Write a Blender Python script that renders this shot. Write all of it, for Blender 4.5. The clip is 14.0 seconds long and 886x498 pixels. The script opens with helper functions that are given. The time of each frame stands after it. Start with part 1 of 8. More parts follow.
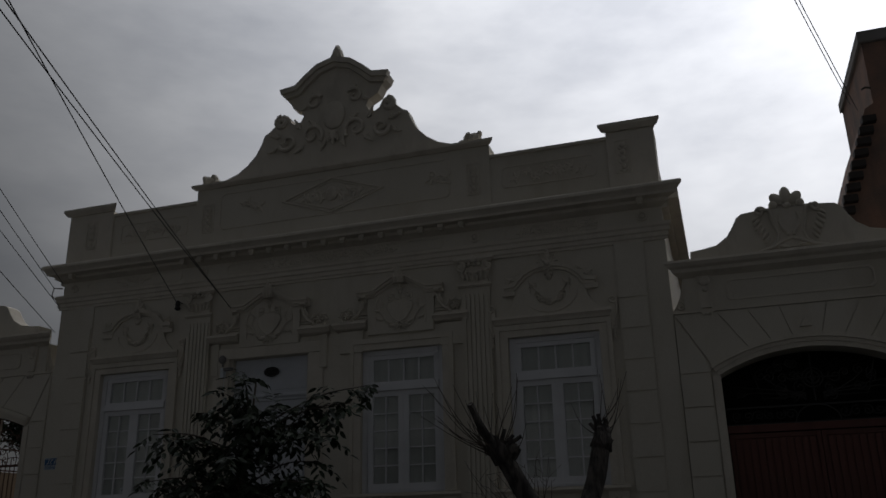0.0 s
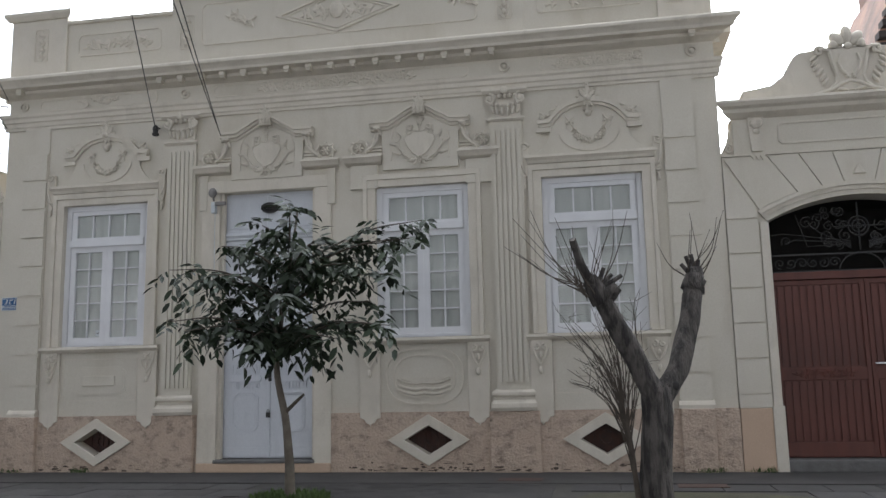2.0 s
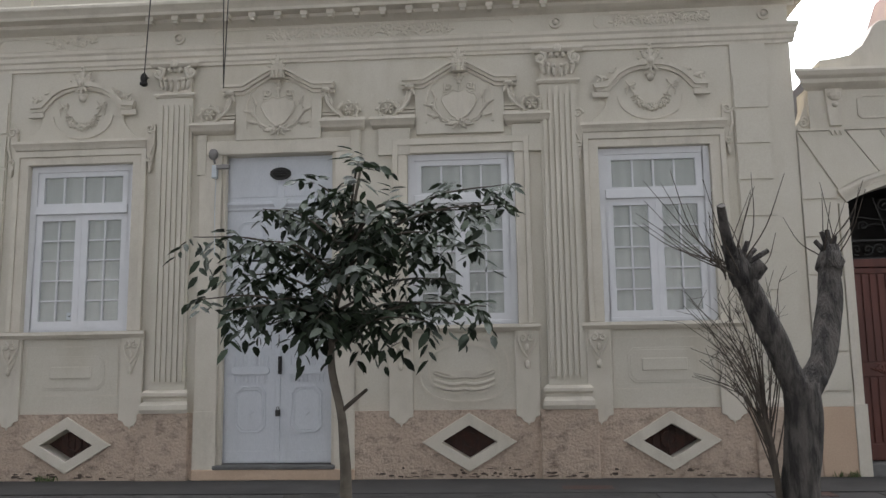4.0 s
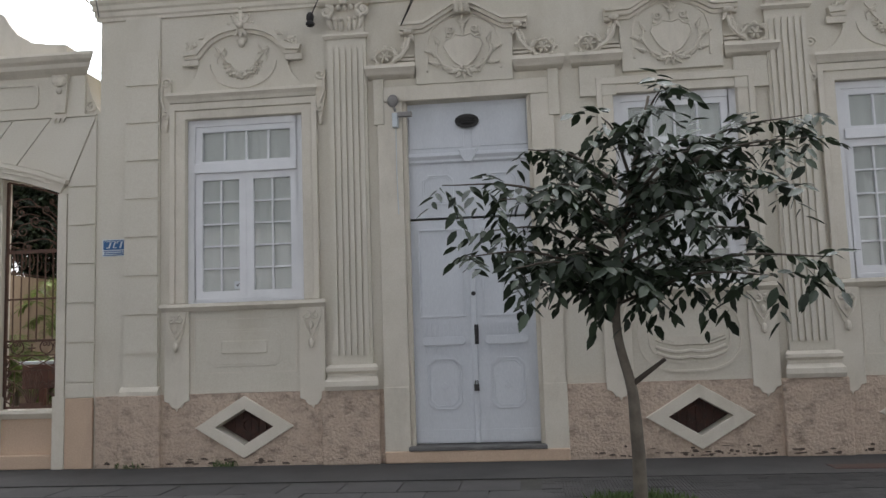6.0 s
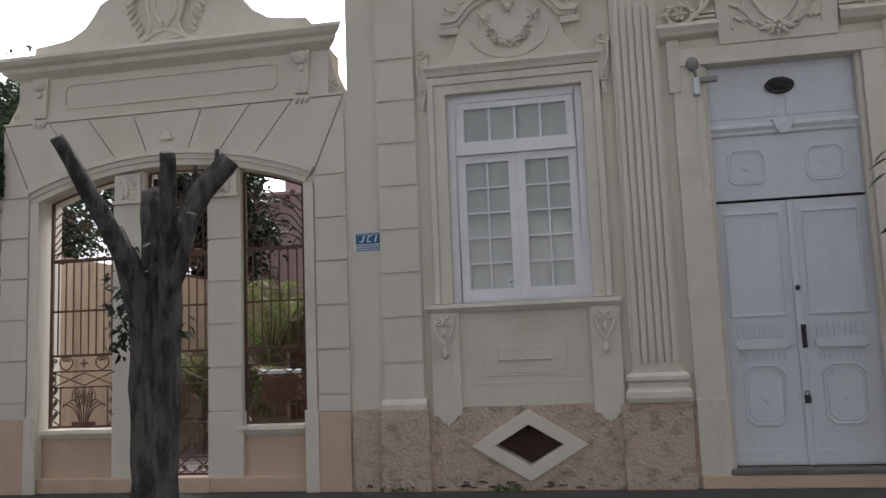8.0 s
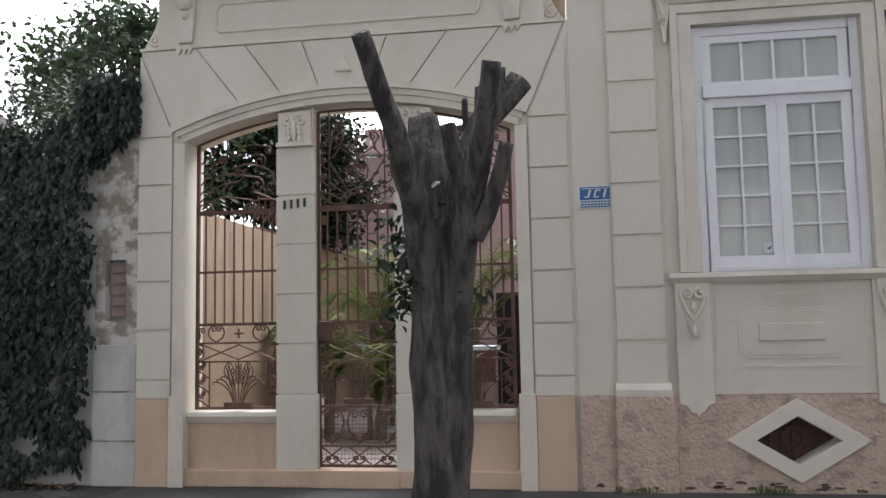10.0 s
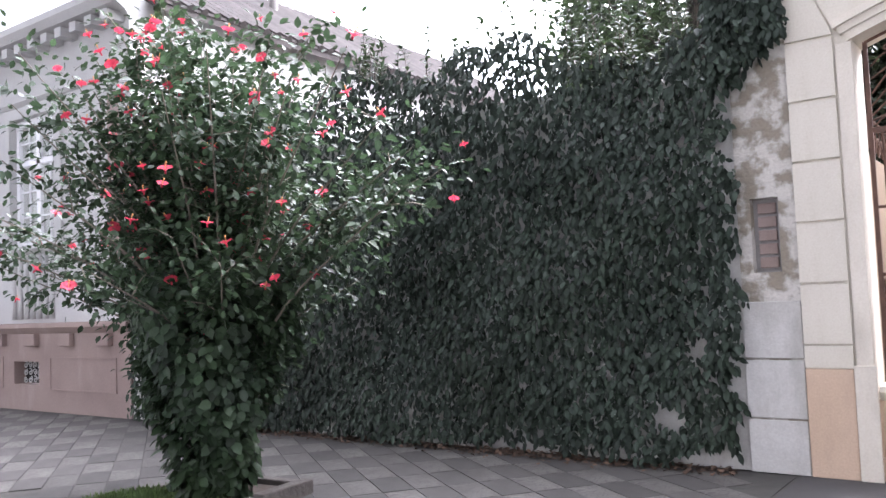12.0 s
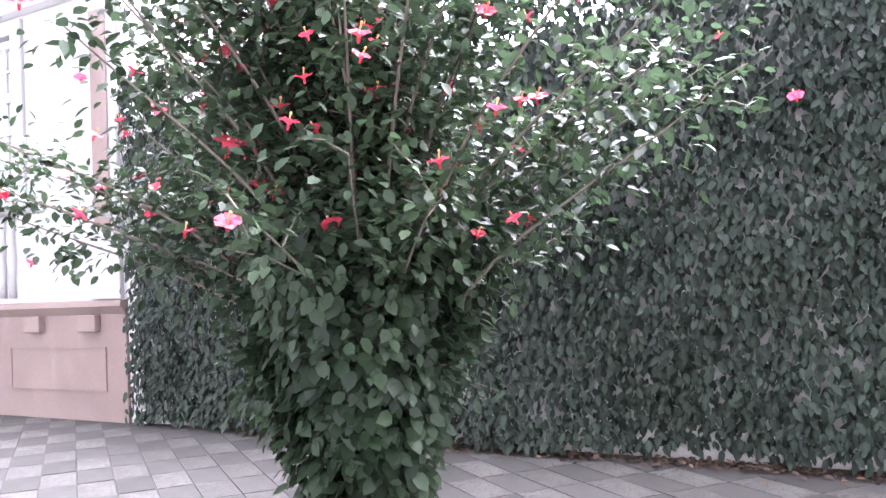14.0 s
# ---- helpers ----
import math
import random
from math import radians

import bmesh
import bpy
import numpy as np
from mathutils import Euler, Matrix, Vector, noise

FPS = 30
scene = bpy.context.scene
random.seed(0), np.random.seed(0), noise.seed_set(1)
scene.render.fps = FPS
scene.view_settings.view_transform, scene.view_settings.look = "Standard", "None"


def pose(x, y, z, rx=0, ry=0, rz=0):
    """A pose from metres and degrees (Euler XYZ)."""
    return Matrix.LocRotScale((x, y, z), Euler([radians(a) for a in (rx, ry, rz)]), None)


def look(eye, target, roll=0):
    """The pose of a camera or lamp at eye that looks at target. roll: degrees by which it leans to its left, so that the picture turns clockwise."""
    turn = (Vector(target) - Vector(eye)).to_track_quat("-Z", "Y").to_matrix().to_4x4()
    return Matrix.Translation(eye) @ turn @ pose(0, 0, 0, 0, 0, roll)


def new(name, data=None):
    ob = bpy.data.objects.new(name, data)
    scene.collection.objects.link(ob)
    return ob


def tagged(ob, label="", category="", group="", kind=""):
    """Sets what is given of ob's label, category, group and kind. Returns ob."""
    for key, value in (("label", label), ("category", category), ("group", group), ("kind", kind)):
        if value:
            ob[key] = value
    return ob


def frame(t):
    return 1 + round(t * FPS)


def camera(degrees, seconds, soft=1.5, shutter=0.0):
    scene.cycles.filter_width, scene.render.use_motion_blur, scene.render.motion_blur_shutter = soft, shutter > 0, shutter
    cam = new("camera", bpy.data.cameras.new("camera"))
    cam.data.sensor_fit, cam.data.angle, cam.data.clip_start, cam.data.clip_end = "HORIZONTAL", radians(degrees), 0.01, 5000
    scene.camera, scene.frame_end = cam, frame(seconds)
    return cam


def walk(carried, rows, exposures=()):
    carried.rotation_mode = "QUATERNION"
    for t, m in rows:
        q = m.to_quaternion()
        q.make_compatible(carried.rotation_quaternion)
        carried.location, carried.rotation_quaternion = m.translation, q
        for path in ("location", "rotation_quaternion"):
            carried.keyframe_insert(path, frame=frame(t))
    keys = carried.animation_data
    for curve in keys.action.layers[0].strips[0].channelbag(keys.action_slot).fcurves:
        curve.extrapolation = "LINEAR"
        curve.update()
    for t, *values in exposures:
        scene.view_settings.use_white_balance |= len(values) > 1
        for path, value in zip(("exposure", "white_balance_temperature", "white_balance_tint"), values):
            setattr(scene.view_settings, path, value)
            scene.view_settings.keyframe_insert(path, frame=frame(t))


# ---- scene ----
cam = camera(55.7, 14.0)
PATH = [
    (0, (-0.351, 0.252, 1.428), (-0.935, 2.057, 2.061), -1.3),
    (0.5, (-0.97, 0.303, 1.421), (-1.521, 2.128, 2.028), -2.4),
    (1, (-1.575, 0.353, 1.411), (-2.094, 2.243, 1.81), -0.3),
    (1.5, (-2.198, 0.523, 1.409), (-2.614, 2.457, 1.7), -0.2),
    (2, (-2.813, 0.853, 1.415), (-3.162, 2.8, 1.713), -1.2),
    (2.2, (-3.042, 1.001, 1.417), (-3.345, 2.954, 1.728), -1.1),
    (4.3, (-5.169, 2.36, 1.404), (-5.306, 4.335, 1.688), -0.9),
    (4.5, (-5.395, 2.469, 1.406), (-5.531, 4.443, 1.691), -1.2),
    (5, (-6.012, 2.732, 1.417), (-6.077, 4.719, 1.633), -1.8),
    (5.5, (-6.653, 2.985, 1.426), (-6.844, 4.962, 1.656), -1.0),
    (6, (-7.261, 3.242, 1.437), (-7.456, 5.22, 1.654), -1.9),
    (6.5, (-7.864, 3.504, 1.453), (-8.45, 5.4, 1.699), -0.5),
    (7, (-8.509, 3.754, 1.466), (-9.1, 5.647, 1.721), -0.1),
    (7.2, (-8.787, 3.873, 1.47), (-9.341, 5.777, 1.733), -0.7),
    (9.3, (-11.815, 4.918, 1.546), (-12.016, 6.9, 1.725), -1.1),
    (9.5, (-12.085, 5.027, 1.547), (-12.312, 7.005, 1.738), -1.2),
    (10, (-12.73, 5.331, 1.538), (-13.028, 7.3, 1.724), -1.1),
    (10.5, (-13.356, 5.56, 1.546), (-13.735, 7.517, 1.705), -1.3),
    (11, (-14.028, 5.797, 1.551), (-14.819, 7.625, 1.733), -1.4),
    (11.1, (-14.168, 5.831, 1.553), (-15.058, 7.611, 1.75), -1.2),
    (11.5, (-14.743, 5.91, 1.578), (-15.74, 7.635, 1.752), -1.4),
    (12, (-15.447, 6.084, 1.548), (-16.619, 7.701, 1.669), -2.3),
    (12.5, (-16.17, 6.227, 1.519), (-17.338, 7.851, 1.549), -2.5),
    (13, (-16.862, 6.446, 1.507), (-17.955, 8.12, 1.537), -2.9),
    (13.5, (-17.589, 6.595, 1.497), (-18.561, 8.342, 1.558), -2.1),
    (14, (-18.325, 6.773, 1.49), (-19.326, 8.503, 1.563), -2.6),
]
EXPOSURE = [(0.0, -4.2, 6450, 10), (0.6, -4.15, 6450, 10), (0.8, -3.3, 6400, 10), (1.0, -2.15, 6350, 10), (1.2, -0.95, 6250, 10), (1.5, -0.6, 6250, 10), (2.2, -0.55, 6350, 10), (4.3, -0.45, 6500, 10), (5.0, -0.3, 6500, 9), (6.0, -0.45, 6450, 10),
            (6.5, -0.75, 6450, 10), (7.2, -0.95, 6450, 11), (9.3, -0.35, 6450, 12), (10.0, -0.3, 6400, 13), (11.0, 0.05, 6300, 16), (12.0, 0.8, 6200, 20), (12.5, 1.35, 6180, 23), (13.0, 1.75, 6180, 24), (14.0, 2.0, 6150, 25)]
walk(cam, [(t, look(eye, target, roll)) for t, eye, target, roll in PATH], EXPOSURE)

# ---- world and light ----
world = bpy.data.worlds.new("sky")
scene.world = world
world.use_nodes = True
wn, wl = world.node_tree.nodes, world.node_tree.links
wn.clear()
w_out = wn.new("ShaderNodeOutputWorld")
w_bg = wn.new("ShaderNodeBackground")
w_sky = wn.new("ShaderNodeTexSky")
w_sky.sky_type = "NISHITA"
w_sky.sun_disc = False
SUN_EL, SUN_AZ = radians(46), radians(14)
w_sky.sun_elevation, w_sky.sun_rotation = SUN_EL, SUN_AZ
w_sky.dust_density, w_sky.air_density = 4.0, 1.5
w_co = wn.new("ShaderNodeTexCoord")
w_map = wn.new("ShaderNodeMapping")
w_map.inputs["Scale"].default_value = (1.0, 1.0, 2.6)
w_no = wn.new("ShaderNodeTexNoise")
w_no.inputs["Scale"].default_value, w_no.inputs["Detail"].default_value = 2.6, 7.0
w_no.inputs["Roughness"].default_value = 0.55
w_ramp = wn.new("ShaderNodeValToRGB")
w_ramp.color_ramp.elements[0].position, w_ramp.color_ramp.elements[0].color = 0.30, (0.50, 0.52, 0.57, 1)
w_ramp.color_ramp.elements[1].position, w_ramp.color_ramp.elements[1].color = 0.70, (0.93, 0.94, 0.97, 1)
# cloud brightens towards the veiled sun
SUN_DIR = Vector((math.sin(SUN_AZ) * math.cos(SUN_EL), math.cos(SUN_AZ) * math.cos(SUN_EL), math.sin(SUN_EL)))
w_dot = wn.new("ShaderNodeVectorMath")
w_dot.operation = "DOT_PRODUCT"
w_dot.inputs[1].default_value = SUN_DIR
w_front = wn.new("ShaderNodeMath")
w_front.operation = "MAXIMUM"
w_front.inputs[1].default_value = 0.0
w_fall = wn.new("ShaderNodeMath")
w_fall.operation = "POWER"
w_fall.inputs[1].default_value = 4.4
w_glow = wn.new("ShaderNodeMath")
w_glow.operation = "MULTIPLY_ADD"
w_glow.inputs[1].default_value, w_glow.inputs[2].default_value = 32.0, 0.95
w_mul = wn.new("ShaderNodeVectorMath")
w_mul.operation = "SCALE"
w_mix = wn.new("ShaderNodeMix")
w_mix.data_type = "RGBA"
w_mix.inputs["Factor"].default_value = 0.96
wl.new(w_co.outputs["Generated"], w_map.inputs["Vector"])
wl.new(w_map.outputs["Vector"], w_no.inputs["Vector"])
wl.new(w_no.outputs["Fac"], w_ramp.inputs["Fac"])
wl.new(w_co.outputs["Generated"], w_dot.inputs[0])
wl.new(w_dot.outputs["Value"], w_front.inputs[0])
wl.new(w_front.outputs["Value"], w_fall.inputs[0])
wl.new(w_fall.outputs["Value"], w_glow.inputs[0])
wl.new(w_ramp.outputs["Color"], w_mul.inputs[0])
wl.new(w_glow.outputs["Value"], w_mul.inputs["Scale"])
wl.new(w_sky.outputs["Color"], w_mix.inputs["A"])
wl.new(w_mul.outputs["Vector"], w_mix.inputs["B"])
wl.new(w_mix.outputs["Result"], w_bg.inputs["Color"])
w_bg.inputs["Strength"].default_value = 1.0
wl.new(w_bg.outputs["Background"], w_out.inputs["Surface"])

sun = new("sun", bpy.data.lights.new("sun", "SUN"))
sun.data.energy, sun.data.angle, sun.data.color = 1.5, radians(16), (1.0, 0.95, 0.88)
sun.matrix_world = look(SUN_DIR * 60, (0, 0, 0))


# ---- materials ----
def material(name, base, second=None, rough=0.8, scale=6.0, stretch=(1, 1, 1), fine=90.0, bump=0.15, metal=0.0,
             spread=0.5, stain=None, stain_amount=0.0, stain_scale=1.3, stain_stretch=(1, 1, 0.35), vary=0.0, island=0.0,
             coarse_bump=0.0, trans=0.0, spec=0.4):
    """Two-scale noise colour, optional stains, bump and per-piece variation."""
    m = bpy.data.materials.new(name)
    m.use_nodes = True
    n, l = m.node_tree.nodes, m.node_tree.links
    b = n["Principled BSDF"]
    second = second or tuple(c * 0.82 for c in base)
    co = n.new("ShaderNodeTexCoord")
    mp = n.new("ShaderNodeMapping")
    mp.inputs["Scale"].default_value = stretch
    l.new(co.outputs["Object"], mp.inputs["Vector"])
    big = n.new("ShaderNodeTexNoise")
    big.inputs["Scale"].default_value, big.inputs["Detail"].default_value = scale, 6.0
    l.new(mp.outputs["Vector"], big.inputs["Vector"])
    small = n.new("ShaderNodeTexNoise")
    small.inputs["Scale"].default_value, small.inputs["Detail"].default_value = fine, 3.0
    l.new(mp.outputs["Vector"], small.inputs["Vector"])
    ramp = n.new("ShaderNodeMapRange")
    ramp.inputs["From Min"].default_value, ramp.inputs["From Max"].default_value = 0.5 - spread / 2, 0.5 + spread / 2
    l.new(big.outputs["Fac"], ramp.inputs["Value"])
    mix = n.new("ShaderNodeMix")
    mix.data_type = "RGBA"
    mix.inputs["A"].default_value, mix.inputs["B"].default_value = (*base, 1), (*second, 1)
    l.new(ramp.outputs["Result"], mix.inputs["Factor"])
    colour = mix.outputs["Result"]
    grain = n.new("ShaderNodeMix")
    grain.data_type, grain.blend_type = "RGBA", "OVERLAY"
    grain.inputs["Factor"].default_value = 0.22
    l.new(colour, grain.inputs["A"])
    l.new(small.outputs["Color"], grain.inputs["B"])
    hue = n.new("ShaderNodeHueSaturation")
    hue.inputs["Saturation"].default_value = 1.0
    bw = n.new("ShaderNodeRGBToBW")
    l.new(small.outputs["Color"], bw.inputs["Color"])
    l.new(bw.outputs["Val"], grain.inputs["B"])
    colour = grain.outputs["Result"]
    if stain:
        sm = n.new("ShaderNodeMapping")
        sm.inputs["Scale"].default_value = stain_stretch
        l.new(co.outputs["Object"], sm.inputs["Vector"])
        sn = n.new("ShaderNodeTexNoise")
        sn.inputs["Scale"].default_value, sn.inputs["Detail"].default_value = stain_scale, 9.0
        sn.inputs["Roughness"].default_value = 0.65
        l.new(sm.outputs["Vector"], sn.inputs["Vector"])
        sr = n.new("ShaderNodeMapRange")
        sr.inputs["From Min"].default_value, sr.inputs["From Max"].default_value = 0.52, 0.74
        sr.inputs["To Max"].default_value = stain_amount
        l.new(sn.outputs["Fac"], sr.inputs["Value"])
        sx = n.new("ShaderNodeMix")
        sx.data_type = "RGBA"
        sx.inputs["B"].default_value = (*stain, 1)
        l.new(sr.outputs["Result"], sx.inputs["Factor"])
        l.new(colour, sx.inputs["A"])
        colour = sx.outputs["Result"]
    if vary or island:
        src = n.new("ShaderNodeNewGeometry").outputs["Random Per Island"] if island else n.new("ShaderNodeObjectInfo").outputs["Random"]
        amount = island or vary
        vr = n.new("ShaderNodeMapRange")
        vr.inputs["To Min"].default_value, vr.inputs["To Max"].default_value = 1 - amount, 1 + amount
        l.new(src, vr.inputs["Value"])
        l.new(vr.outputs["Result"], hue.inputs["Value"])
        l.new(colour, hue.inputs["Color"])
        colour = hue.outputs["Color"]
    l.new(colour, b.inputs["Base Color"])
    rr = n.new("ShaderNodeMapRange")
    rr.inputs["To Min"].default_value, rr.inputs["To Max"].default_value = max(rough - 0.12, 0.02), min(rough + 0.12, 1.0)
    l.new(big.outputs["Fac"], rr.inputs["Value"])
    l.new(rr.outputs["Result"], b.inputs["Roughness"])
    b.inputs["Metallic"].default_value = metal
    b.inputs["Specular IOR Level"].default_value = spec
    if trans:
        b.inputs["Transmission Weight"].default_value = trans
    if bump or coarse_bump:
        bp = n.new("ShaderNodeBump")
        bp.inputs["Strength"].default_value, bp.inputs["Distance"].default_value = bump, 0.004
        l.new(small.outputs["Fac"], bp.inputs["Height"])
        last = bp
        if coarse_bump:
            cb = n.new("ShaderNodeBump")
            cb.inputs["Strength"].default_value, cb.inputs["Distance"].default_value = coarse_bump, 0.02
            mid = n.new("ShaderNodeTexNoise")
            mid.inputs["Scale"].default_value, mid.inputs["Detail"].default_value = scale * 4, 5.0
            l.new(mp.outputs["Vector"], mid.inputs["Vector"])
            l.new(mid.outputs["Fac"], cb.inputs["Height"])
            l.new(bp.outputs["Normal"], cb.inputs["Normal"])
            last = cb
        l.new(last.outputs["Normal"], b.inputs["Normal"])
    return m


def glass(name, tint=(0.97, 0.98, 0.975)):
    m = bpy.data.materials.new(name)
    m.use_nodes = True
    n, l = m.node_tree.nodes, m.node_tree.links
    n.clear()
    out, mix = n.new("ShaderNodeOutputMaterial"), n.new("ShaderNodeMixShader")
    clear, gloss, fr = n.new("ShaderNodeBsdfTransparent"), n.new("ShaderNodeBsdfGlossy"), n.new("ShaderNodeLayerWeight")
    clear.inputs["Color"].default_value, gloss.inputs["Roughness"].default_value = (*tint, 1), 0.03
    fr.inputs["Blend"].default_value = 0.5
    sharp, amount = n.new("ShaderNodeMath"), n.new("ShaderNodeMath")
    sharp.operation, amount.operation = "POWER", "MULTIPLY_ADD"
    sharp.inputs[1].default_value, amount.inputs[1].default_value, amount.inputs[2].default_value = 5.0, 0.9, 0.04
    l.new(fr.outputs["Facing"], sharp.inputs[0])
    l.new(sharp.outputs["Value"], amount.inputs[0])
    l.new(amount.outputs["Value"], mix.inputs["Fac"])
    l.new(clear.outputs["BSDF"], mix.inputs[1])
    l.new(gloss.outputs["BSDF"], mix.inputs[2])
    l.new(mix.outputs["Shader"], out.inputs["Surface"])
    return m


CREAM = material("cream_paint", (0.605, 0.565, 0.485), (0.565, 0.525, 0.44), 0.85, 1.2, fine=60, bump=0.2, stain=(0.42, 0.37, 0.28), stain_amount=0.45)
CREAM_TRIM = material("cream_trim", (0.64, 0.59, 0.505), (0.57, 0.525, 0.44), 0.8, 3.0, fine=70, bump=0.2, stain=(0.30, 0.27, 0.22), stain_amount=0.4, stain_scale=2.5)
PEACH = material("peach_stucco", (0.52, 0.415, 0.33), (0.45, 0.352, 0.275), 0.95, 7.0, fine=45, bump=0.9, coarse_bump=1.3, stain=(0.09, 0.07, 0.055), stain_amount=0.7, stain_scale=6.5, stain_stretch=(1, 1, 1.6))
PEACH_SMOOTH = material("peach_paint", (0.56, 0.42, 0.31), (0.50, 0.37, 0.27), 0.9, 2.0, fine=60, bump=0.25, stain=(0.28, 0.21, 0.16), stain_amount=0.5)
WHITE = material("white_gloss_paint", (0.72, 0.72, 0.73), (0.66, 0.66, 0.67), 0.45, 4.0, fine=80, bump=0.1, stain=(0.42, 0.42, 0.42), stain_amount=0.3)
DOOR_WHITE = material("door_paint", (0.60, 0.62, 0.65), (0.54, 0.555, 0.585), 0.55, 2.0, stretch=(1, 1, 0.3), fine=90, bump=0.15, stain=(0.36, 0.37, 0.38), stain_amount=0.35)
CURTAIN = material("curtain_cloth", (0.52, 0.52, 0.495), (0.44, 0.44, 0.42), 0.95, 5.0, stretch=(2, 1, 0.5), fine=120, bump=0.3)
GLASS = glass("window_glass")
IRON_RUST = material("rusted_iron", (0.145, 0.080, 0.056), (0.08, 0.05, 0.04), 0.7, 9.0, fine=120, bump=0.3, metal=0.35)
IRON_BLACK = material("black_iron", (0.035, 0.035, 0.037), (0.06, 0.055, 0.05), 0.6, 9.0, fine=120, bump=0.2, metal=0.5)
GATE_RED = material("red_brown_paint", (0.125, 0.038, 0.026), (0.085, 0.03, 0.022), 0.5, 2.5, stretch=(3, 1, 0.4), fine=70, bump=0.25, stain=(0.05, 0.022, 0.018), stain_amount=0.6)
# Near-black: shade put into the colour of hollows and passage; also lens and door.
DARK = material("shade_and_black_parts", (0.03, 0.028, 0.026), None, 0.9, 3.0)
GRATE = material("cast_iron_grate", (0.045, 0.03, 0.025), (0.085, 0.04, 0.03), 0.75, 12.0, fine=70, bump=0.5)
WHITEWASH = material("whitewashed_wall", (0.56, 0.55, 0.52), (0.46, 0.45, 0.425), 0.95, 3.0, fine=55, bump=0.4, coarse_bump=0.3, stain=(0.27, 0.25, 0.21), stain_amount=0.7, stain_scale=2.0)
PEELED = material("peeling_plaster", (0.50, 0.475, 0.43), (0.25, 0.22, 0.175), 0.95, 5.0, fine=50, bump=0.6, coarse_bump=0.8, spread=0.09, stain=(0.26, 0.22, 0.15), stain_amount=0.5, stain_scale=5.0, stain_stretch=(1, 1, 1))
PINK = material("pink_paint", (0.27, 0.205, 0.18), (0.23, 0.172, 0.152), 0.9, 2.0, fine=60, bump=0.25, stain=(0.52, 0.44, 0.42), stain_amount=0.3)
OFFWHITE = material("offwhite_paint", (0.44, 0.435, 0.42), (0.385, 0.38, 0.37), 0.85, 1.5, fine=60, bump=0.2, stain=(0.45, 0.44, 0.42), stain_amount=0.4)
ROOF_TILE = material("roof_tile", (0.068, 0.056, 0.052), (0.048, 0.042, 0.04), 0.9, 6.0, fine=50, bump=0.5, island=0.2, stain=(0.07, 0.07, 0.065), stain_amount=0.6)
ASPHALT = material("asphalt", (0.052, 0.052, 0.054), (0.04, 0.04, 0.042), 0.9, 1.5, fine=140, bump=0.8, stain=(0.028, 0.028, 0.03), stain_amount=0.6)
PAVE = material("pavement_cement", (0.060, 0.057, 0.056), (0.044, 0.042, 0.041), 0.9, 1.6, fine=80, bump=0.5, stain=(0.05, 0.047, 0.044), stain_amount=0.7)
DIRT = material("dark_flaked_mortar", (0.15, 0.115, 0.09), (0.07, 0.054, 0.045), 0.95, 9.0, fine=80, bump=0.8)
JOINT = material("joint_dirt", (0.055, 0.052, 0.046), (0.04, 0.038, 0.034), 0.95, 6.0, fine=90, bump=0.5)
KERB_WHITE = material("whitewashed_kerb", (0.62, 0.62, 0.60), (0.42, 0.42, 0.40), 0.9, 5.0, fine=60, bump=0.6, coarse_bump=0.5, stain=(0.14, 0.13, 0.12), stain_amount=0.7, stain_scale=4)
STONE = material("granite_kerb", (0.17, 0.165, 0.16), (0.11, 0.105, 0.10), 0.9, 6.0, fine=100, bump=0.7, coarse_bump=0.5)


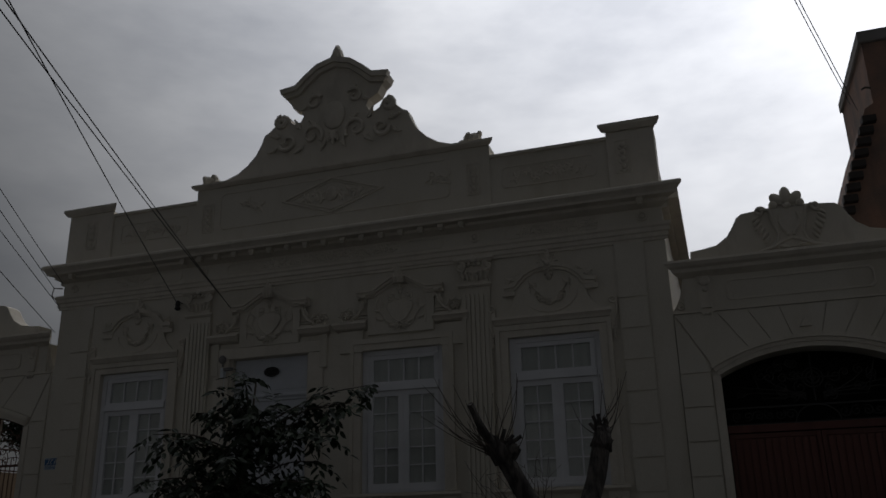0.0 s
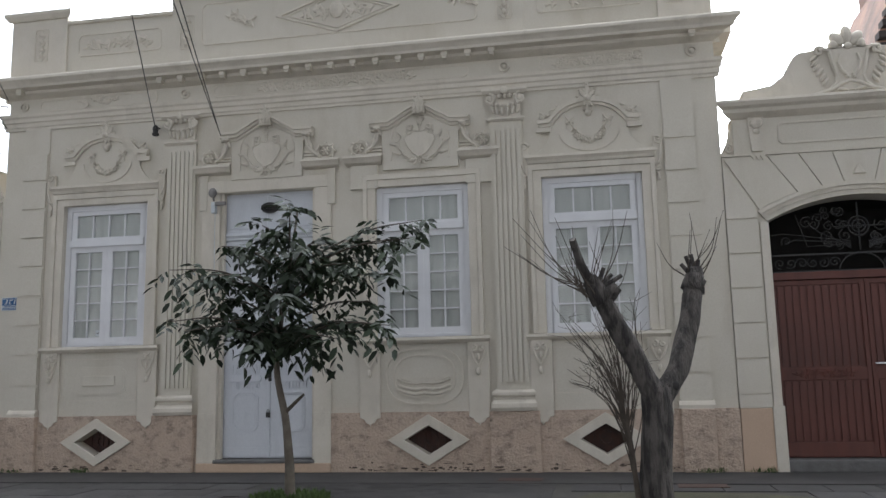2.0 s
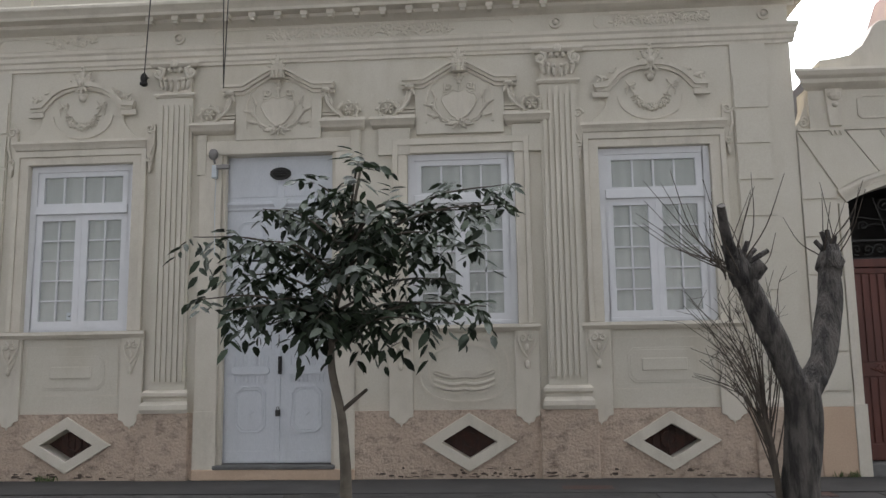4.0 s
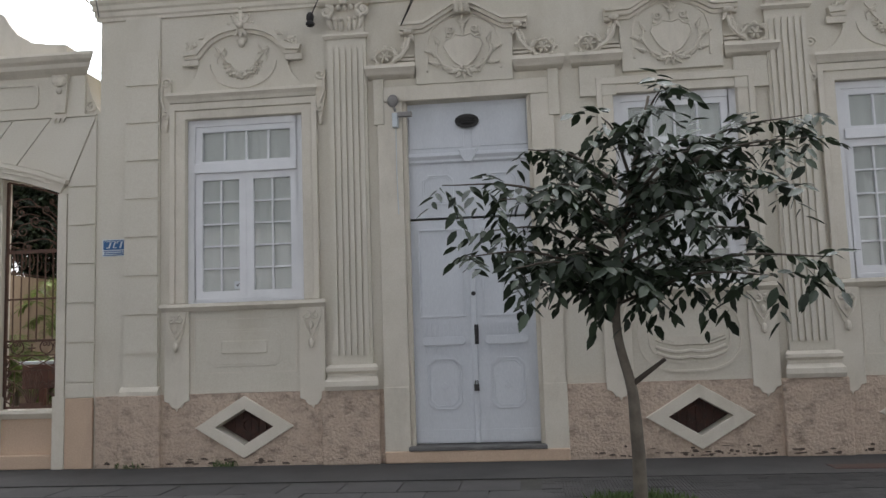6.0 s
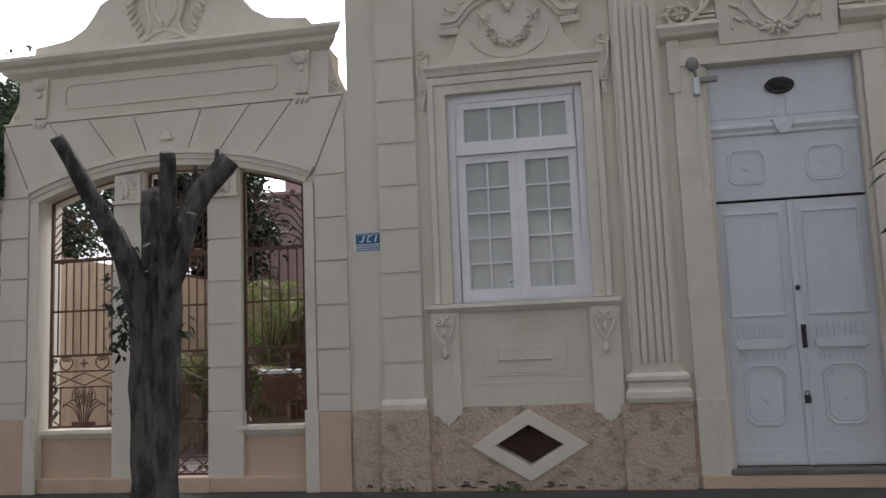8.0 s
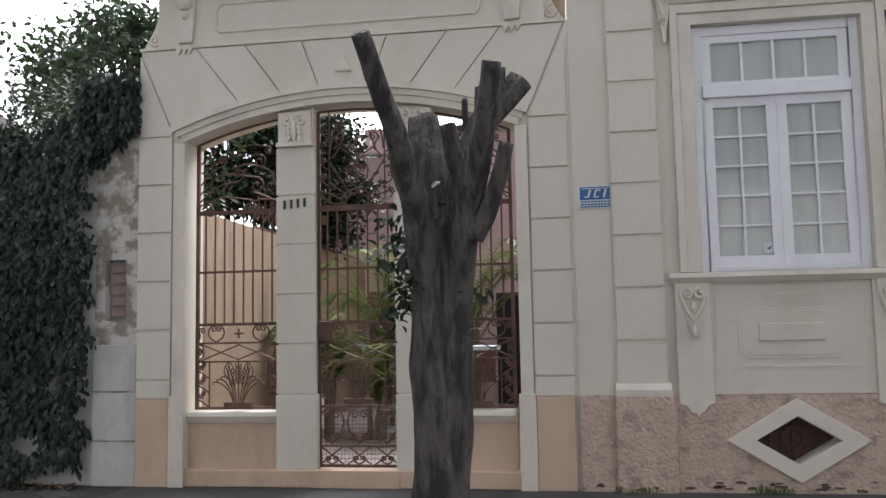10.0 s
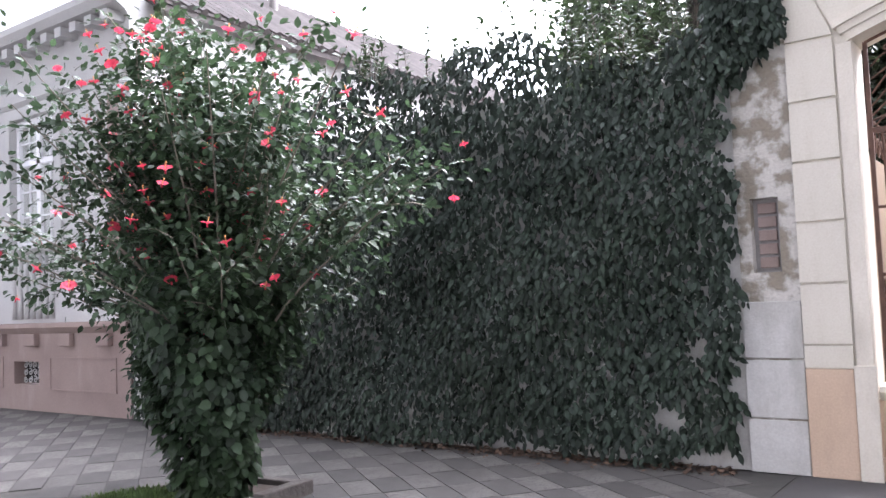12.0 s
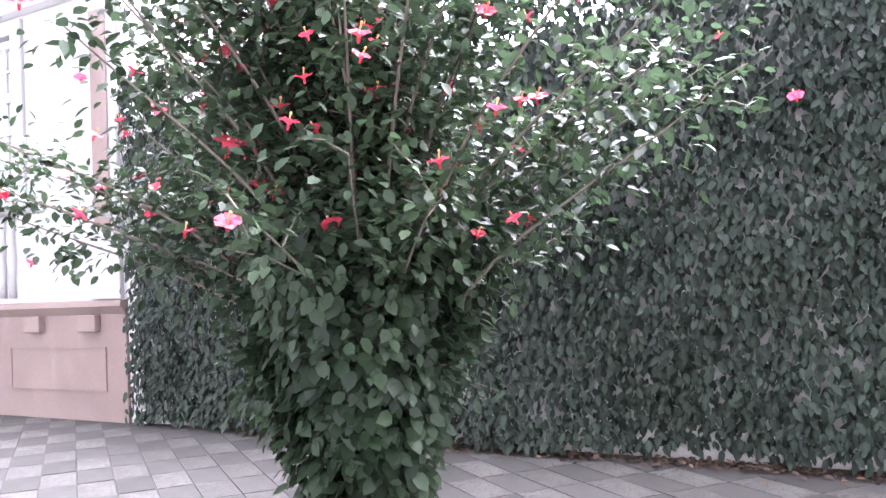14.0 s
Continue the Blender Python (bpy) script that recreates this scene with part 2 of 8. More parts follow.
# ---- building helpers ----
class Shape:
    """Gathers vertices and faces of one part."""

    def __init__(self):
        self.v, self.f = [], []

    def add(self, verts, faces):
        k = len(self.v)
        self.v += [tuple(p) for p in verts]
        self.f += [tuple(i + k for i in f) for f in faces]
        return self

    def box(self, x0, x1, y0, y1, z0, z1):
        return self.add([(x0, y0, z0), (x1, y0, z0), (x1, y1, z0), (x0, y1, z0), (x0, y0, z1), (x1, y0, z1), (x1, y1, z1), (x0, y1, z1)],
                        [(3, 2, 1, 0), (4, 5, 6, 7), (0, 1, 5, 4), (1, 2, 6, 5), (2, 3, 7, 6), (3, 0, 4, 7)])

    def prism(self, pts, y0, y1):
        """A plate with the outline pts (x, z), from y0 (front) to y1."""
        n = len(pts)
        v = [(x, y0, z) for x, z in pts] + [(x, y1, z) for x, z in pts]
        f = [tuple(range(n)), tuple(range(2 * n - 1, n - 1, -1))] + [(i, i + n, (i + 1) % n + n, (i + 1) % n) for i in range(n)]
        return self.add(v, f)

    def band(self, outer, inner, y0, y1):
        """A ring between two outlines of equally many points (x, z)."""
        n = len(outer)
        v = [(x, y0, z) for x, z in outer] + [(x, y0, z) for x, z in inner] + [(x, y1, z) for x, z in outer] + [(x, y1, z) for x, z in inner]
        f = []
        for i in range(n):
            j = (i + 1) % n
            f += [(i, j, n + j, n + i), (2 * n + i, 3 * n + i, 3 * n + j, 2 * n + j), (i, 2 * n + i, 2 * n + j, j), (n + i, n + j, 3 * n + j, 3 * n + i)]
        return self.add(v, f)

    def mould(self, x0, x1, profile, y, ret0=0.0, ret1=0.0):
        """A moulding along x in front of the plane y. profile: (out, z) from top to bottom. ret: how far the ends widen per metre of out."""
        n = len(profile)
        v = [(x0 - ret0 * o, y - o, z) for o, z in profile] + [(x1 + ret1 * o, y - o, z) for o, z in profile]
        f = [(i, i + 1, n + i + 1, n + i) for i in range(n - 1)]
        f += [tuple(range(n)), tuple(range(2 * n - 1, n - 1, -1)), (0, n, 2 * n - 1, n - 1)]
        return self.add(v, f)

    def tube(self, pts, r0, r1=None, n=6):
        r1 = r0 if r1 is None else r1
        pts = [Vector(p) for p in pts]
        v, m = [], len(pts)
        side = Vector((0.31, 0.52, 0.79))
        for i, p in enumerate(pts):
            d = (pts[min(i + 1, m - 1)] - pts[max(i - 1, 0)]).normalized()
            a = d.cross(side)
            a = a.normalized() if a.length > 1e-4 else d.orthogonal().normalized()
            b = d.cross(a)
            r = r0 + (r1 - r0) * i / max(m - 1, 1) if not isinstance(r0, (list, tuple)) else r0[i]
            v += [p + (a * math.cos(q) + b * math.sin(q)) * r for q in (2 * math.pi * k / n for k in range(n))]
        f = [(i * n + k, i * n + (k + 1) % n, (i + 1) * n + (k + 1) % n, (i + 1) * n + k) for i in range(m - 1) for k in range(n)]
        f += [tuple(range(n - 1, -1, -1)), tuple(range((m - 1) * n, m * n))]
        return self.add(v, f)

    def ell(self, c, r, seg=8, rings=5, tilt=0.0):
        """An ellipsoid; tilt turns it in the plane of the wall."""
        ca, sa = math.cos(tilt), math.sin(tilt)
        v = []
        for i in range(1, rings):
            p = math.pi * i / rings
            for k in range(seg):
                q = 2 * math.pi * k / seg
                x, y, z = r[0] * math.sin(p) * math.cos(q), r[1] * math.sin(p) * math.sin(q), r[2] * math.cos(p)
                v.append((c[0] + x * ca - z * sa, c[1] + y, c[2] + x * sa + z * ca))
        top, bot = len(v), len(v) + 1
        v += [(c[0] - r[2] * sa, c[1], c[2] + r[2] * ca), (c[0] + r[2] * sa, c[1], c[2] - r[2] * ca)]
        f = [(i * seg + k, i * seg + (k + 1) % seg, (i + 1) * seg + (k + 1) % seg, (i + 1) * seg + k) for i in range(rings - 2) for k in range(seg)]
        f += [(top, (k + 1) % seg, k) for k in range(seg)] + [(bot, (rings - 2) * seg + k, (rings - 2) * seg + (k + 1) % seg) for k in range(seg)]
        return self.add(v, f)

    def strip(self, outer, inner, y0, y1):
        """An open band between two equally long lines (x, z)."""
        for a, b, c, d in zip(outer, outer[1:], inner[1:], inner):
            self.prism([a, b, c, d], y0, y1)
        return self

    def mesh(self, name, weld=True):
        me = bpy.data.meshes.new(name)
        me.from_pydata(self.v, [], self.f)
        bm = bmesh.new()
        bm.from_mesh(me)
        if weld and len(self.v) < 4000:
            bmesh.ops.remove_doubles(bm, verts=bm.verts, dist=0.0004)
            seen = {}
            for f in bm.faces:
                seen.setdefault(tuple(sorted(v.index for v in f.verts)), []).append(f)
            twice = [f for fs in seen.values() if len(fs) > 1 for f in fs]
            if twice:
                bmesh.ops.delete(bm, geom=twice, context="FACES")
        bmesh.ops.recalc_face_normals(bm, faces=bm.faces)
        bm.to_mesh(me)
        bm.free()
        return me


def part(name, shape, mat, parent=None, label="", bevel=0.0, smooth=False):
    """Links a shape as one mesh object under a thing or a part."""
    me = shape.mesh(name)
    me.materials.append(mat)
    if smooth:
        for p in me.polygons:
            p.use_smooth = True
    ob = new(name, me)
    if parent:
        ob.parent = parent
    if label:
        ob["label"] = label
    if bevel:
        b = ob.modifiers.new("edge", "BEVEL")
        b.width, b.segments, b.limit_method, b.angle_limit = bevel, 2, "ANGLE", radians(40)
    return ob


def thing(name, label, category, group="", kind=""):
    return tagged(new(name), label, category, group, kind)


def wall_with_holes(x0, x1, z0, z1, y0, y1, holes):
    """A wall plate with rectangular openings (x0, x1, z0, z1)."""
    s = Shape()
    xs = sorted({x0, x1, *[h[0] for h in holes], *[h[1] for h in holes]})
    zs = sorted({z0, z1, *[h[2] for h in holes], *[h[3] for h in holes]})

    def solid(i, k):
        if not (0 <= i < len(xs) - 1 and 0 <= k < len(zs) - 1):
            return False
        x, z = (xs[i] + xs[i + 1]) / 2, (zs[k] + zs[k + 1]) / 2
        return not any(h[0] < x < h[1] and h[2] < z < h[3] for h in holes)

    for i in range(len(xs) - 1):
        for k in range(len(zs) - 1):
            if not solid(i, k):
                continue
            a, b, c, d = xs[i], xs[i + 1], zs[k], zs[k + 1]
            s.add([(a, y0, c), (b, y0, c), (b, y0, d), (a, y0, d)], [(0, 1, 2, 3)])
            s.add([(a, y1, c), (b, y1, c), (b, y1, d), (a, y1, d)], [(3, 2, 1, 0)])
            for (p, q), e in (((i - 1, k), ((a, c), (a, d))), ((i + 1, k), ((b, d), (b, c))), ((i, k - 1), ((b, c), (a, c))), ((i, k + 1), ((a, d), (b, d)))):
                if not solid(p, q):
                    (ux, uz), (vx, vz) = e
                    s.add([(ux, y0, uz), (vx, y0, vz), (vx, y1, vz), (ux, y1, uz)], [(0, 1, 2, 3)])
    return s


def arc(cx, cz, r, a0, a1, n):
    return [(cx + r * math.cos(radians(a0 + (a1 - a0) * i / n)), cz + r * math.sin(radians(a0 + (a1 - a0) * i / n))) for i in range(n + 1)]


def spiral(cx, cz, r, turns, start, y, n=18, flip=1):
    """Points of a scroll in the plane y, from its eye outwards."""
    pts = []
    for i in range(n + 1):
        u = i / n
        a = start + flip * 2 * math.pi * turns * (u - 1)
        pts.append((cx + r * (0.12 + 0.88 * u) * math.cos(a), y, cz + r * (0.12 + 0.88 * u) * math.sin(a)))
    return pts


Y = 13.4          # street front of the row of houses

# ---- ground ----
road = part("road", Shape().add([(-400, -400, -0.16), (400, -400, -0.16), (400, 9.46, -0.16), (-400, 9.46, -0.16)], [(0, 1, 2, 3)]), ASPHALT)
tagged(road, "worn dark grey asphalt street", "road", kind="structure")
base = part("ground", Shape().box(-400, 400, 9.64, 400, -0.3, -0.03), JOINT)
tagged(base, "dirt and mortar bed under the pavement", "ground", kind="structure")
# ---- main house ----
house = thing("house", "cream single-storey town house with stucco ornament and crested parapet", "house")
HX0, HX1 = -12.68, -0.88
WINDOWS = [(-11.52, -10.00), (-6.12, -4.65), (-3.52, -2.03)]
DOOR = (-8.72, -7.12)
VENTS = [-10.76, -5.33, -2.73]
SILL, HEAD = 2.0, 4.36
holes = [(a, b, SILL, HEAD) for a, b in WINDOWS] + [(DOOR[0], DOOR[1], 0.14, 4.42)] + [(c - 0.37, c + 0.37, 0.25, 0.69) for c in VENTS]
part("front_wall", wall_with_holes(HX0, HX1, 0.0, 6.5, Y, Y + 0.4, holes), CREAM, house)
part("side_wall", Shape().box(HX1 - 0.4, HX1, Y + 0.4, Y + 14, 0, 6.5), CREAM, house)
part("side_wall", Shape().box(HX0, HX0 + 0.4, Y + 0.4, Y + 14, 0, 6.5), CREAM, house)
part("rear_wall", Shape().box(HX0 + 0.4, HX1 - 0.4, Y + 13.6, Y + 14, 0, 6.5), CREAM, house)
part("roof", Shape().box(HX0 + 0.4, HX1 - 0.4, Y + 0.4, Y + 13.6, 6.3, 6.45), ROOF_TILE, house)
part("inner_floor", Shape().box(HX0 + 0.4, HX1 - 0.4, Y + 0.4, Y + 13.6, -0.02, 0.12), DARK, house)
# parapet
for x0, x1 in ((HX0, -9.66), (-3.70, HX1)):
    part("parapet", Shape().box(x0, x1, Y, Y + 0.3, 6.5, 7.6), CREAM, house)
part("parapet", Shape().box(-9.66, -3.70, Y - 0.03, Y + 0.33, 6.5, 7.86), CREAM, house)
for x0, x1 in ((HX0, HX0 + 0.28), (HX1 - 0.28, HX1)):
    part("parapet", Shape().box(x0, x1, Y + 0.3, Y + 14, 6.5, 7.3), CREAM, house)
for x0, x1 in ((HX0 - 0.01, -11.62), (-1.66, HX1 + 0.01)):
    part("parapet_block", Shape().box(x0, x1, Y - 0.05, Y + 0.55, 6.5, 7.72).mould(x0, x1, [(-0.6, 7.86), (0.12, 7.86), (0.12, 7.80), (0.06, 7.72), (-0.6, 7.72)], Y - 0.02, 1, 1), CREAM_TRIM, house, bevel=0.01)
for x0, x1 in ((-11.62, -9.66), (-3.70, -1.66)):
    part("coping", Shape().box(x0, x1, Y - 0.05, Y + 0.35, 7.6, 7.66), CREAM_TRIM, house, bevel=0.01)
part("coping", Shape().mould(-9.66, -3.70, [(-0.4, 7.96), (0.10, 7.96), (0.10, 7.91), (0.04, 7.86), (-0.4, 7.86)], Y - 0.03, 1, 1), CREAM_TRIM, house, bevel=0.01)
# crest of the parapet
CX = -6.74
half = [(0.0, 10.58), (0.06, 10.46), (0.13, 10.3), (0.17, 10.22), (0.36, 10.15), (0.5, 10.06), (0.62, 9.95), (0.72, 9.84), (0.82, 9.77), (1.0, 9.74), (1.13, 9.70), (1.08, 9.58),
        (0.98, 9.5), (0.90, 9.34), (0.72, 9.24), (0.66, 9.12), (0.72, 9.01), (0.84, 8.97), (0.93, 9.03), (1.0, 9.18), (1.1, 9.24), (1.19, 9.16), (1.27, 9.02), (1.4, 8.9),
        (1.5, 8.85), (1.56, 8.68), (1.68, 8.45), (1.86, 8.26), (2.08, 8.11), (2.35, 8.02), (2.6, 7.96)]
part("crest", Shape().prism([(CX + a, b) for a, b in half] + [(CX - a, b) for a, b in half[:0:-1]], Y, Y + 0.28), CREAM_TRIM, house, bevel=0.012)
# entablature
part("architrave", Shape().mould(HX0 - 0.02, HX1 + 0.02, [(0.0, 6.02), (0.10, 6.02), (0.10, 5.97), (0.075, 5.94), (0.075, 5.88), (0.05, 5.86), (0.05, 5.80), (0.03, 5.78), (0.03, 5.74), (0.0, 5.74)], Y, 1, 1), CREAM_TRIM, house)
part("cornice", Shape().mould(HX0, HX1, [(-0.1, 6.64), (0.36, 6.60), (0.38, 6.57), (0.38, 6.53), (0.34, 6.50), (0.30, 6.46), (0.29, 6.42), (0.16, 6.40), (0.14, 6.36), (0.08, 6.33), (0.0, 6.30)], Y, 0.75, 0.95), CREAM_TRIM, house)
part("cornice", Shape().box(HX1, HX1 + 0.28, Y, Y + 14, 6.42, 6.6).box(HX1, HX1 + 0.1, Y, Y + 14, 6.28, 6.42), CREAM_TRIM, house)
part("cornice", Shape().box(HX0 - 0.28, HX0, Y, Y + 14, 6.42, 6.6).box(HX0 - 0.1, HX0, Y, Y + 14, 6.28, 6.42), CREAM_TRIM, house)
dent = Shape().box(-0.05, 0.05, Y - 0.25, Y - 0.12, 6.35, 6.415).box(-0.032, 0.032, Y - 0.235, Y - 0.13, 6.31, 6.35).mesh("bracket")
dent.materials.append(CREAM_TRIM)
for x in [-9.75 + i * 0.37 for i in range(16)] + [-12.35, -1.2]:
    o = new("bracket", dent)
    o.location, o.parent = (x, 0, 0), house


# plinth of rough stucco with lozenge vents
def lozenge(c, z, a, b):
    return [(c - a, z), (c, z + b), (c + a, z), (c, z - b)]


def plinth_cell(x0, x1, vent=None):
    s = Shape()
    if vent is None:
        return s.box(x0, x1, Y - 0.05, Y, 0.0, 0.88)
    box = [(x0, 0.0), (x0, 0.88), (x1, 0.88), (x1, 0.0)]
    d = lozenge(vent, 0.47, 0.55, 0.32)
    for k in range(4):
        s.prism([box[k], box[(k + 1) % 4], d[(k + 1) % 4], d[k]], Y - 0.05, Y)
    return s


CELLS = [(-12.68, -12.36, None), (-11.82, -9.78, -10.76), (-6.84, -4.40, -5.33), (-3.66, -1.68, -2.73), (-1.22, -0.88, None)]
for a, b, c in CELLS:
    part("plinth", plinth_cell(a, b, c), PEACH, house)
for a, b in ((-12.36, -11.82), (-9.78, -9.08), (-4.40, -3.66), (-1.68, -1.22)):
    part("pedestal", Shape().box(a, b, Y - 0.12, Y, 0, 0.88), PEACH, house, bevel=0.015)
part("plinth", Shape().box(-9.08, -9.03, Y - 0.04, Y, 0, 0.88), PEACH, house)
for c in VENTS:
    ring = part("vent", Shape().band(lozenge(c, 0.47, 0.62, 0.375), lozenge(c, 0.47, 0.365, 0.215), Y - 0.085, Y + 0.2), CREAM_TRIM, house, bevel=0.008)
    g = Shape().prism(lozenge(c, 0.47, 0.37, 0.22), Y + 0.16, Y + 0.19)
    for k in (-0.2, -0.1, 0.0, 0.1, 0.2):
        hh = 0.215 * (1 - abs(k) / 0.365) - 0.01
        g.box(c + k - 0.012, c + k + 0.012, Y + 0.135, Y + 0.16, 0.47 - hh, 0.47 + hh)
    g.band(arc(c, 0.47, 0.11, 0, 330, 11), arc(c, 0.47, 0.08, 0, 330, 11), Y + 0.125, Y + 0.16)
    part("grating", g, GRATE, ring, "dark cast iron grating")

# flaking along the foot of the plinth
rf = random.Random(77)
flakes = Shape()
for k in range(120):
    x, z = rf.choice((rf.uniform(-6.6, -1.0), rf.uniform(-6.6, -1.5), rf.uniform(-6.6, -3.2), rf.uniform(-12.6, -9.3))), abs(rf.gauss(0.0, 0.05)) + 0.025
    fw, fh = rf.uniform(0.012, 0.075), rf.uniform(0.005, 0.02)
    out = 0.0505 if not (-4.40 < x < -3.66 or -9.78 < x < -9.08 or -1.68 < x < -1.22 or -12.36 < x < -11.82) else 0.1205
    if not any(abs(x - e) < fw + 0.02 for e in (-4.40, -3.66, -9.78, -9.08, -1.68, -1.22, -12.36, -11.82)):
        flakes.prism([(x + fw * rf.uniform(0.6, 1.0) * math.cos(q), z + fh * rf.uniform(0.5, 1.2) * math.sin(q)) for q in (6.283 * j / 8 for j in range(8))][::-1], Y - out - 0.002, Y - out + 0.003)
tagged(part("flaking", flakes, DIRT, house), kind="stuff")

# quoins
QZ = [0.88 + 0.4925 * k for k in range(11)]
block = Shape().box(-0.22, 0.22, -0.055, 0, 0.022, 0.4925 - 0.022)
bm_q = block.mesh("quoin")
bm_q.materials.append(CREAM)
for qx in (-12.095, -1.455):
    part("quoin_strip", Shape().box(qx - 0.235, qx + 0.235, Y - 0.03, Y, 0.9, 5.74), CREAM, house)
    part("quoin_base", Shape().mould(qx - 0.25, qx + 0.25, [(0.0, 1.0), (0.07, 0.98), (0.11, 0.93), (0.11, 0.88), (0, 0.88)], Y), CREAM_TRIM, house)
    for z in QZ[:9]:
        o = new("quoin", bm_q)
        o.location, o.parent = (qx, Y, z), house


# fluted pilasters
def pilaster(x):
    p = part("pilaster", Shape().box(x - 0.25, x + 0.25, Y - 0.07, Y, 1.14, 5.3), CREAM, house)
    w = 0.46 / 6
    for k in range(6):
        c = x - 0.23 + w * (k + 0.5)
        fl = Shape().prism([(c - w * 0.33, 1.3), (c - w * 0.33, 5.12), (c - w * 0.2, 5.16), (c + w * 0.2, 5.16), (c + w * 0.33, 5.12), (c + w * 0.33, 1.3)], Y - 0.098, Y - 0.07)
        part("fillet", fl, CREAM, p)
    part("base", Shape().mould(x - 0.25, x + 0.25, [(0, 1.2), (0.09, 1.18), (0.14, 1.15), (0.14, 1.11), (0.10, 1.08), (0.10, 1.04), (0.16, 0.99), (0.165, 0.93), (0.14, 0.88), (0, 0.88)], Y, 0.5, 0.5), CREAM_TRIM, p)
    cap = Shape().mould(x - 0.25, x + 0.25, [(0, 5.34), (0.11, 5.33), (0.12, 5.30), (0.09, 5.27), (0, 5.27)], Y, 0.4, 0.4)
    cap.box(x - 0.23, x + 0.23, Y - 0.085, Y, 5.34, 5.70)
    cap.mould(x - 0.25, x + 0.25, [(0, 5.79), (0.16, 5.78), (0.17, 5.74), (0.13, 5.70), (0, 5.70)], Y, 0.6, 0.6)
    for sgn in (-1, 1):
        cap.tube(spiral(x + sgn * 0.235, 5.615, 0.085, 1.6, math.pi / 2, Y - 0.13, 18, -sgn), 0.024, 0.026, 6)
        cap.ell((x + sgn * 0.235, Y - 0.12, 5.615), (0.035, 0.04, 0.035))
        for k in range(3):
            cap.ell((x + sgn * (0.05 + 0.075 * k), Y - 0.10, 5.44 + 0.015 * k), (0.034, 0.045, 0.09), tilt=-sgn * 0.15 * k)
            cap.ell((x + sgn * (0.05 + 0.075 * k), Y - 0.135, 5.50 + 0.015 * k), (0.03, 0.035, 0.03))
    for k in range(5):
        cap.ell((x - 0.16 + 0.08 * k, Y - 0.12, 5.66), (0.035, 0.04, 0.04))
    cap.ell((x, Y - 0.17, 5.74), (0.06, 0.035, 0.06))
    part("capital", cap, CREAM_TRIM, p, smooth=False)


for px in (-9.40, -4.03):
    pilaster(px)


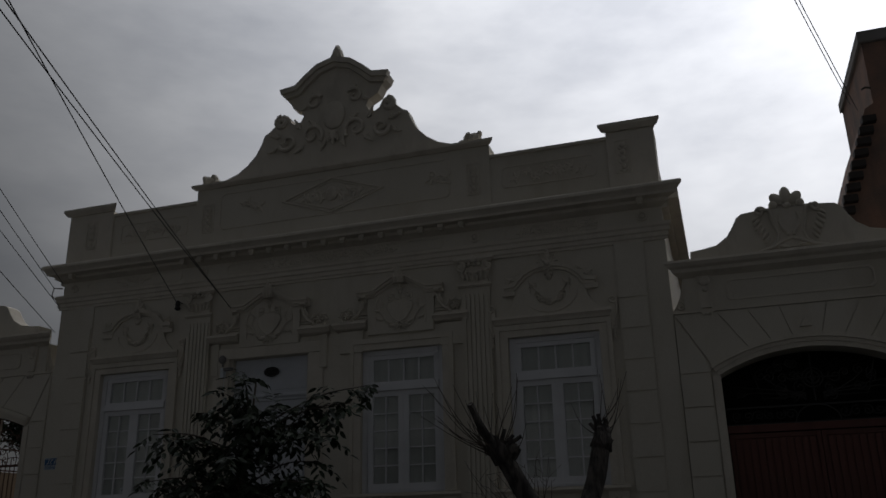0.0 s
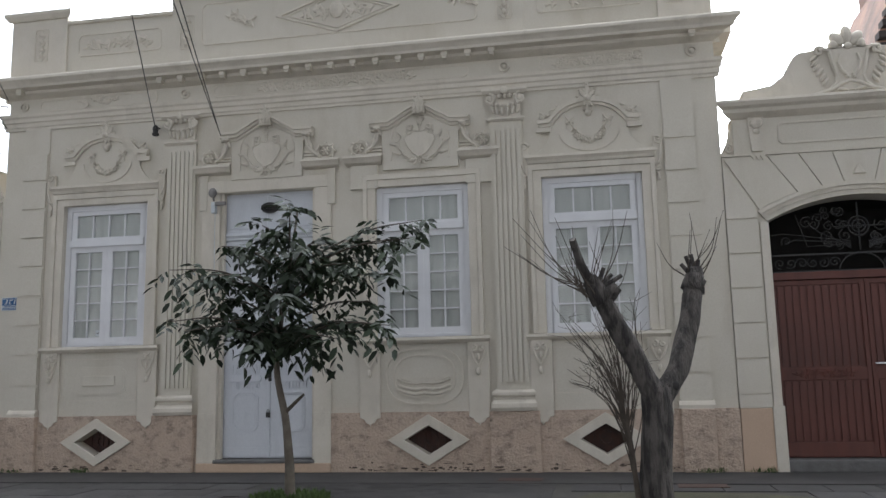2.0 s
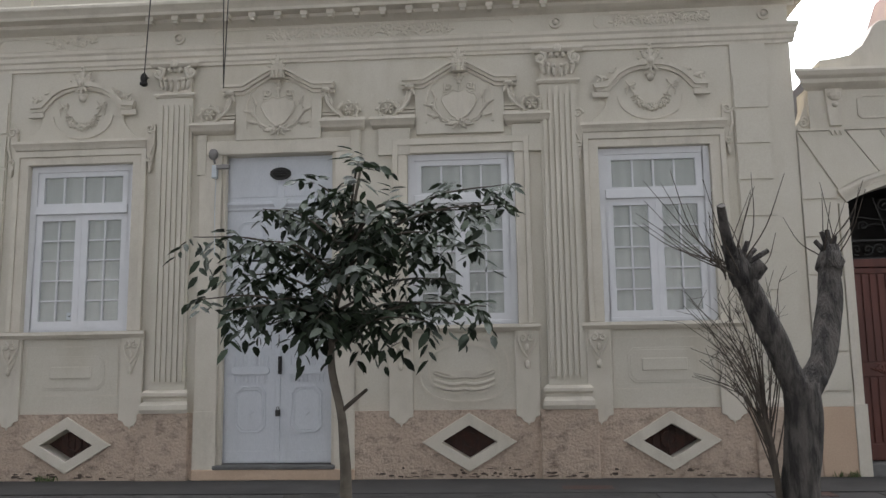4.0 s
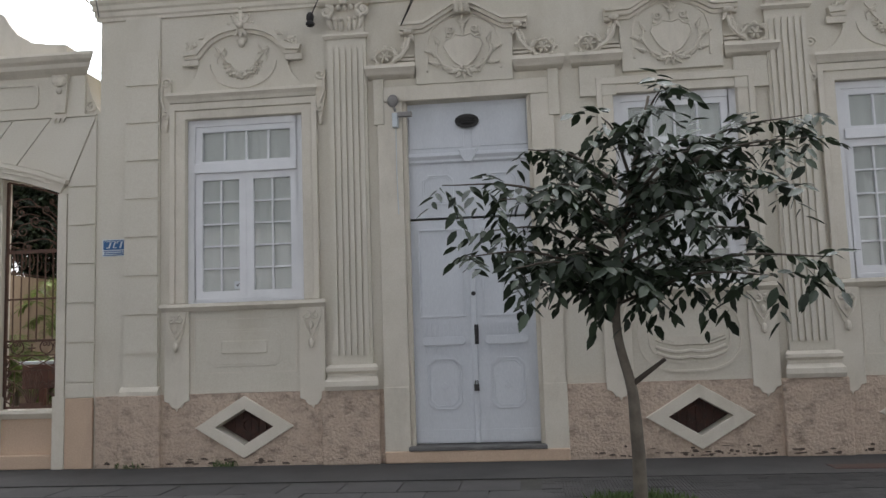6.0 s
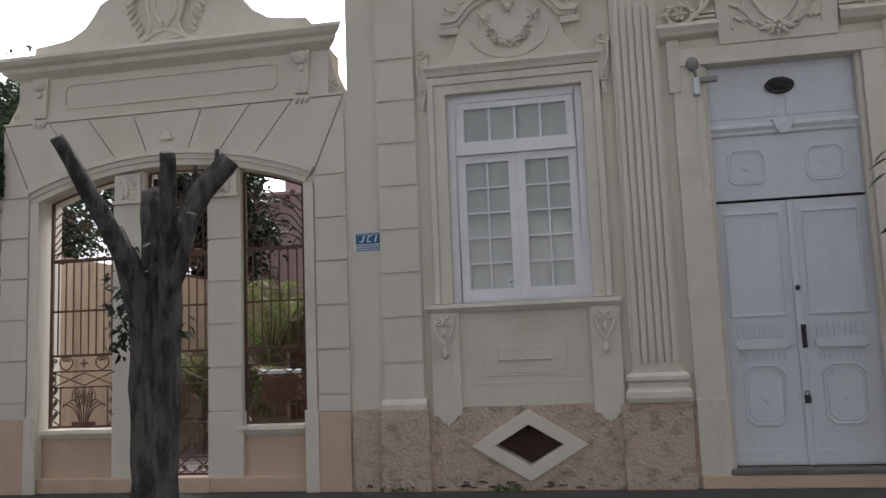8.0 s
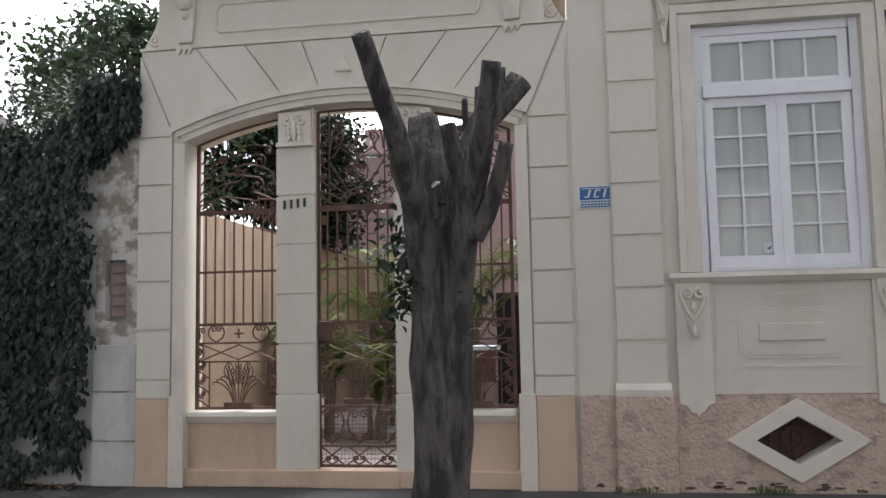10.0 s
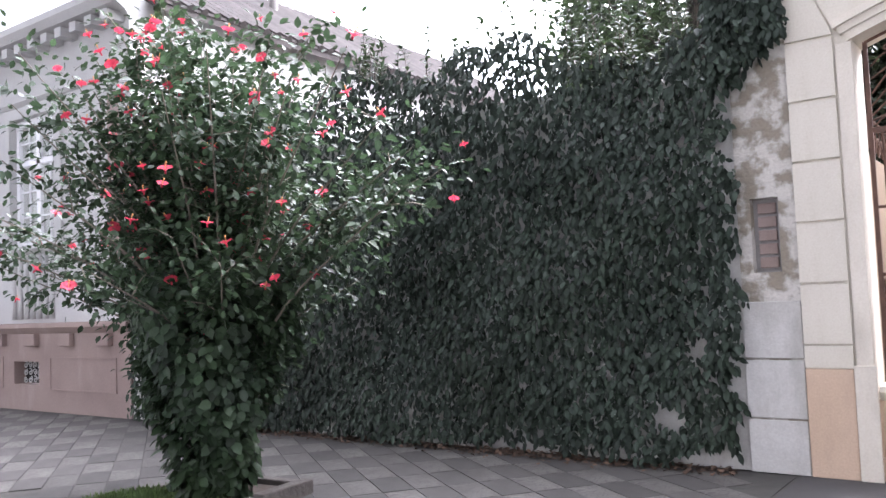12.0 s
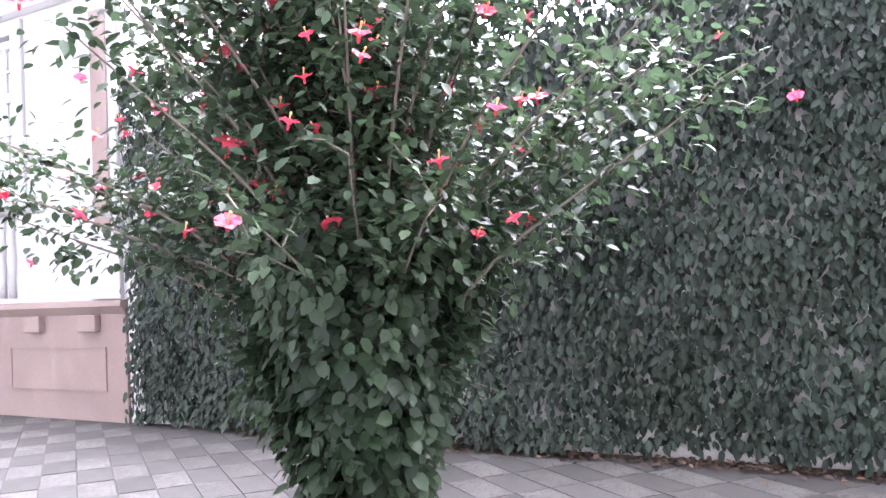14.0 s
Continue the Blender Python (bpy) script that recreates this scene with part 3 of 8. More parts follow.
# ---- windows and door ----
def casement_window(x0, x1):
    z0, z1 = SILL, HEAD
    yb = Y + 0.05
    f = Shape()
    f.box(x0, x0 + 0.09, yb, yb + 0.12, z0, z1).box(x1 - 0.09, x1, yb, yb + 0.12, z0, z1)
    f.box(x0 + 0.09, x1 - 0.09, yb, yb + 0.12, z1 - 0.09, z1).box(x0 + 0.09, x1 - 0.09, yb, yb + 0.12, z0, z0 + 0.06)
    f.box(x0 + 0.09, x1 - 0.09, yb - 0.03, yb + 0.12, 3.66, 3.78)
    win = part("window", f, WHITE, house, "white wooden casement window with many small panes", bevel=0.006)
    xm = (x0 + x1) / 2
    cells = []
    # fanlight
    fx0, fx1, fz0, fz1 = x0 + 0.185, x1 - 0.185, 3.82, 4.20
    r = Shape().band([(x0 + 0.09, 3.78), (x0 + 0.09, z1 - 0.09), (x1 - 0.09, z1 - 0.09), (x1 - 0.09, 3.78)], [(fx0, fz0), (fx0, fz1), (fx1, fz1), (fx1, fz0)], yb + 0.02, yb + 0.08)
    for k in range(1, 4):
        c = fx0 + (fx1 - fx0) * k / 4
        r.box(c - 0.013, c + 0.013, yb + 0.03, yb + 0.07, fz0, fz1)
    part("fanlight", r, WHITE, win, bevel=0.004)
    for k in range(4):
        cells.append((fx0 + (fx1 - fx0) * k / 4, fx0 + (fx1 - fx0) * (k + 1) / 4, fz0, fz1))
    for a, b in ((x0 + 0.09, xm), (xm, x1 - 0.09)):
        sx0, sx1, sz0, sz1 = a + 0.095, b - 0.095, z0 + 0.15, 3.57
        r = Shape().band([(a, z0 + 0.06), (a, 3.66), (b, 3.66), (b, z0 + 0.06)], [(sx0, sz0), (sx0, sz1), (sx1, sz1), (sx1, sz0)], yb + 0.02, yb + 0.08)
        c = (sx0 + sx1) / 2
        r.box(c - 0.012, c + 0.012, yb + 0.03, yb + 0.07, sz0, sz1)
        for k in range(1, 5):
            q = sz0 + (sz1 - sz0) * k / 5
            r.box(sx0, sx1, yb + 0.032, yb + 0.068, q - 0.011, q + 0.011)
        part("sash", r, WHITE, win, bevel=0.004)
        for k in range(5):
            for u, w in ((sx0, c), (c, sx1)):
                cells.append((u, w, sz0 + (sz1 - sz0) * k / 5, sz0 + (sz1 - sz0) * (k + 1) / 5))
    for a, b, c, d in cells:
        g = part("pane", Shape().box(a, b, yb + 0.046, yb + 0.051, c, d), GLASS, win)
        g.visible_shadow = False
    s = Shape()
    n = 60
    for k in range(n):
        ua, ub = x0 + (x1 - x0) * k / n, x0 + (x1 - x0) * (k + 1) / n
        ya, yc = yb + 0.072 + 0.004 * math.sin(k * 0.9), yb + 0.072 + 0.004 * math.sin((k + 1) * 0.9)
        s.add([(ua, ya, z0 + 0.05), (ub, yc, z0 + 0.05), (ub, yc, z1 - 0.05), (ua, ya, z1 - 0.05), (ua, ya + 0.01, z0 + 0.05), (ub, yc + 0.01, z0 + 0.05), (ub, yc + 0.01, z1 - 0.05), (ua, ya + 0.01, z1 - 0.05)],
              [(0, 1, 2, 3), (7, 6, 5, 4)])
    part("curtain", s, CURTAIN, win, "pale closed curtain")
    part("sill", Shape().mould(x0 - 0.27, x1 + 0.25, [(0, 2.0), (0.11, 1.99), (0.12, 1.95), (0.09, 1.92), (0.07, 1.90), (0, 1.90)], Y, 0.3, 0.3).box(x0 + 0.002, x1 - 0.002, Y, Y + 0.16, 1.95, 2.0), CREAM_TRIM, win)
    return win


for wx in WINDOWS:
    casement_window(*wx)

# entrance
d0, d1 = DOOR
yd = Y + 0.14
part("door_jamb", Shape().box(-9.03, d0, Y - 0.045, Y, 0.12, 4.42).box(-9.03, d0 + 0.004, Y - 0.06, Y - 0.045, 0.12, 0.9).box(d0, d0 + 0.05, Y + 0.02, Y + 0.12, 0.14, 4.42), CREAM_TRIM, house, bevel=0.008)
part("door_jamb", Shape().box(d1, -6.84, Y - 0.045, Y, 0.12, 4.42).box(d1 - 0.004, -6.84, Y - 0.06, Y - 0.045, 0.12, 0.9).box(d1 - 0.05, d1, Y + 0.02, Y + 0.12, 0.14, 4.42), CREAM_TRIM, house, bevel=0.008)
part("doorstep", Shape().box(-9.03, -6.84, Y - 0.09, Y + 0.25, 0.0, 0.14), PEACH_SMOOTH, house, bevel=0.015)
part("threshold", Shape().box(d0 - 0.02, d1 + 0.02, Y - 0.10, Y + 0.22, 0.14, 0.19), STONE, house, bevel=0.01)
top = part("overdoor", Shape().box(d0, d1, yd, yd + 0.06, 2.96, 4.42)
           .mould(d0 + 0.0, d1, [(0, 3.78), (0.05, 3.77), (0.06, 3.73), (0.03, 3.69), (0.03, 3.66), (0, 3.64)], yd), DOOR_WHITE, house, "white boarded panel over the door", bevel=0.004)


def octagon(x0, x1, z0, z1, c):
    return [(x0 + c, z0), (x0, z0 + c), (x0, z1 - c), (x0 + c, z1), (x1 - c, z1), (x1, z1 - c), (x1, z0 + c), (x1 - c, z0)]


def inset(x0, x1, z0, z1, c, w):
    return octagon(x0, x1, z0, z1, c), octagon(x0 + w, x1 - w, z0 + w, z1 - w, c)


dm = (d0 + d1) / 2
for a, b in ((d0 + 0.06, dm - 0.05), (dm + 0.05, d1 - 0.06)):
    p = Shape().band(*inset(a + 0.15, b - 0.15, 3.12, 3.50, 0.06, 0.018), yd - 0.014, yd)
    p.band(*inset(a + 0.18, b - 0.18, 3.15, 3.47, 0.05, 0.012), yd - 0.008, yd)
    p.prism(lozenge((a + b) / 2, 3.31, 0.05, 0.05), yd - 0.012, yd)
    part("panel", p, DOOR_WHITE, top, bevel=0.004)
    part("board", Shape().box(a, b, yd - 0.012, yd, 3.84, 4.36), DOOR_WHITE, top, bevel=0.004)
part("keystone", Shape().prism([(dm - 0.12, 3.80), (dm + 0.12, 3.80), (dm + 0.08, 3.70), (dm + 0.04, 3.64), (dm - 0.04, 3.64), (dm - 0.08, 3.70)], yd - 0.075, yd), DOOR_WHITE, top, bevel=0.006)

for k, (a, b) in enumerate(((d0 + 0.03, dm - 0.004), (dm + 0.004, d1 - 0.03))):
    leaf = part("door_leaf", Shape().box(a, b, yd, yd + 0.05, 0.2, 2.93), DOOR_WHITE, house, "closed pale blue-white panelled door leaf", bevel=0.004)
    part("panel", Shape().band([(a + 0.1, 1.72), (a + 0.1, 2.82), (b - 0.1, 2.82), (b - 0.1, 1.72)], [(a + 0.125, 1.745), (a + 0.125, 2.795), (b - 0.125, 2.795), (b - 0.125, 1.745)], yd - 0.016, yd), DOOR_WHITE, leaf, bevel=0.003)
    for j in range(9):
        u = a + 0.16 + (b - a - 0.32) * j / 8
        part("slat", Shape().box(u - 0.012, u + 0.012, yd - 0.016, yd, 1.50, 1.64), DOOR_WHITE, leaf)
        part("slat", Shape().box(u - 0.009, u + 0.009, yd - 0.016, yd, 1.27, 1.36), DOOR_WHITE, leaf)
    part("rail", Shape().prism(octagon(a + 0.12, b - 0.12, 1.38, 1.48, 0.03), yd - 0.026, yd), DOOR_WHITE, leaf, bevel=0.004)
    p = Shape().band(*inset(a + 0.17, b - 0.17, 0.60, 1.22, 0.08, 0.02), yd - 0.016, yd)
    p.band(*inset(a + 0.21, b - 0.21, 0.64, 1.18, 0.07, 0.012), yd - 0.008, yd)
    p.prism(lozenge((a + b) / 2, 0.88, 0.05, 0.05), yd - 0.012, yd)
    part("panel", p, DOOR_WHITE, leaf, bevel=0.005)
    part("kick_board", Shape().box(a + 0.02, b - 0.02, yd - 0.008, yd, 0.22, 0.36), DOOR_WHITE, leaf, bevel=0.003)
    if k == 1:
        part("astragal", Shape().box(a - 0.04, a + 0.025, yd - 0.03, yd, 0.2, 2.93), DOOR_WHITE, leaf, bevel=0.006)
        part("handle", Shape().tube([(a + 0.02, yd - 0.03, 1.42), (a + 0.02, yd - 0.08, 1.44), (a + 0.02, yd - 0.08, 1.56), (a + 0.02, yd - 0.03, 1.58)], 0.014).box(a - 0.005, a + 0.045, yd - 0.035, yd - 0.02, 1.38, 1.62), IRON_BLACK, leaf, "dark metal pull handle")
        part("keyhole", Shape().ell((a + 0.0, yd - 0.035, 2.0), (0.028, 0.012, 0.028)), IRON_BLACK, leaf)
        part("padlock", Shape().box(a - 0.03, a + 0.03, yd - 0.055, yd - 0.02, 0.82, 0.9).tube([(a - 0.018, yd - 0.038, 0.9), (a - 0.014, yd - 0.038, 0.94), (a + 0.014, yd - 0.038, 0.94), (a + 0.018, yd - 0.038, 0.9)], 0.006), IRON_BLACK, leaf)

# ---- gateways ----
def acanthus(s, x, z, y, size, a, w=0.32):
    """A lobed stucco leaf that springs from (x, z); a is its lean from upright."""
    dx, dz = math.sin(a), math.cos(a)
    s.ell((x + dx * size * 0.5, y, z + dz * size * 0.5), (size * w * 0.34, size * 0.13, size * 0.5), 7, 5, -a)
    for k in range(3):
        u = 0.22 + 0.24 * k
        for sgn in (-1, 1):
            b = a + sgn * (0.95 - 0.2 * k)
            q = size * (0.17 - 0.03 * k)
            px, pz = x + dx * size * u + math.sin(b) * q, z + dz * size * u + math.cos(b) * q
            s.ell((px, y - size * 0.02, pz), (size * 0.075, size * 0.11, q), 6, 4, -b)
    s.ell((x + dx * size, y - size * 0.09, z + dz * size), (size * 0.11, size * 0.10, size * 0.09), 6, 4)
    return s



def gateway(cx, hw, ow, spring, apex, label, inner_floor=True):
    """A rusticated gateway wall: centre, outer half width, half width of the opening, springing and crown of the arch."""
    g = thing("gateway", label, "gateway")
    x0, x1, o0, o1 = cx - hw, cx + hw, cx - ow, cx + ow
    rise = apex - spring
    R = (ow * ow + rise * rise) / (2 * rise)
    cz = apex - R
    half_a = math.degrees(math.asin(ow / R))
    curve = arc(cx, cz, R, 90 + half_a, 90 - half_a, 24)
    w = Shape()
    for a, b in zip(curve, curve[1:]):
        w.prism([a, (a[0], 4.5), (b[0], 4.5), b], Y, Y + 0.42)
    part("arch_wall", w, CREAM, g)
    part("attic", Shape().box(x0 + 0.18, x1 - 0.18, Y, Y + 0.42, 4.5, 5.1), CREAM, g)
    for a, b in ((x0, o0), (o1, x1)):
        part("jamb", Shape().box(a, b, Y, Y + 0.42, 0.0, 4.5), CREAM, g)
    # archivolt in three fasciae
    for k, (r0, r1, out) in enumerate(((0.0, 0.07, 0.035), (0.07, 0.13, 0.06), (0.13, 0.19, 0.095))):
        hb = math.degrees(math.asin(min((ow + r1 * 0.75) / (R + r1), 1)))
        part("archivolt", Shape().strip(arc(cx, cz, R + r1, 90 + hb, 90 - hb, 28), arc(cx, cz, R + r0, 90 + hb, 90 - hb, 28), Y - out, Y), CREAM_TRIM, g)
    # smooth jamb pilasters beside the opening
    for a, b in ((o0 - 0.12, o0 + 0.0), (o1 - 0.0, o1 + 0.12)):
        part("jamb_strip", Shape().box(a, b, Y - 0.035, Y, 0.0, spring - 0.02), CREAM_TRIM, g, bevel=0.006)
        part("jamb_strip", Shape().box(a - 0.02, b + 0.02, Y - 0.06, Y - 0.036, 0.0, 0.9), CREAM_TRIM, g, bevel=0.006)
    # rusticated blocks
    for a, b in ((x0 + 0.0, o0 - 0.14), (o1 + 0.14, x1 - 0.0)):
        me = Shape().box(a + 0.0, b - 0.0, Y - 0.03, Y, 0.01, 0.485).mesh("block")
        me.materials.append(CREAM)
        for k in range(6):
            o = new("block", me)
            o.location, o.parent = (0, 0, 0.565 + 0.4985 * (k + 0)), g
            if k == 0:
                bpy.data.objects.remove(o)
        part("block", Shape().box(a, b, Y - 0.03, Y, 0.88, 1.055), CREAM, g)
        part("plinth", Shape().box(a, b, Y - 0.045, Y, 0.0, 0.87), PEACH_SMOOTH, g, bevel=0.01)
    # voussoirs: flat blocks parted by fan joints
    fan = [(x0, 4.48), (x0 + 0.62, 4.48), (cx - ow * 0.62, 4.48), (cx - ow * 0.26, 4.48), (cx + ow * 0.26, 4.48), (cx + ow * 0.62, 4.48), (x1 - 0.62, 4.48), (x1, 4.48)]
    low = []
    for k, u in enumerate((-1.09, -0.66, -0.40, -0.16, 0.16, 0.40, 0.66, 1.09)):
        ang = math.asin(max(-1, min(1, u * ow / (R + 0.2))))
        low.append((cx + (R + 0.2) * math.sin(ang), cz + (R + 0.2) * math.cos(ang)))
    for k in range(7):
        a, b, c, d = fan[k], fan[k + 1], low[k + 1], low[k]
        e = 0.008
        mid = [(d[0] + (c[0] - d[0]) * u, 0) for u in (0.25, 0.5, 0.75)]
        arcpts = [(m[0], cz + math.sqrt(max((R + 0.2) ** 2 - (m[0] - cx) ** 2, 0))) for m in mid]
        part("voussoir", Shape().prism([(a[0] + e, a[1]), (b[0] - e, b[1]), (c[0] - e, c[1])] + arcpts[::-1] + [(d[0] + e, d[1])], Y - 0.03, Y), CREAM, g)
    for sx in (x0, x1):
        q = [(sx, 3.57), (sx, 4.44), low[0] if sx == x0 else low[-1]]
        inner = o0 - 0.14 if sx == x0 else o1 + 0.14
        part("voussoir", Shape().prism([(sx, 3.57), (sx, 4.43), ((low[0] if sx == x0 else low[-1])[0], spring + 0.12), (inner, 3.57)], Y - 0.028, Y), CREAM, g)
    part("keystone_mark", Shape().prism([(cx - 0.09, 4.13), (cx + 0.09, 4.13), (cx, 4.28)], Y - 0.075, Y - 0.03), CREAM_TRIM, g, bevel=0.01)
    part("string_course", Shape().mould(x0, x1, [(0, 4.52), (0.045, 4.515), (0.045, 4.49), (0, 4.485)], Y), CREAM_TRIM, g)
    # attic panel, consoles, cornice
    part("attic_panel", Shape().band(*inset(cx - ow * 0.82, cx + ow * 0.82, 4.64, 4.97, 0.05, 0.03), Y - 0.02, Y), CREAM_TRIM, g, bevel=0.005)
    for sgn in (-1, 1):
        kx = cx + sgn * (hw - 0.50)
        c = Shape().prism([(kx - 0.11, 5.06), (kx + 0.11, 5.06), (kx + 0.09, 4.72), (kx + 0.075, 4.55), (kx - 0.075, 4.55), (kx - 0.09, 4.72)], Y - 0.05, Y)
        c.ell((kx, Y - 0.06, 4.97), (0.10, 0.05, 0.08)).ell((kx, Y - 0.06, 4.84), (0.045, 0.035, 0.045))
        for j in (-0.06, 0.0, 0.06):
            c.prism([(kx + j - 0.028, 4.48), (kx + j + 0.028, 4.48), (kx + j, 4.42)], Y - 0.06, Y - 0.01)
        c.box(kx - 0.1, kx + 0.1, Y - 0.06, Y, 4.48, 4.51)
        part("console", c, CREAM_TRIM, g)
        ex = cx + sgn * (hw - 0.18)
        sc = [(ex, 5.06)] + [(ex + sgn * (0.02 + 0.2 * (1 - math.cos(a)) ** 1.3), 5.06 - 0.55 * a / 1.57) for a in (0.3, 0.6, 0.9, 1.2, 1.45)] + [(ex + sgn * 0.20, 4.52), (ex, 4.52)]
        s2 = Shape().prism(sc, Y + 0.06, Y + 0.30)
        s2.tube(spiral(ex + sgn * 0.07, 4.63, 0.075, 1.5, 1.5, Y + 0.05, 16, -sgn), 0.018)
        part("side_scroll", s2, CREAM_TRIM, g)
    part("cornice", Shape().mould(cx - hw + 0.16, cx + hw - 0.16, [(-0.45, 5.32), (0.24, 5.29), (0.25, 5.25), (0.21, 5.20), (0.15, 5.17), (0.13, 5.12), (0.06, 5.08), (0, 5.05), (-0.42, 5.05)], Y, 0.9, 0.9), CREAM_TRIM, g)
    # crest
    k = hw / 2.2
    hf = [(0.0, 6.05), (0.28, 6.03), (0.80 * k, 5.99), (0.9 * k, 5.93), (0.98 * k, 5.80), (1.1 * k, 5.65), (1.3 * k, 5.53), (1.55 * k, 5.49), (1.78 * k, 5.47), (1.8 * k, 5.29)]
    part("crest", Shape().prism([(cx + a, b) for a, b in hf] + [(cx - a, b) for a, b in hf[:0:-1]], Y - 0.04, Y + 0.3), CREAM_TRIM, g, bevel=0.012)
    p = Shape()
    for a, q in ((0.0, 0.15), (-0.72, 0.125), (0.72, 0.125), (-1.25, 0.07), (1.25, 0.07)):
        p.ell((cx + 0.2 * math.sin(a), Y - 0.02, 6.0 + 0.2 * math.cos(a)), (0.085, 0.08, q), 14, 9, -a)
    p.ell((cx, Y - 0.08, 6.02), (0.06, 0.05, 0.05), 10, 7)
    body = [(0.40, 5.99), (0.33, 6.0), (0.26, 5.96), (0.24, 5.84), (0.21, 5.70), (0.18, 5.58), (0.21, 5.46), (0.32, 5.36)]
    p.prism([(cx + a, b) for a, b in body] + [(cx - a, b) for a, b in body[::-1]], Y - 0.075, Y - 0.03)
    for sgn in (-1, 1):
        p.tube([(cx + sgn * a, Y - 0.08, b) for a, b in body], 0.028, 0.022, 8)
        p.tube(spiral(cx + sgn * 0.40, 5.97, 0.075, 1.3, 0, Y - 0.07, 18, sgn), 0.026, 0.03, 8)
        p.tube([(cx + sgn * a, Y - 0.085, b) for a, b in ((0.12, 5.90), (0.15, 5.78), (0.11, 5.66), (0.04, 5.58))], 0.018, 0.03, 8)
        p.ell((cx + sgn * 0.045, Y - 0.09, 5.555), (0.032, 0.03, 0.028), 9, 6)
        for j in range(6):
            p.ell((cx + sgn * (0.47 - 0.022 * j + 0.02 * math.sin(j)), Y - 0.06, 5.88 - 0.075 * j), (0.03, 0.035, 0.075), 8, 6, sgn * (0.85 - 0.05 * j))
        p.tube([(cx, Y - 0.07, 5.50), (cx + sgn * 0.12, Y - 0.09, 5.46), (cx + sgn * 0.27, Y - 0.085, 5.38), (cx + sgn * 0.5, Y - 0.06, 5.32)], 0.022, 0.03, 8)
        p.ell((cx + sgn * 0.12, Y - 0.07, 5.37), (0.09, 0.05, 0.03), 9, 6, sgn * 0.3)
    part("crest_ornament", p, CREAM_TRIM, g)
    return g


left_gate = gateway(-14.925, 2.205, 1.70, 3.50, 3.82, "cream garden gateway with segmental arch and shell crest")
right_gate = gateway(0.975, 1.845, 1.27, 3.52, 3.84, "cream carriage gateway with segmental arch and shell crest")


# ---- stucco ornament of the house ----
def leaf_scroll(s, x, z, w, h, y, seed, mirror=True, r=0.014):
    """Low relief foliage: scrolls with leaves, filling w by h about (x, z)."""
    rnd = random.Random(seed)
    n = max(1, round(w / (h * 1.3)))
    for sgn in ((-1, 1) if mirror else (1,)):
        for k in range(n):
            cx, cz = x + sgn * (w * 0.5 * (k + 0.55) / n), z + h * 0.12 * (-1) ** k
            rr = h * (0.30 - 0.05 * k / n)
            s.tube(spiral(cx, cz, rr, 1.25, rnd.uniform(0, 6), y - r * 0.6, 12, sgn * (-1) ** k), r * 0.7, r * 1.3, 5)
            s.ell((cx, y - r, cz), (r * 2, r * 1.4, r * 2), 6, 4)
            for j in range(5):
                a = rnd.uniform(0, 6.28)
                s.ell((cx + rr * 1.15 * math.cos(a), y - r * 0.5, cz + rr * 1.0 * math.sin(a)), (r * 1.5, r * 1.2, r * 4.2), 6, 4, a + rnd.uniform(-0.5, 0.5) - 1.57)
    return s


def shell(s, x, z, r, y, n=7):
    """A palmette that crowns a pediment."""
    for k in range(n):
        a = -1.25 + 2.5 * k / (n - 1)
        s.ell((x + r * 0.62 * math.sin(a), y - 0.035, z + r * 0.62 * math.cos(a)), (r * 0.15, 0.04, r * 0.42), 7, 5, -a)
        s.ell((x + r * 0.95 * math.sin(a), y - 0.04, z + r * 0.95 * math.cos(a)), (r * 0.15, 0.035, r * 0.15), 6, 4)
    s.ell((x, y - 0.06, z + r * 0.05), (r * 0.32, 0.05, r * 0.28), 8, 5)
    return s


def surround(x0, x1):
    """The moulded frame of an opening."""
    return Shape().prism([(x0 - 0.2, 2.0), (x0 - 0.2, 4.56), (x1 + 0.2, 4.56), (x1 + 0.2, 2.0), (x1 + 0.13, 2.0), (x1 + 0.13, 4.47), (x0 - 0.13, 4.47), (x0 - 0.13, 2.0)], Y - 0.07, Y).prism(
        [(x0 - 0.13, 2.0), (x0 - 0.13, 4.47), (x1 + 0.13, 4.47), (x1 + 0.13, 2.0), (x1, 2.0), (x1, 4.36), (x0, 4.36), (x0, 2.0)], Y - 0.045, Y)


def heart_bracket(parent, x):
    s = Shape().prism([(x - 0.13, 1.9), (x + 0.13, 1.9), (x + 0.11, 1.7), (x + 0.05, 1.52), (x, 1.44), (x - 0.05, 1.52), (x - 0.11, 1.7)], Y - 0.085, Y - 0.068)
    for sgn in (-1, 1):
        s.tube(spiral(x + sgn * 0.055, 1.80, 0.05, 1.2, 1.57, Y - 0.105, 12, -sgn), 0.015, 0.019, 6)
        s.tube([(x + sgn * 0.11, Y - 0.085, 1.78), (x + sgn * 0.07, Y - 0.105, 1.66), (x, Y - 0.105, 1.55)], 0.018, 0.012, 5)
    s.ell((x, Y - 0.105, 1.46), (0.035, 0.035, 0.06), 6, 5).ell((x, Y - 0.105, 1.68), (0.03, 0.03, 0.05), 6, 5)
    part("bracket", s, CREAM_TRIM, parent)


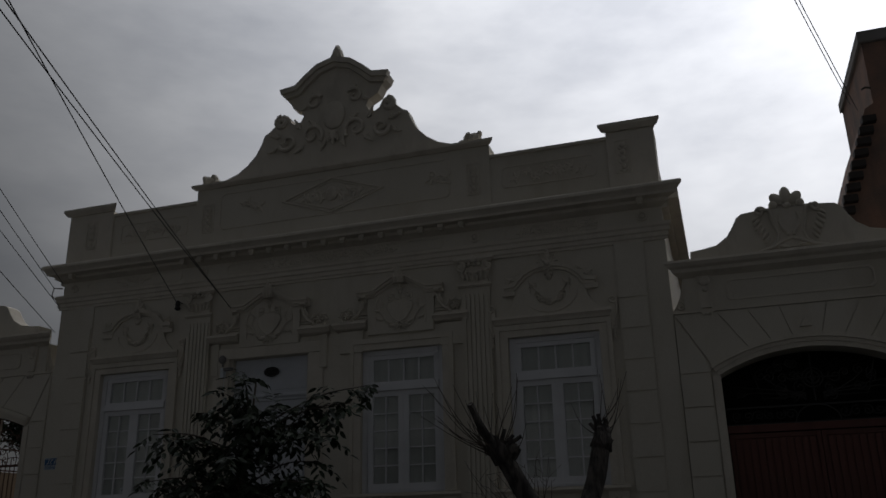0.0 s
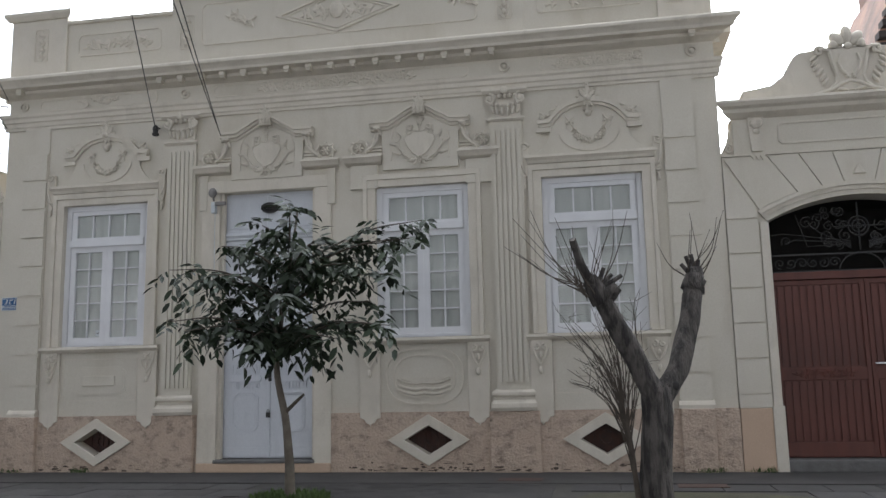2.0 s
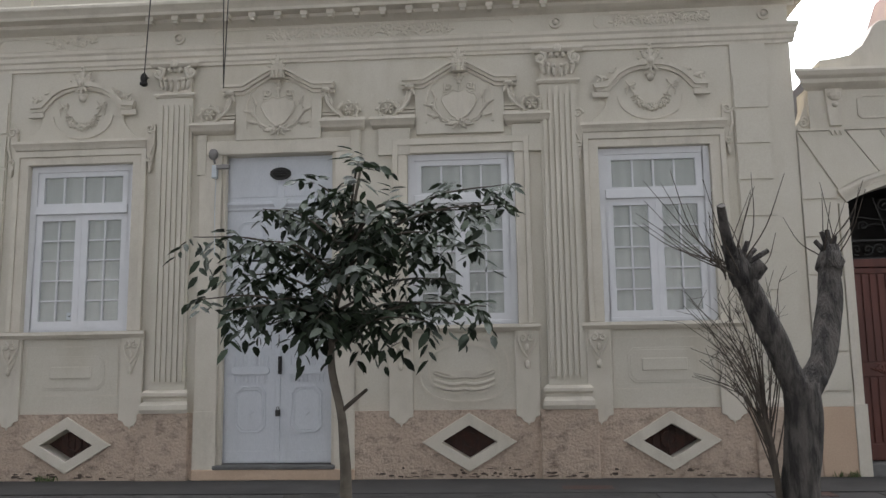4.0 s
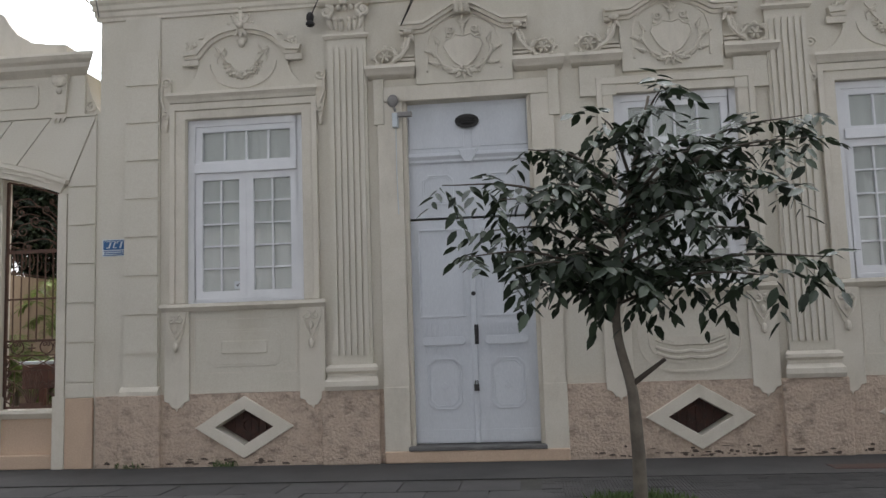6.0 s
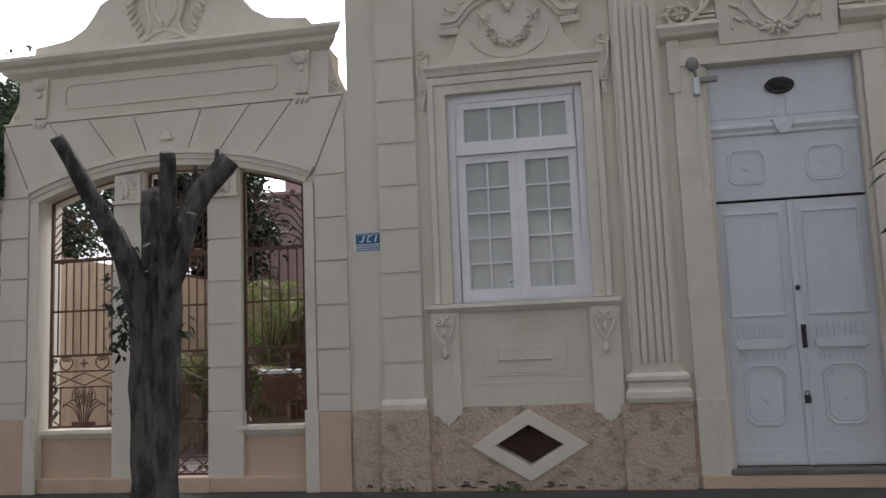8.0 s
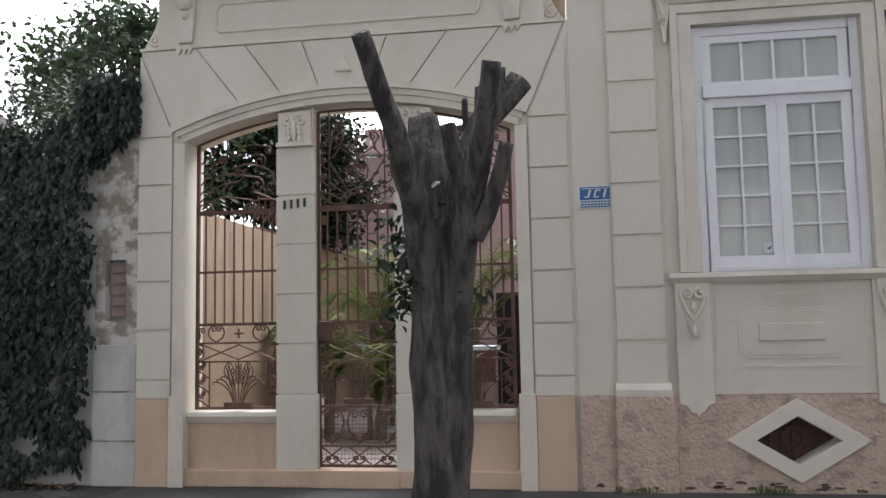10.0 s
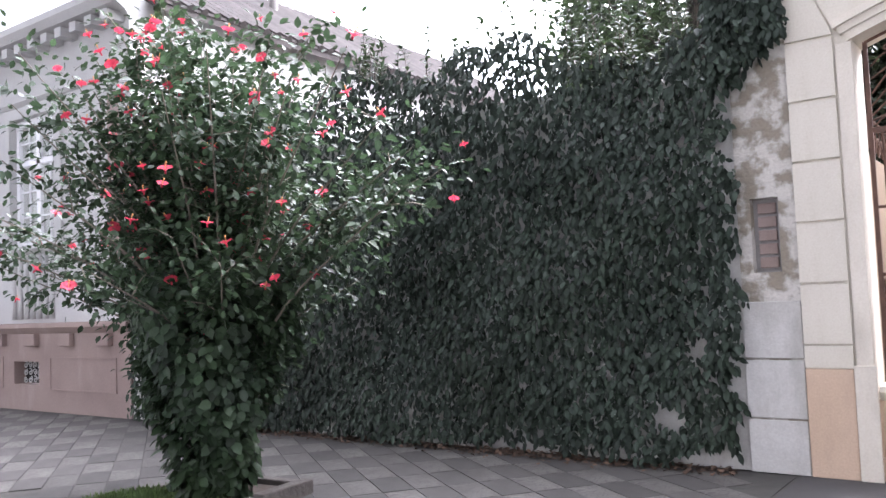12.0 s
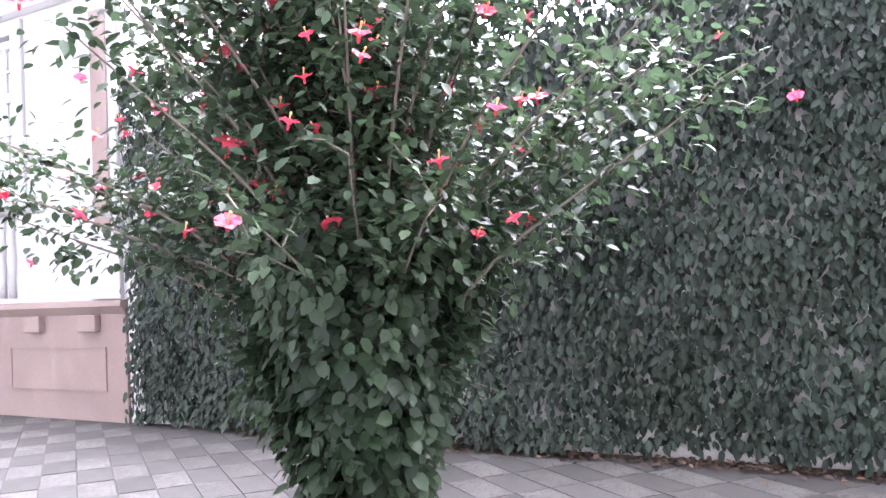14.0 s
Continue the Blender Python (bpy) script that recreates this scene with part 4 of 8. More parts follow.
def apron(c, x0, x1, oval):
    top = part("apron", Shape().box(x0 - 0.2, x1 + 0.2, Y - 0.022, Y, 0.885, 1.9), CREAM, house)
    for x in (x0 - 0.1, x1 + 0.1):
        part("tongue", Shape().prism([(x - 0.16, 1.9), (x + 0.16, 1.9), (x + 0.16, 0.80), (x + 0.10, 0.78), (x + 0.06, 0.72), (x + 0.02, 0.71), (x, 0.67), (x - 0.02, 0.71), (x - 0.06, 0.72), (x - 0.10, 0.78), (x - 0.16, 0.80)], Y - 0.068, Y - 0.02), CREAM_TRIM, top, bevel=0.008)
        heart_bracket(top, x)
    if oval:
        def ring(rx, rz):
            return [(c + rx * math.copysign(abs(math.cos(q)) ** 0.75, math.cos(q)), 1.41 + rz * math.copysign(abs(math.sin(q)) ** 0.75, math.sin(q))) for q in (2 * math.pi * k / 40 for k in range(40))]
        part("panel", Shape().band(ring(0.60, 0.43), ring(0.575, 0.405), Y - 0.045, Y - 0.02), CREAM_TRIM, top)
        part("panel", Shape().band(ring(0.48, 0.33), ring(0.455, 0.305), Y - 0.04, Y - 0.02), CREAM_TRIM, top)
        w = Shape()
        for k, dz in enumerate((0.0, -0.09, -0.16)):
            w.tube([(c - 0.4 + 0.8 * j / 16, Y - 0.03, 1.37 + dz - 0.05 * math.sin(math.pi * j / 16) - 0.025 * abs(math.sin(2 * math.pi * j / 16))) for j in range(17)], 0.022, 0.022, 6)
        w.prism([(c - 0.4, 1.40), (c - 0.2, 1.39), (c + 0.2, 1.39), (c + 0.4, 1.40), (c + 0.1, 1.30), (c - 0.1, 1.30)], Y - 0.05, Y - 0.02)
        part("wave_relief", w, CREAM_TRIM, top)
    else:
        part("panel", Shape().band(*inset(c - 0.66, c + 0.66, 1.12, 1.80, 0.0001, 0.018), Y - 0.028, Y - 0.02), CREAM_TRIM, top)
        part("panel", Shape().prism(octagon(c - 0.47, c + 0.47, 1.2, 1.66, 0.08), Y - 0.030, Y - 0.02).prism(octagon(c - 0.44, c + 0.44, 1.23, 1.63, 0.08), Y - 0.036, Y - 0.03), CREAM, top, bevel=0.006)
        part("panel", Shape().box(c - 0.29, c + 0.29, Y - 0.058, Y - 0.034, 1.36, 1.52), CREAM, top, bevel=0.01)


def round_pediment(x0, x1):
    c = (x0 + x1) / 2
    sur = part("window_surround", surround(x0, x1), CREAM_TRIM, house, bevel=0.008)
    part("ledge", Shape().mould(x0 - 0.16, x1 + 0.16, [(0, 4.70), (0.13, 4.69), (0.14, 4.65), (0.10, 4.61), (0.08, 4.57), (0, 4.55)], Y, 0.5, 0.5), CREAM_TRIM, sur)
    hl = [(0.0, 5.50), (0.15, 5.49), (0.3, 5.45), (0.42, 5.38), (0.52, 5.29), (0.58, 5.22), (0.76, 5.21), (0.76, 5.15), (0.60, 5.12), (0.60, 5.0), (0.63, 4.92), (0.70, 4.82), (0.79, 4.74), (0.88, 4.69)]
    part("tympanum", Shape().prism([(c + a, b) for a, b in hl] + [(c - a, b) for a, b in hl[:0:-1]], Y - 0.045, Y), CREAM, sur, bevel=0.006)
    top = [(-0.78, 5.20), (-0.60, 5.21), (-0.53, 5.29), (-0.43, 5.39), (-0.3, 5.46), (-0.15, 5.50), (0, 5.51), (0.15, 5.50), (0.3, 5.46), (0.43, 5.39), (0.53, 5.29), (0.60, 5.21), (0.78, 5.20)]
    hood = Shape().strip([(c + a, b + 0.035) for a, b in top], [(c + a * 0.97, b - 0.03) for a, b in top], Y - 0.12, Y - 0.04)
    hood.strip([(c + a * 0.97, b - 0.028) for a, b in top], [(c + a * 0.93, b - 0.075) for a, b in top], Y - 0.085, Y - 0.04)
    part("hood_mould", hood, CREAM_TRIM, sur)
    for sgn in (-1, 1):
        part("impost", Shape().box(c + sgn * 0.68 - 0.11, c + sgn * 0.68 + 0.11, Y - 0.075, Y - 0.04, 5.05, 5.13), CREAM_TRIM, sur, bevel=0.006)
    o = Shape()
    n = 30
    o.strip([(c + 0.45 * math.cos(q), 5.06 + 0.34 * math.sin(q)) for q in (math.pi * (1 + k / n) for k in range(n + 1))], [(c + 0.42 * math.cos(q), 5.06 + 0.31 * math.sin(q)) for q in (math.pi * (1 + k / n) for k in range(n + 1))], Y - 0.065, Y - 0.04)
    part("medallion", o, CREAM_TRIM, sur)
    rnd = random.Random(int(abs(c) * 100))
    g = Shape()
    for k in range(13):
        a = math.pi * (1.04 + 0.92 * k / 12)
        fat = 0.022 + 0.03 * math.sin(math.pi * k / 12)
        px, pz = c + 0.22 * math.cos(a), 5.08 + 0.19 * math.sin(a)
        if k % 3 == 0:
            for j in range(5):
                q = 6.283 * j / 5 + k
                g.ell((px + fat * 0.7 * math.cos(q), Y - 0.065, pz + fat * 0.7 * math.sin(q)), (fat * 0.55, 0.03, fat * 0.5), 6, 4, q)
            g.ell((px, Y - 0.085, pz), (fat * 0.35, 0.025, fat * 0.35), 6, 4)
        else:
            g.ell((px, Y - 0.062, pz), (fat * 0.75, 0.032, fat * 0.6), 6, 4, rnd.uniform(0, 3))
        for side in (0.7, 1.25):
            g.ell((c + (0.22 + 0.04 * (side - 1) * 3) * math.cos(a + 0.05), Y - 0.052, 5.08 + (0.19 + 0.045 * (side - 1) * 3) * math.sin(a)), (0.012, 0.018, 0.032), 5, 4, a + rnd.uniform(0.6, 2.2))
    tagged(part("garland", g, CREAM_TRIM, sur, "moulded flower garland"), "moulded flower garland", kind="stuff")
    for sgn in (-1, 1):
        bow = Shape()
        bx, bz = c + sgn * 0.28, 5.19
        for a, q in ((0.5, 0.075), (2.2, 0.075), (-0.5, 0.06), (3.6, 0.06)):
            ex_, ez_ = bx + q * math.cos(a), bz + q * math.sin(a)
            bow.tube([(bx, Y - 0.06, bz), (ex_ - 0.02 * math.sin(a), Y - 0.07, ez_ + 0.025), (ex_ + 0.015 * math.cos(a), Y - 0.07, ez_), (bx, Y - 0.065, bz)], 0.011, 0.011, 6)
        bow.tube([(bx, Y - 0.06, bz), (bx - sgn * 0.03, Y - 0.06, bz - 0.06), (c + sgn * 0.22, Y - 0.06, 5.09)], 0.014, 0.012, 6)
        bow.tube([(bx, Y - 0.06, bz), (bx + sgn * 0.05, Y - 0.06, bz - 0.07), (bx + sgn * 0.04, Y - 0.055, bz - 0.13)], 0.012, 0.006, 6)
        bow.ell((bx, Y - 0.075, bz), (0.022, 0.022, 0.022), 7, 5)
        part("ribbon_bow", bow, CREAM_TRIM, sur)
    boss = Shape().ell((c, Y - 0.06, 5.36), (0.075, 0.05, 0.045), 10, 6).ell((c, Y - 0.07, 5.31), (0.05, 0.05, 0.055), 10, 7)
    part("boss", boss, CREAM_TRIM, sur, smooth=True)
    pal = Shape()
    for a, q in ((0.0, 0.25), (-0.62, 0.20), (0.62, 0.20), (-1.2, 0.17), (1.2, 0.17)):
        acanthus(pal, c, 5.50, Y - 0.10, q, a, 0.5)
    for a in (2.5, 3.14, 3.78):
        acanthus(pal, c, 5.50, Y - 0.12, 0.13, a, 0.5)
    pal.ell((c, Y - 0.15, 5.52), (0.05, 0.045, 0.05), 9, 6)
    part("palmette", pal, CREAM_TRIM, sur)
    for sgn in (-1, 1):
        sw = Shape()
        acanthus(sw, c + sgn * 0.40, 5.43, Y - 0.10, 0.15, sgn * 1.9, 0.4)
        acanthus(sw, c + sgn * 0.56, 5.30, Y - 0.09, 0.16, sgn * 1.3, 0.5)
        sw.tube(spiral(c + sgn * 0.70, 5.28, 0.05, 1.2, 1.5, Y - 0.10, 12, -sgn), 0.012, 0.016, 6)
        part("shoulder_leaf", sw, CREAM_TRIM, sur)
    for sgn in (-1, 1):
        ex = c + sgn * ((x1 - x0) / 2 + 0.25)
        s = Shape().prism([(ex - 0.06, 4.9), (ex + 0.06, 4.9), (ex + 0.07, 4.6), (ex + 0.03, 4.35), (ex, 4.22), (ex - 0.03, 4.35), (ex - 0.07, 4.6)], Y - 0.05, Y)
        s.tube(spiral(ex, 4.84, 0.07, 1.4, 0, Y - 0.06, 14, sgn), 0.016, 0.02, 6).tube(spiral(ex, 4.40, 0.05, 1.2, 3, Y - 0.06, 12, -sgn), 0.013, 0.016, 6)
        s.tube([(ex + sgn * 0.05, Y - 0.06, 4.78), (ex + sgn * 0.055, Y - 0.07, 4.62), (ex, Y - 0.07, 4.46)], 0.02, 0.016, 6).ell((ex, Y - 0.05, 4.25), (0.025, 0.03, 0.06), 6, 4)
        part("console", s, CREAM_TRIM, sur)


def gable_pediment(x0, x1, doorway):
    c = (x0 + x1) / 2
    if doorway:
        sur = part("door_surround", Shape().box(-9.03, -6.84, Y - 0.045, Y, 4.425, 4.62), CREAM_TRIM, house, bevel=0.008)
    else:
        sur = part("window_surround", surround(x0, x1), CREAM_TRIM, house, bevel=0.008)
    hl = [(0.0, 5.60), (0.36, 5.50), (0.5, 5.40), (0.62, 5.36), (0.62, 5.30), (0.60, 4.62)]
    part("tympanum", Shape().prism([(c + a, b) for a, b in hl] + [(c - a, b) for a, b in hl[:0:-1]], Y - 0.06, Y), CREAM, sur, bevel=0.006)
    top = [(-0.80, 5.34), (-0.50, 5.345), (-0.25, 5.49), (0, 5.63), (0.25, 5.49), (0.50, 5.345), (0.80, 5.34)]
    hood = Shape()
    for up, dn, out in ((0.06, 0.02, 0.17), (0.022, -0.03, 0.135), (-0.028, -0.075, 0.09)):
        hood.strip([(c + a, b + up) for a, b in top], [(c + a * 0.985, b + dn) for a, b in top], Y - out, Y - 0.02)
    part("hood_mould", hood, CREAM_TRIM, sur)
    pal = Shape().box(c - 0.10, c + 0.10, Y - 0.18, Y - 0.10, 5.47, 5.66)
    for a, q in ((0.0, 0.17), (-0.7, 0.14), (0.7, 0.14), (-1.4, 0.13), (1.4, 0.13)):
        acanthus(pal, c, 5.62, Y - 0.17, q, a, 0.5)
    for dx in (-0.075, 0.0, 0.075):
        acanthus(pal, c + dx, 5.63, Y - 0.19, 0.16, 3.14 + dx * 2, 0.45)
    part("palmette", pal, CREAM_TRIM, sur)
    q = Shape()
    inner = [(-0.47, 4.78), (-0.47, 5.15), (-0.42, 5.30), (-0.3, 5.40), (-0.15, 5.46), (0, 5.48), (0.15, 5.46), (0.3, 5.40), (0.42, 5.30), (0.47, 5.15), (0.47, 4.78)]
    q.strip([(c + a, b) for a, b in inner], [(c + a * 0.95, b - 0.012) for a, b in inner], Y - 0.075, Y - 0.06)
    part("tympanum_line", q, CREAM_TRIM, sur)
    sh = [(0, 4.80), (0.10, 4.86), (0.18, 4.96), (0.24, 5.08), (0.22, 5.16), (0.15, 5.18), (0.10, 5.23), (0.0, 5.20)]
    cart = Shape().prism([(c + a, b) for a, b in sh] + [(c - a, b) for a, b in sh[-2:0:-1]], Y - 0.085, Y - 0.05)
    cart.tube([(c + a, Y - 0.085, b) for a, b in sh] + [(c - a, Y - 0.085, b) for a, b in sh[-2::-1]], 0.013, 0.013, 6)
    part("shield", cart, CREAM_TRIM, sur, bevel=0.008)
    rnd = random.Random(int(abs(c) * 77))
    lily = Shape()
    for a, q in ((0.0, 0.13), (-0.95, 0.09), (0.95, 0.09)):
        acanthus(lily, c, 5.36, Y - 0.085, q, a, 0.4)
    lily.ell((c, Y - 0.085, 5.33), (0.035, 0.03, 0.03), 8, 5).tube([(c, Y - 0.07, 5.22), (c, Y - 0.08, 5.34)], 0.014, 0.02, 6)
    part("lily", lily, CREAM_TRIM, sur)
    for sgn in (-1, 1):
        horn = Shape().tube(spiral(c + sgn * 0.15, 5.29, 0.055, 1.3, 1.57 - sgn * 1.2, Y - 0.08, 14, sgn), 0.013, 0.02, 6)
        horn.tube([(c + sgn * 0.20, Y - 0.08, 5.27), (c + sgn * 0.21, Y - 0.075, 5.21), (c + sgn * 0.12, Y - 0.07, 5.19)], 0.02, 0.014, 6)
        part("horn", horn, CREAM_TRIM, sur)
        br = Shape()
        for k in range(5):
            u = k / 4
            acanthus(br, c + sgn * (0.30 + 0.05 * math.sin(3 * u) - 0.10 * u * u), 5.10 - 0.33 * u, Y - 0.075, 0.13 + 0.02 * (k % 2), sgn * (0.5 + 0.9 * (k % 2)) + rnd.uniform(-.2, .2), 0.45)
        br.tube([(c + sgn * 0.33, Y - 0.07, 5.12), (c + sgn * 0.34, Y - 0.08, 4.98), (c + sgn * 0.25, Y - 0.08, 4.84), (c + sgn * 0.1, Y - 0.08, 4.76)], 0.012, 0.02, 6)
        part("laurel_branch", br, CREAM_TRIM, sur)
    lv = Shape()
    for a, q in ((3.14, 0.12), (2.4, 0.14), (-2.4, 0.14), (1.8, 0.19), (-1.8, 0.19), (1.3, 0.13), (-1.3, 0.13)):
        acanthus(lv, c, 4.78, Y - 0.085, q, a, 0.5)
    for k in range(5):
        lv.ell((c + 0.04 * math.cos(k * 1.257), Y - 0.10, 4.77 + 0.035 * math.sin(k * 1.257)), (0.028, 0.03, 0.022), 6, 4, k * 1.257)
    part("acanthus_spray", lv, CREAM_TRIM, sur)
    for sgn in (-1, 1):
        e0, e1 = sorted((c + sgn * 0.64, c + sgn * 1.20))
        part("ledge", Shape().mould(e0, e1, [(0, 4.88), (0.15, 4.87), (0.16, 4.83), (0.12, 4.79), (0.10, 4.76), (0.06, 4.74), (0, 4.72)], Y, 0.25, 0.25), CREAM_TRIM, sur)
        part("drop", Shape().box(e0 + 0.07, e1 - 0.05, Y - 0.058, Y, 4.34, 4.72) if not doorway else Shape().box(*sorted((c + sgn * 1.02, c + sgn * 1.15)), Y - 0.058, Y, 4.14, 4.72), CREAM, sur, bevel=0.006)
        part("fluted_block", Shape().box(*sorted((c + sgn * 0.62, c + sgn * 0.84)), Y - 0.055, Y, 4.89, 4.92).box(*sorted((c + sgn * 0.62, c + sgn * 0.82)), Y - 0.05, Y, 4.94, 4.97).box(*sorted((c + sgn * 0.62, c + sgn * 0.80)), Y - 0.05, Y, 4.99, 5.02), CREAM_TRIM, sur)
        s = Shape()
        rx = c + sgn * 0.99
        s.tube([(rx + 0.13 * math.cos(q), Y - 0.055, 5.0 + 0.105 * math.sin(q)) for q in (6.283 * k / 20 for k in range(21))], 0.016, 0.016, 6)
        for k in range(8):
            a = 6.283 * k / 8
            s.ell((rx + 0.15 * math.cos(a), Y - 0.05, 5.0 + 0.125 * math.sin(a)), (0.03, 0.03, 0.03), 6, 4)
        for k in range(6):
            a = 6.283 * k / 6
            s.ell((rx + 0.05 * math.cos(a), Y - 0.065, 5.0 + 0.045 * math.sin(a)), (0.038, 0.03, 0.02), 6, 4, a)
        s.ell((rx, Y - 0.08, 5.0), (0.025, 0.025, 0.025), 7, 5)
        s.tube([(c + sgn * 0.88, Y - 0.06, 4.94), (c + sgn * 0.78, Y - 0.08, 5.0), (c + sgn * 0.70, Y - 0.085, 5.10), (c + sgn * 0.67, Y - 0.09, 5.22)], 0.03, 0.02, 6)
        for k in range(4):
            acanthus(s, c + sgn * (0.88 - 0.055 * k), 4.93 + 0.06 * k, Y - 0.075, 0.14, sgn * (0.9 - 0.3 * k) * (1 if k % 2 else -1), 0.5)
        acanthus(s, c + sgn * 0.67, 5.30, Y - 0.09, 0.13, 3.14 + sgn * 0.4, 0.6)
        s.ell((c + sgn * 0.68, Y - 0.12, 5.29), (0.07, 0.05, 0.035), 8, 5)
        part("scroll_leaf", s, CREAM_TRIM, sur)


round_pediment(*WINDOWS[0])
round_pediment(*WINDOWS[2])
gable_pediment(*WINDOWS[1], False)
gable_pediment(*DOOR, True)
for (x0, x1), ov in zip(WINDOWS, (False, True, False)):
    apron((x0 + x1) / 2, x0, x1, ov)

# frieze
for x, w in ((-11.0, 0.7), (-6.78, 2.6), (-2.6, 1.3)):
    part("frieze_relief", leaf_scroll(Shape(), x, 6.17, w, 0.17, Y, int(x * 10), True, 0.013), CREAM_TRIM, house)
part("frieze_panel", Shape().band(*inset(-8.9, -4.6, 6.06, 6.27, 0.05, 0.018), Y - 0.014, Y), CREAM_TRIM, house)
for x0, x1 in ((-12.1, -9.9), (-3.5, -1.9)):
    part("frieze_panel", Shape().band(*inset(x0, x1, 6.06, 6.27, 0.05, 0.018), Y - 0.014, Y), CREAM_TRIM, house)
for x in (-12.4, -9.4, -4.03, -1.2):
    part("rosette", Shape().band(arc(x, 6.17, 0.085, 0, 345, 15), arc(x, 6.17, 0.06, 0, 345, 15), Y - 0.03, Y).ell((x, Y - 0.015, 6.17), (0.04, 0.025, 0.04)), CREAM_TRIM, house)

# parapet reliefs
YP = Y - 0.03
dia = part("parapet_panel", Shape().band(lozenge(CX, 7.36, 1.05, 0.36), lozenge(CX, 7.36, 0.95, 0.325), YP - 0.03, YP).band(lozenge(CX, 7.36, 0.88, 0.30), lozenge(CX, 7.36, 0.82, 0.28), YP - 0.022, YP), CREAM_TRIM, house)
leaf = leaf_scroll(Shape(), CX, 7.37, 1.15, 0.24, YP, 5, True, 0.018)
leaf.ell((CX, YP - 0.02, 7.38), (0.13, 0.05, 0.15), 10, 6)
part("relief", leaf, CREAM_TRIM, dia)
for x0, x1 in ((-9.25, -7.55), (-6.0, -4.3)):
    xm = (x0 + x1) / 2
    part("relief", leaf_scroll(Shape(), xm + (-0.25 if xm < CX else 0.25), 7.38, 0.95, 0.32, YP, int(xm * 7), False, 0.018), CREAM_TRIM, house)
part("parapet_line", Shape().band(*inset(-9.12, -4.44, 6.98, 7.72, 0.06, 0.02), YP - 0.016, YP), CREAM_TRIM, house)
for x0, x1 in ((-11.5, -9.78), (-3.58, -1.78)):
    fr = part("parapet_panel", Shape().band(*inset(x0 + 0.08, x1 - 0.08, 7.0, 7.4, 0.05, 0.02), Y - 0.016, Y), CREAM_TRIM, house)
    part("relief", leaf_scroll(Shape(), (x0 + x1) / 2, 7.2, 1.25, 0.24, Y, int(x0 * 9), True, 0.016), CREAM_TRIM, fr)
for x, yy in ((-12.1, Y - 0.05), (-9.38, YP), (-4.0, YP), (-1.4, Y - 0.05)):
    s = Shape().band(*inset(x - 0.13, x + 0.13, 6.95, 7.55, 0.02, 0.015), yy - 0.014, yy)
    for k in range(4):
        s.ell((x, yy - 0.012, 7.46 - 0.13 * k), (0.06 - 0.006 * k, 0.028, 0.05), 7, 5)
        s.ell((x - 0.05, yy - 0.01, 7.40 - 0.13 * k), (0.018, 0.02, 0.045), 6, 4, 0.6).ell((x + 0.05, yy - 0.01, 7.40 - 0.13 * k), (0.018, 0.02, 0.045), 6, 4, -0.6)
    part("pendant_relief", s, CREAM_TRIM, house)
# crest reliefs and the ornaments on its ends
part("crest_boss", Shape().ell((CX, Y - 0.02, 9.02), (0.24, 0.06, 0.30), 14, 9), CREAM_TRIM, house, smooth=True)
for sgn in (-1, 1):
    for cx_, cz_, r_, tr, st_ in ((0.46, 8.66, 0.24, 1.3, 2.2), (0.98, 8.60, 0.19, 1.3, 4.6), (0.42, 9.36, 0.17, 1.2, 1.0)):
        part("relief_scroll", Shape().tube(spiral(CX + sgn * cx_, cz_, r_, tr, math.pi / 2 + sgn * st_, Y - 0.03, 22, sgn), 0.022, 0.045, 7), CREAM_TRIM, house)
    for lx, lz, q, a in ((0.30, 8.80, 0.26, 0.9), (0.62, 8.50, 0.24, 2.3), (0.70, 8.82, 0.24, 0.5), (1.12, 8.74, 0.24, 1.3), (1.2, 8.50, 0.2, 1.9), (0.16, 8.52, 0.22, 2.7), (0.28, 9.52, 0.2, 1.3), (0.58, 9.30, 0.18, 2.0)):
        part("relief_leaf", acanthus(Shape(), CX + sgn * lx, lz, Y - 0.03, q, sgn * a, 0.5), CREAM_TRIM, house)
for q, a in ((0.3, 3.14), (0.24, 2.75), (0.24, -2.75)):
    part("relief_leaf", acanthus(Shape(), CX, 8.70, Y - 0.04, q, a, 0.45), CREAM_TRIM, house)
hd = Shape()
crown = [(-1.15, 9.68), (-0.82, 9.72), (-0.62, 9.9), (-0.36, 10.1), (0, 10.2), (0.36, 10.1), (0.62, 9.9), (0.82, 9.72), (1.15, 9.68)]
hd.strip([(CX + a, b + 0.05) for a, b in crown], [(CX + a * 0.97, b - 0.06) for a, b in crown], Y - 0.12, Y + 0.02)
hd.strip([(CX + a * 0.96, b - 0.06) for a, b in crown], [(CX + a * 0.9, b - 0.14) for a, b in crown], Y - 0.07, Y + 0.02)
part("crest_hood", hd, CREAM_TRIM, house)
fin = Shape().ell((CX, Y + 0.1, 10.36), (0.12, 0.13, 0.20), 10, 7).ell((CX, Y + 0.1, 10.50), (0.06, 0.08, 0.12), 8, 6)
for sgn in (-1, 1):
    for k in range(7):
        part("crest_bead", Shape().ell((CX + sgn * (0.2 + 0.085 * k), Y + 0.05, 10.20 - 0.063 * k), (0.05, 0.10, 0.045), 7, 5), CREAM_TRIM, house)
part("crest_finial", fin, CREAM_TRIM, house)
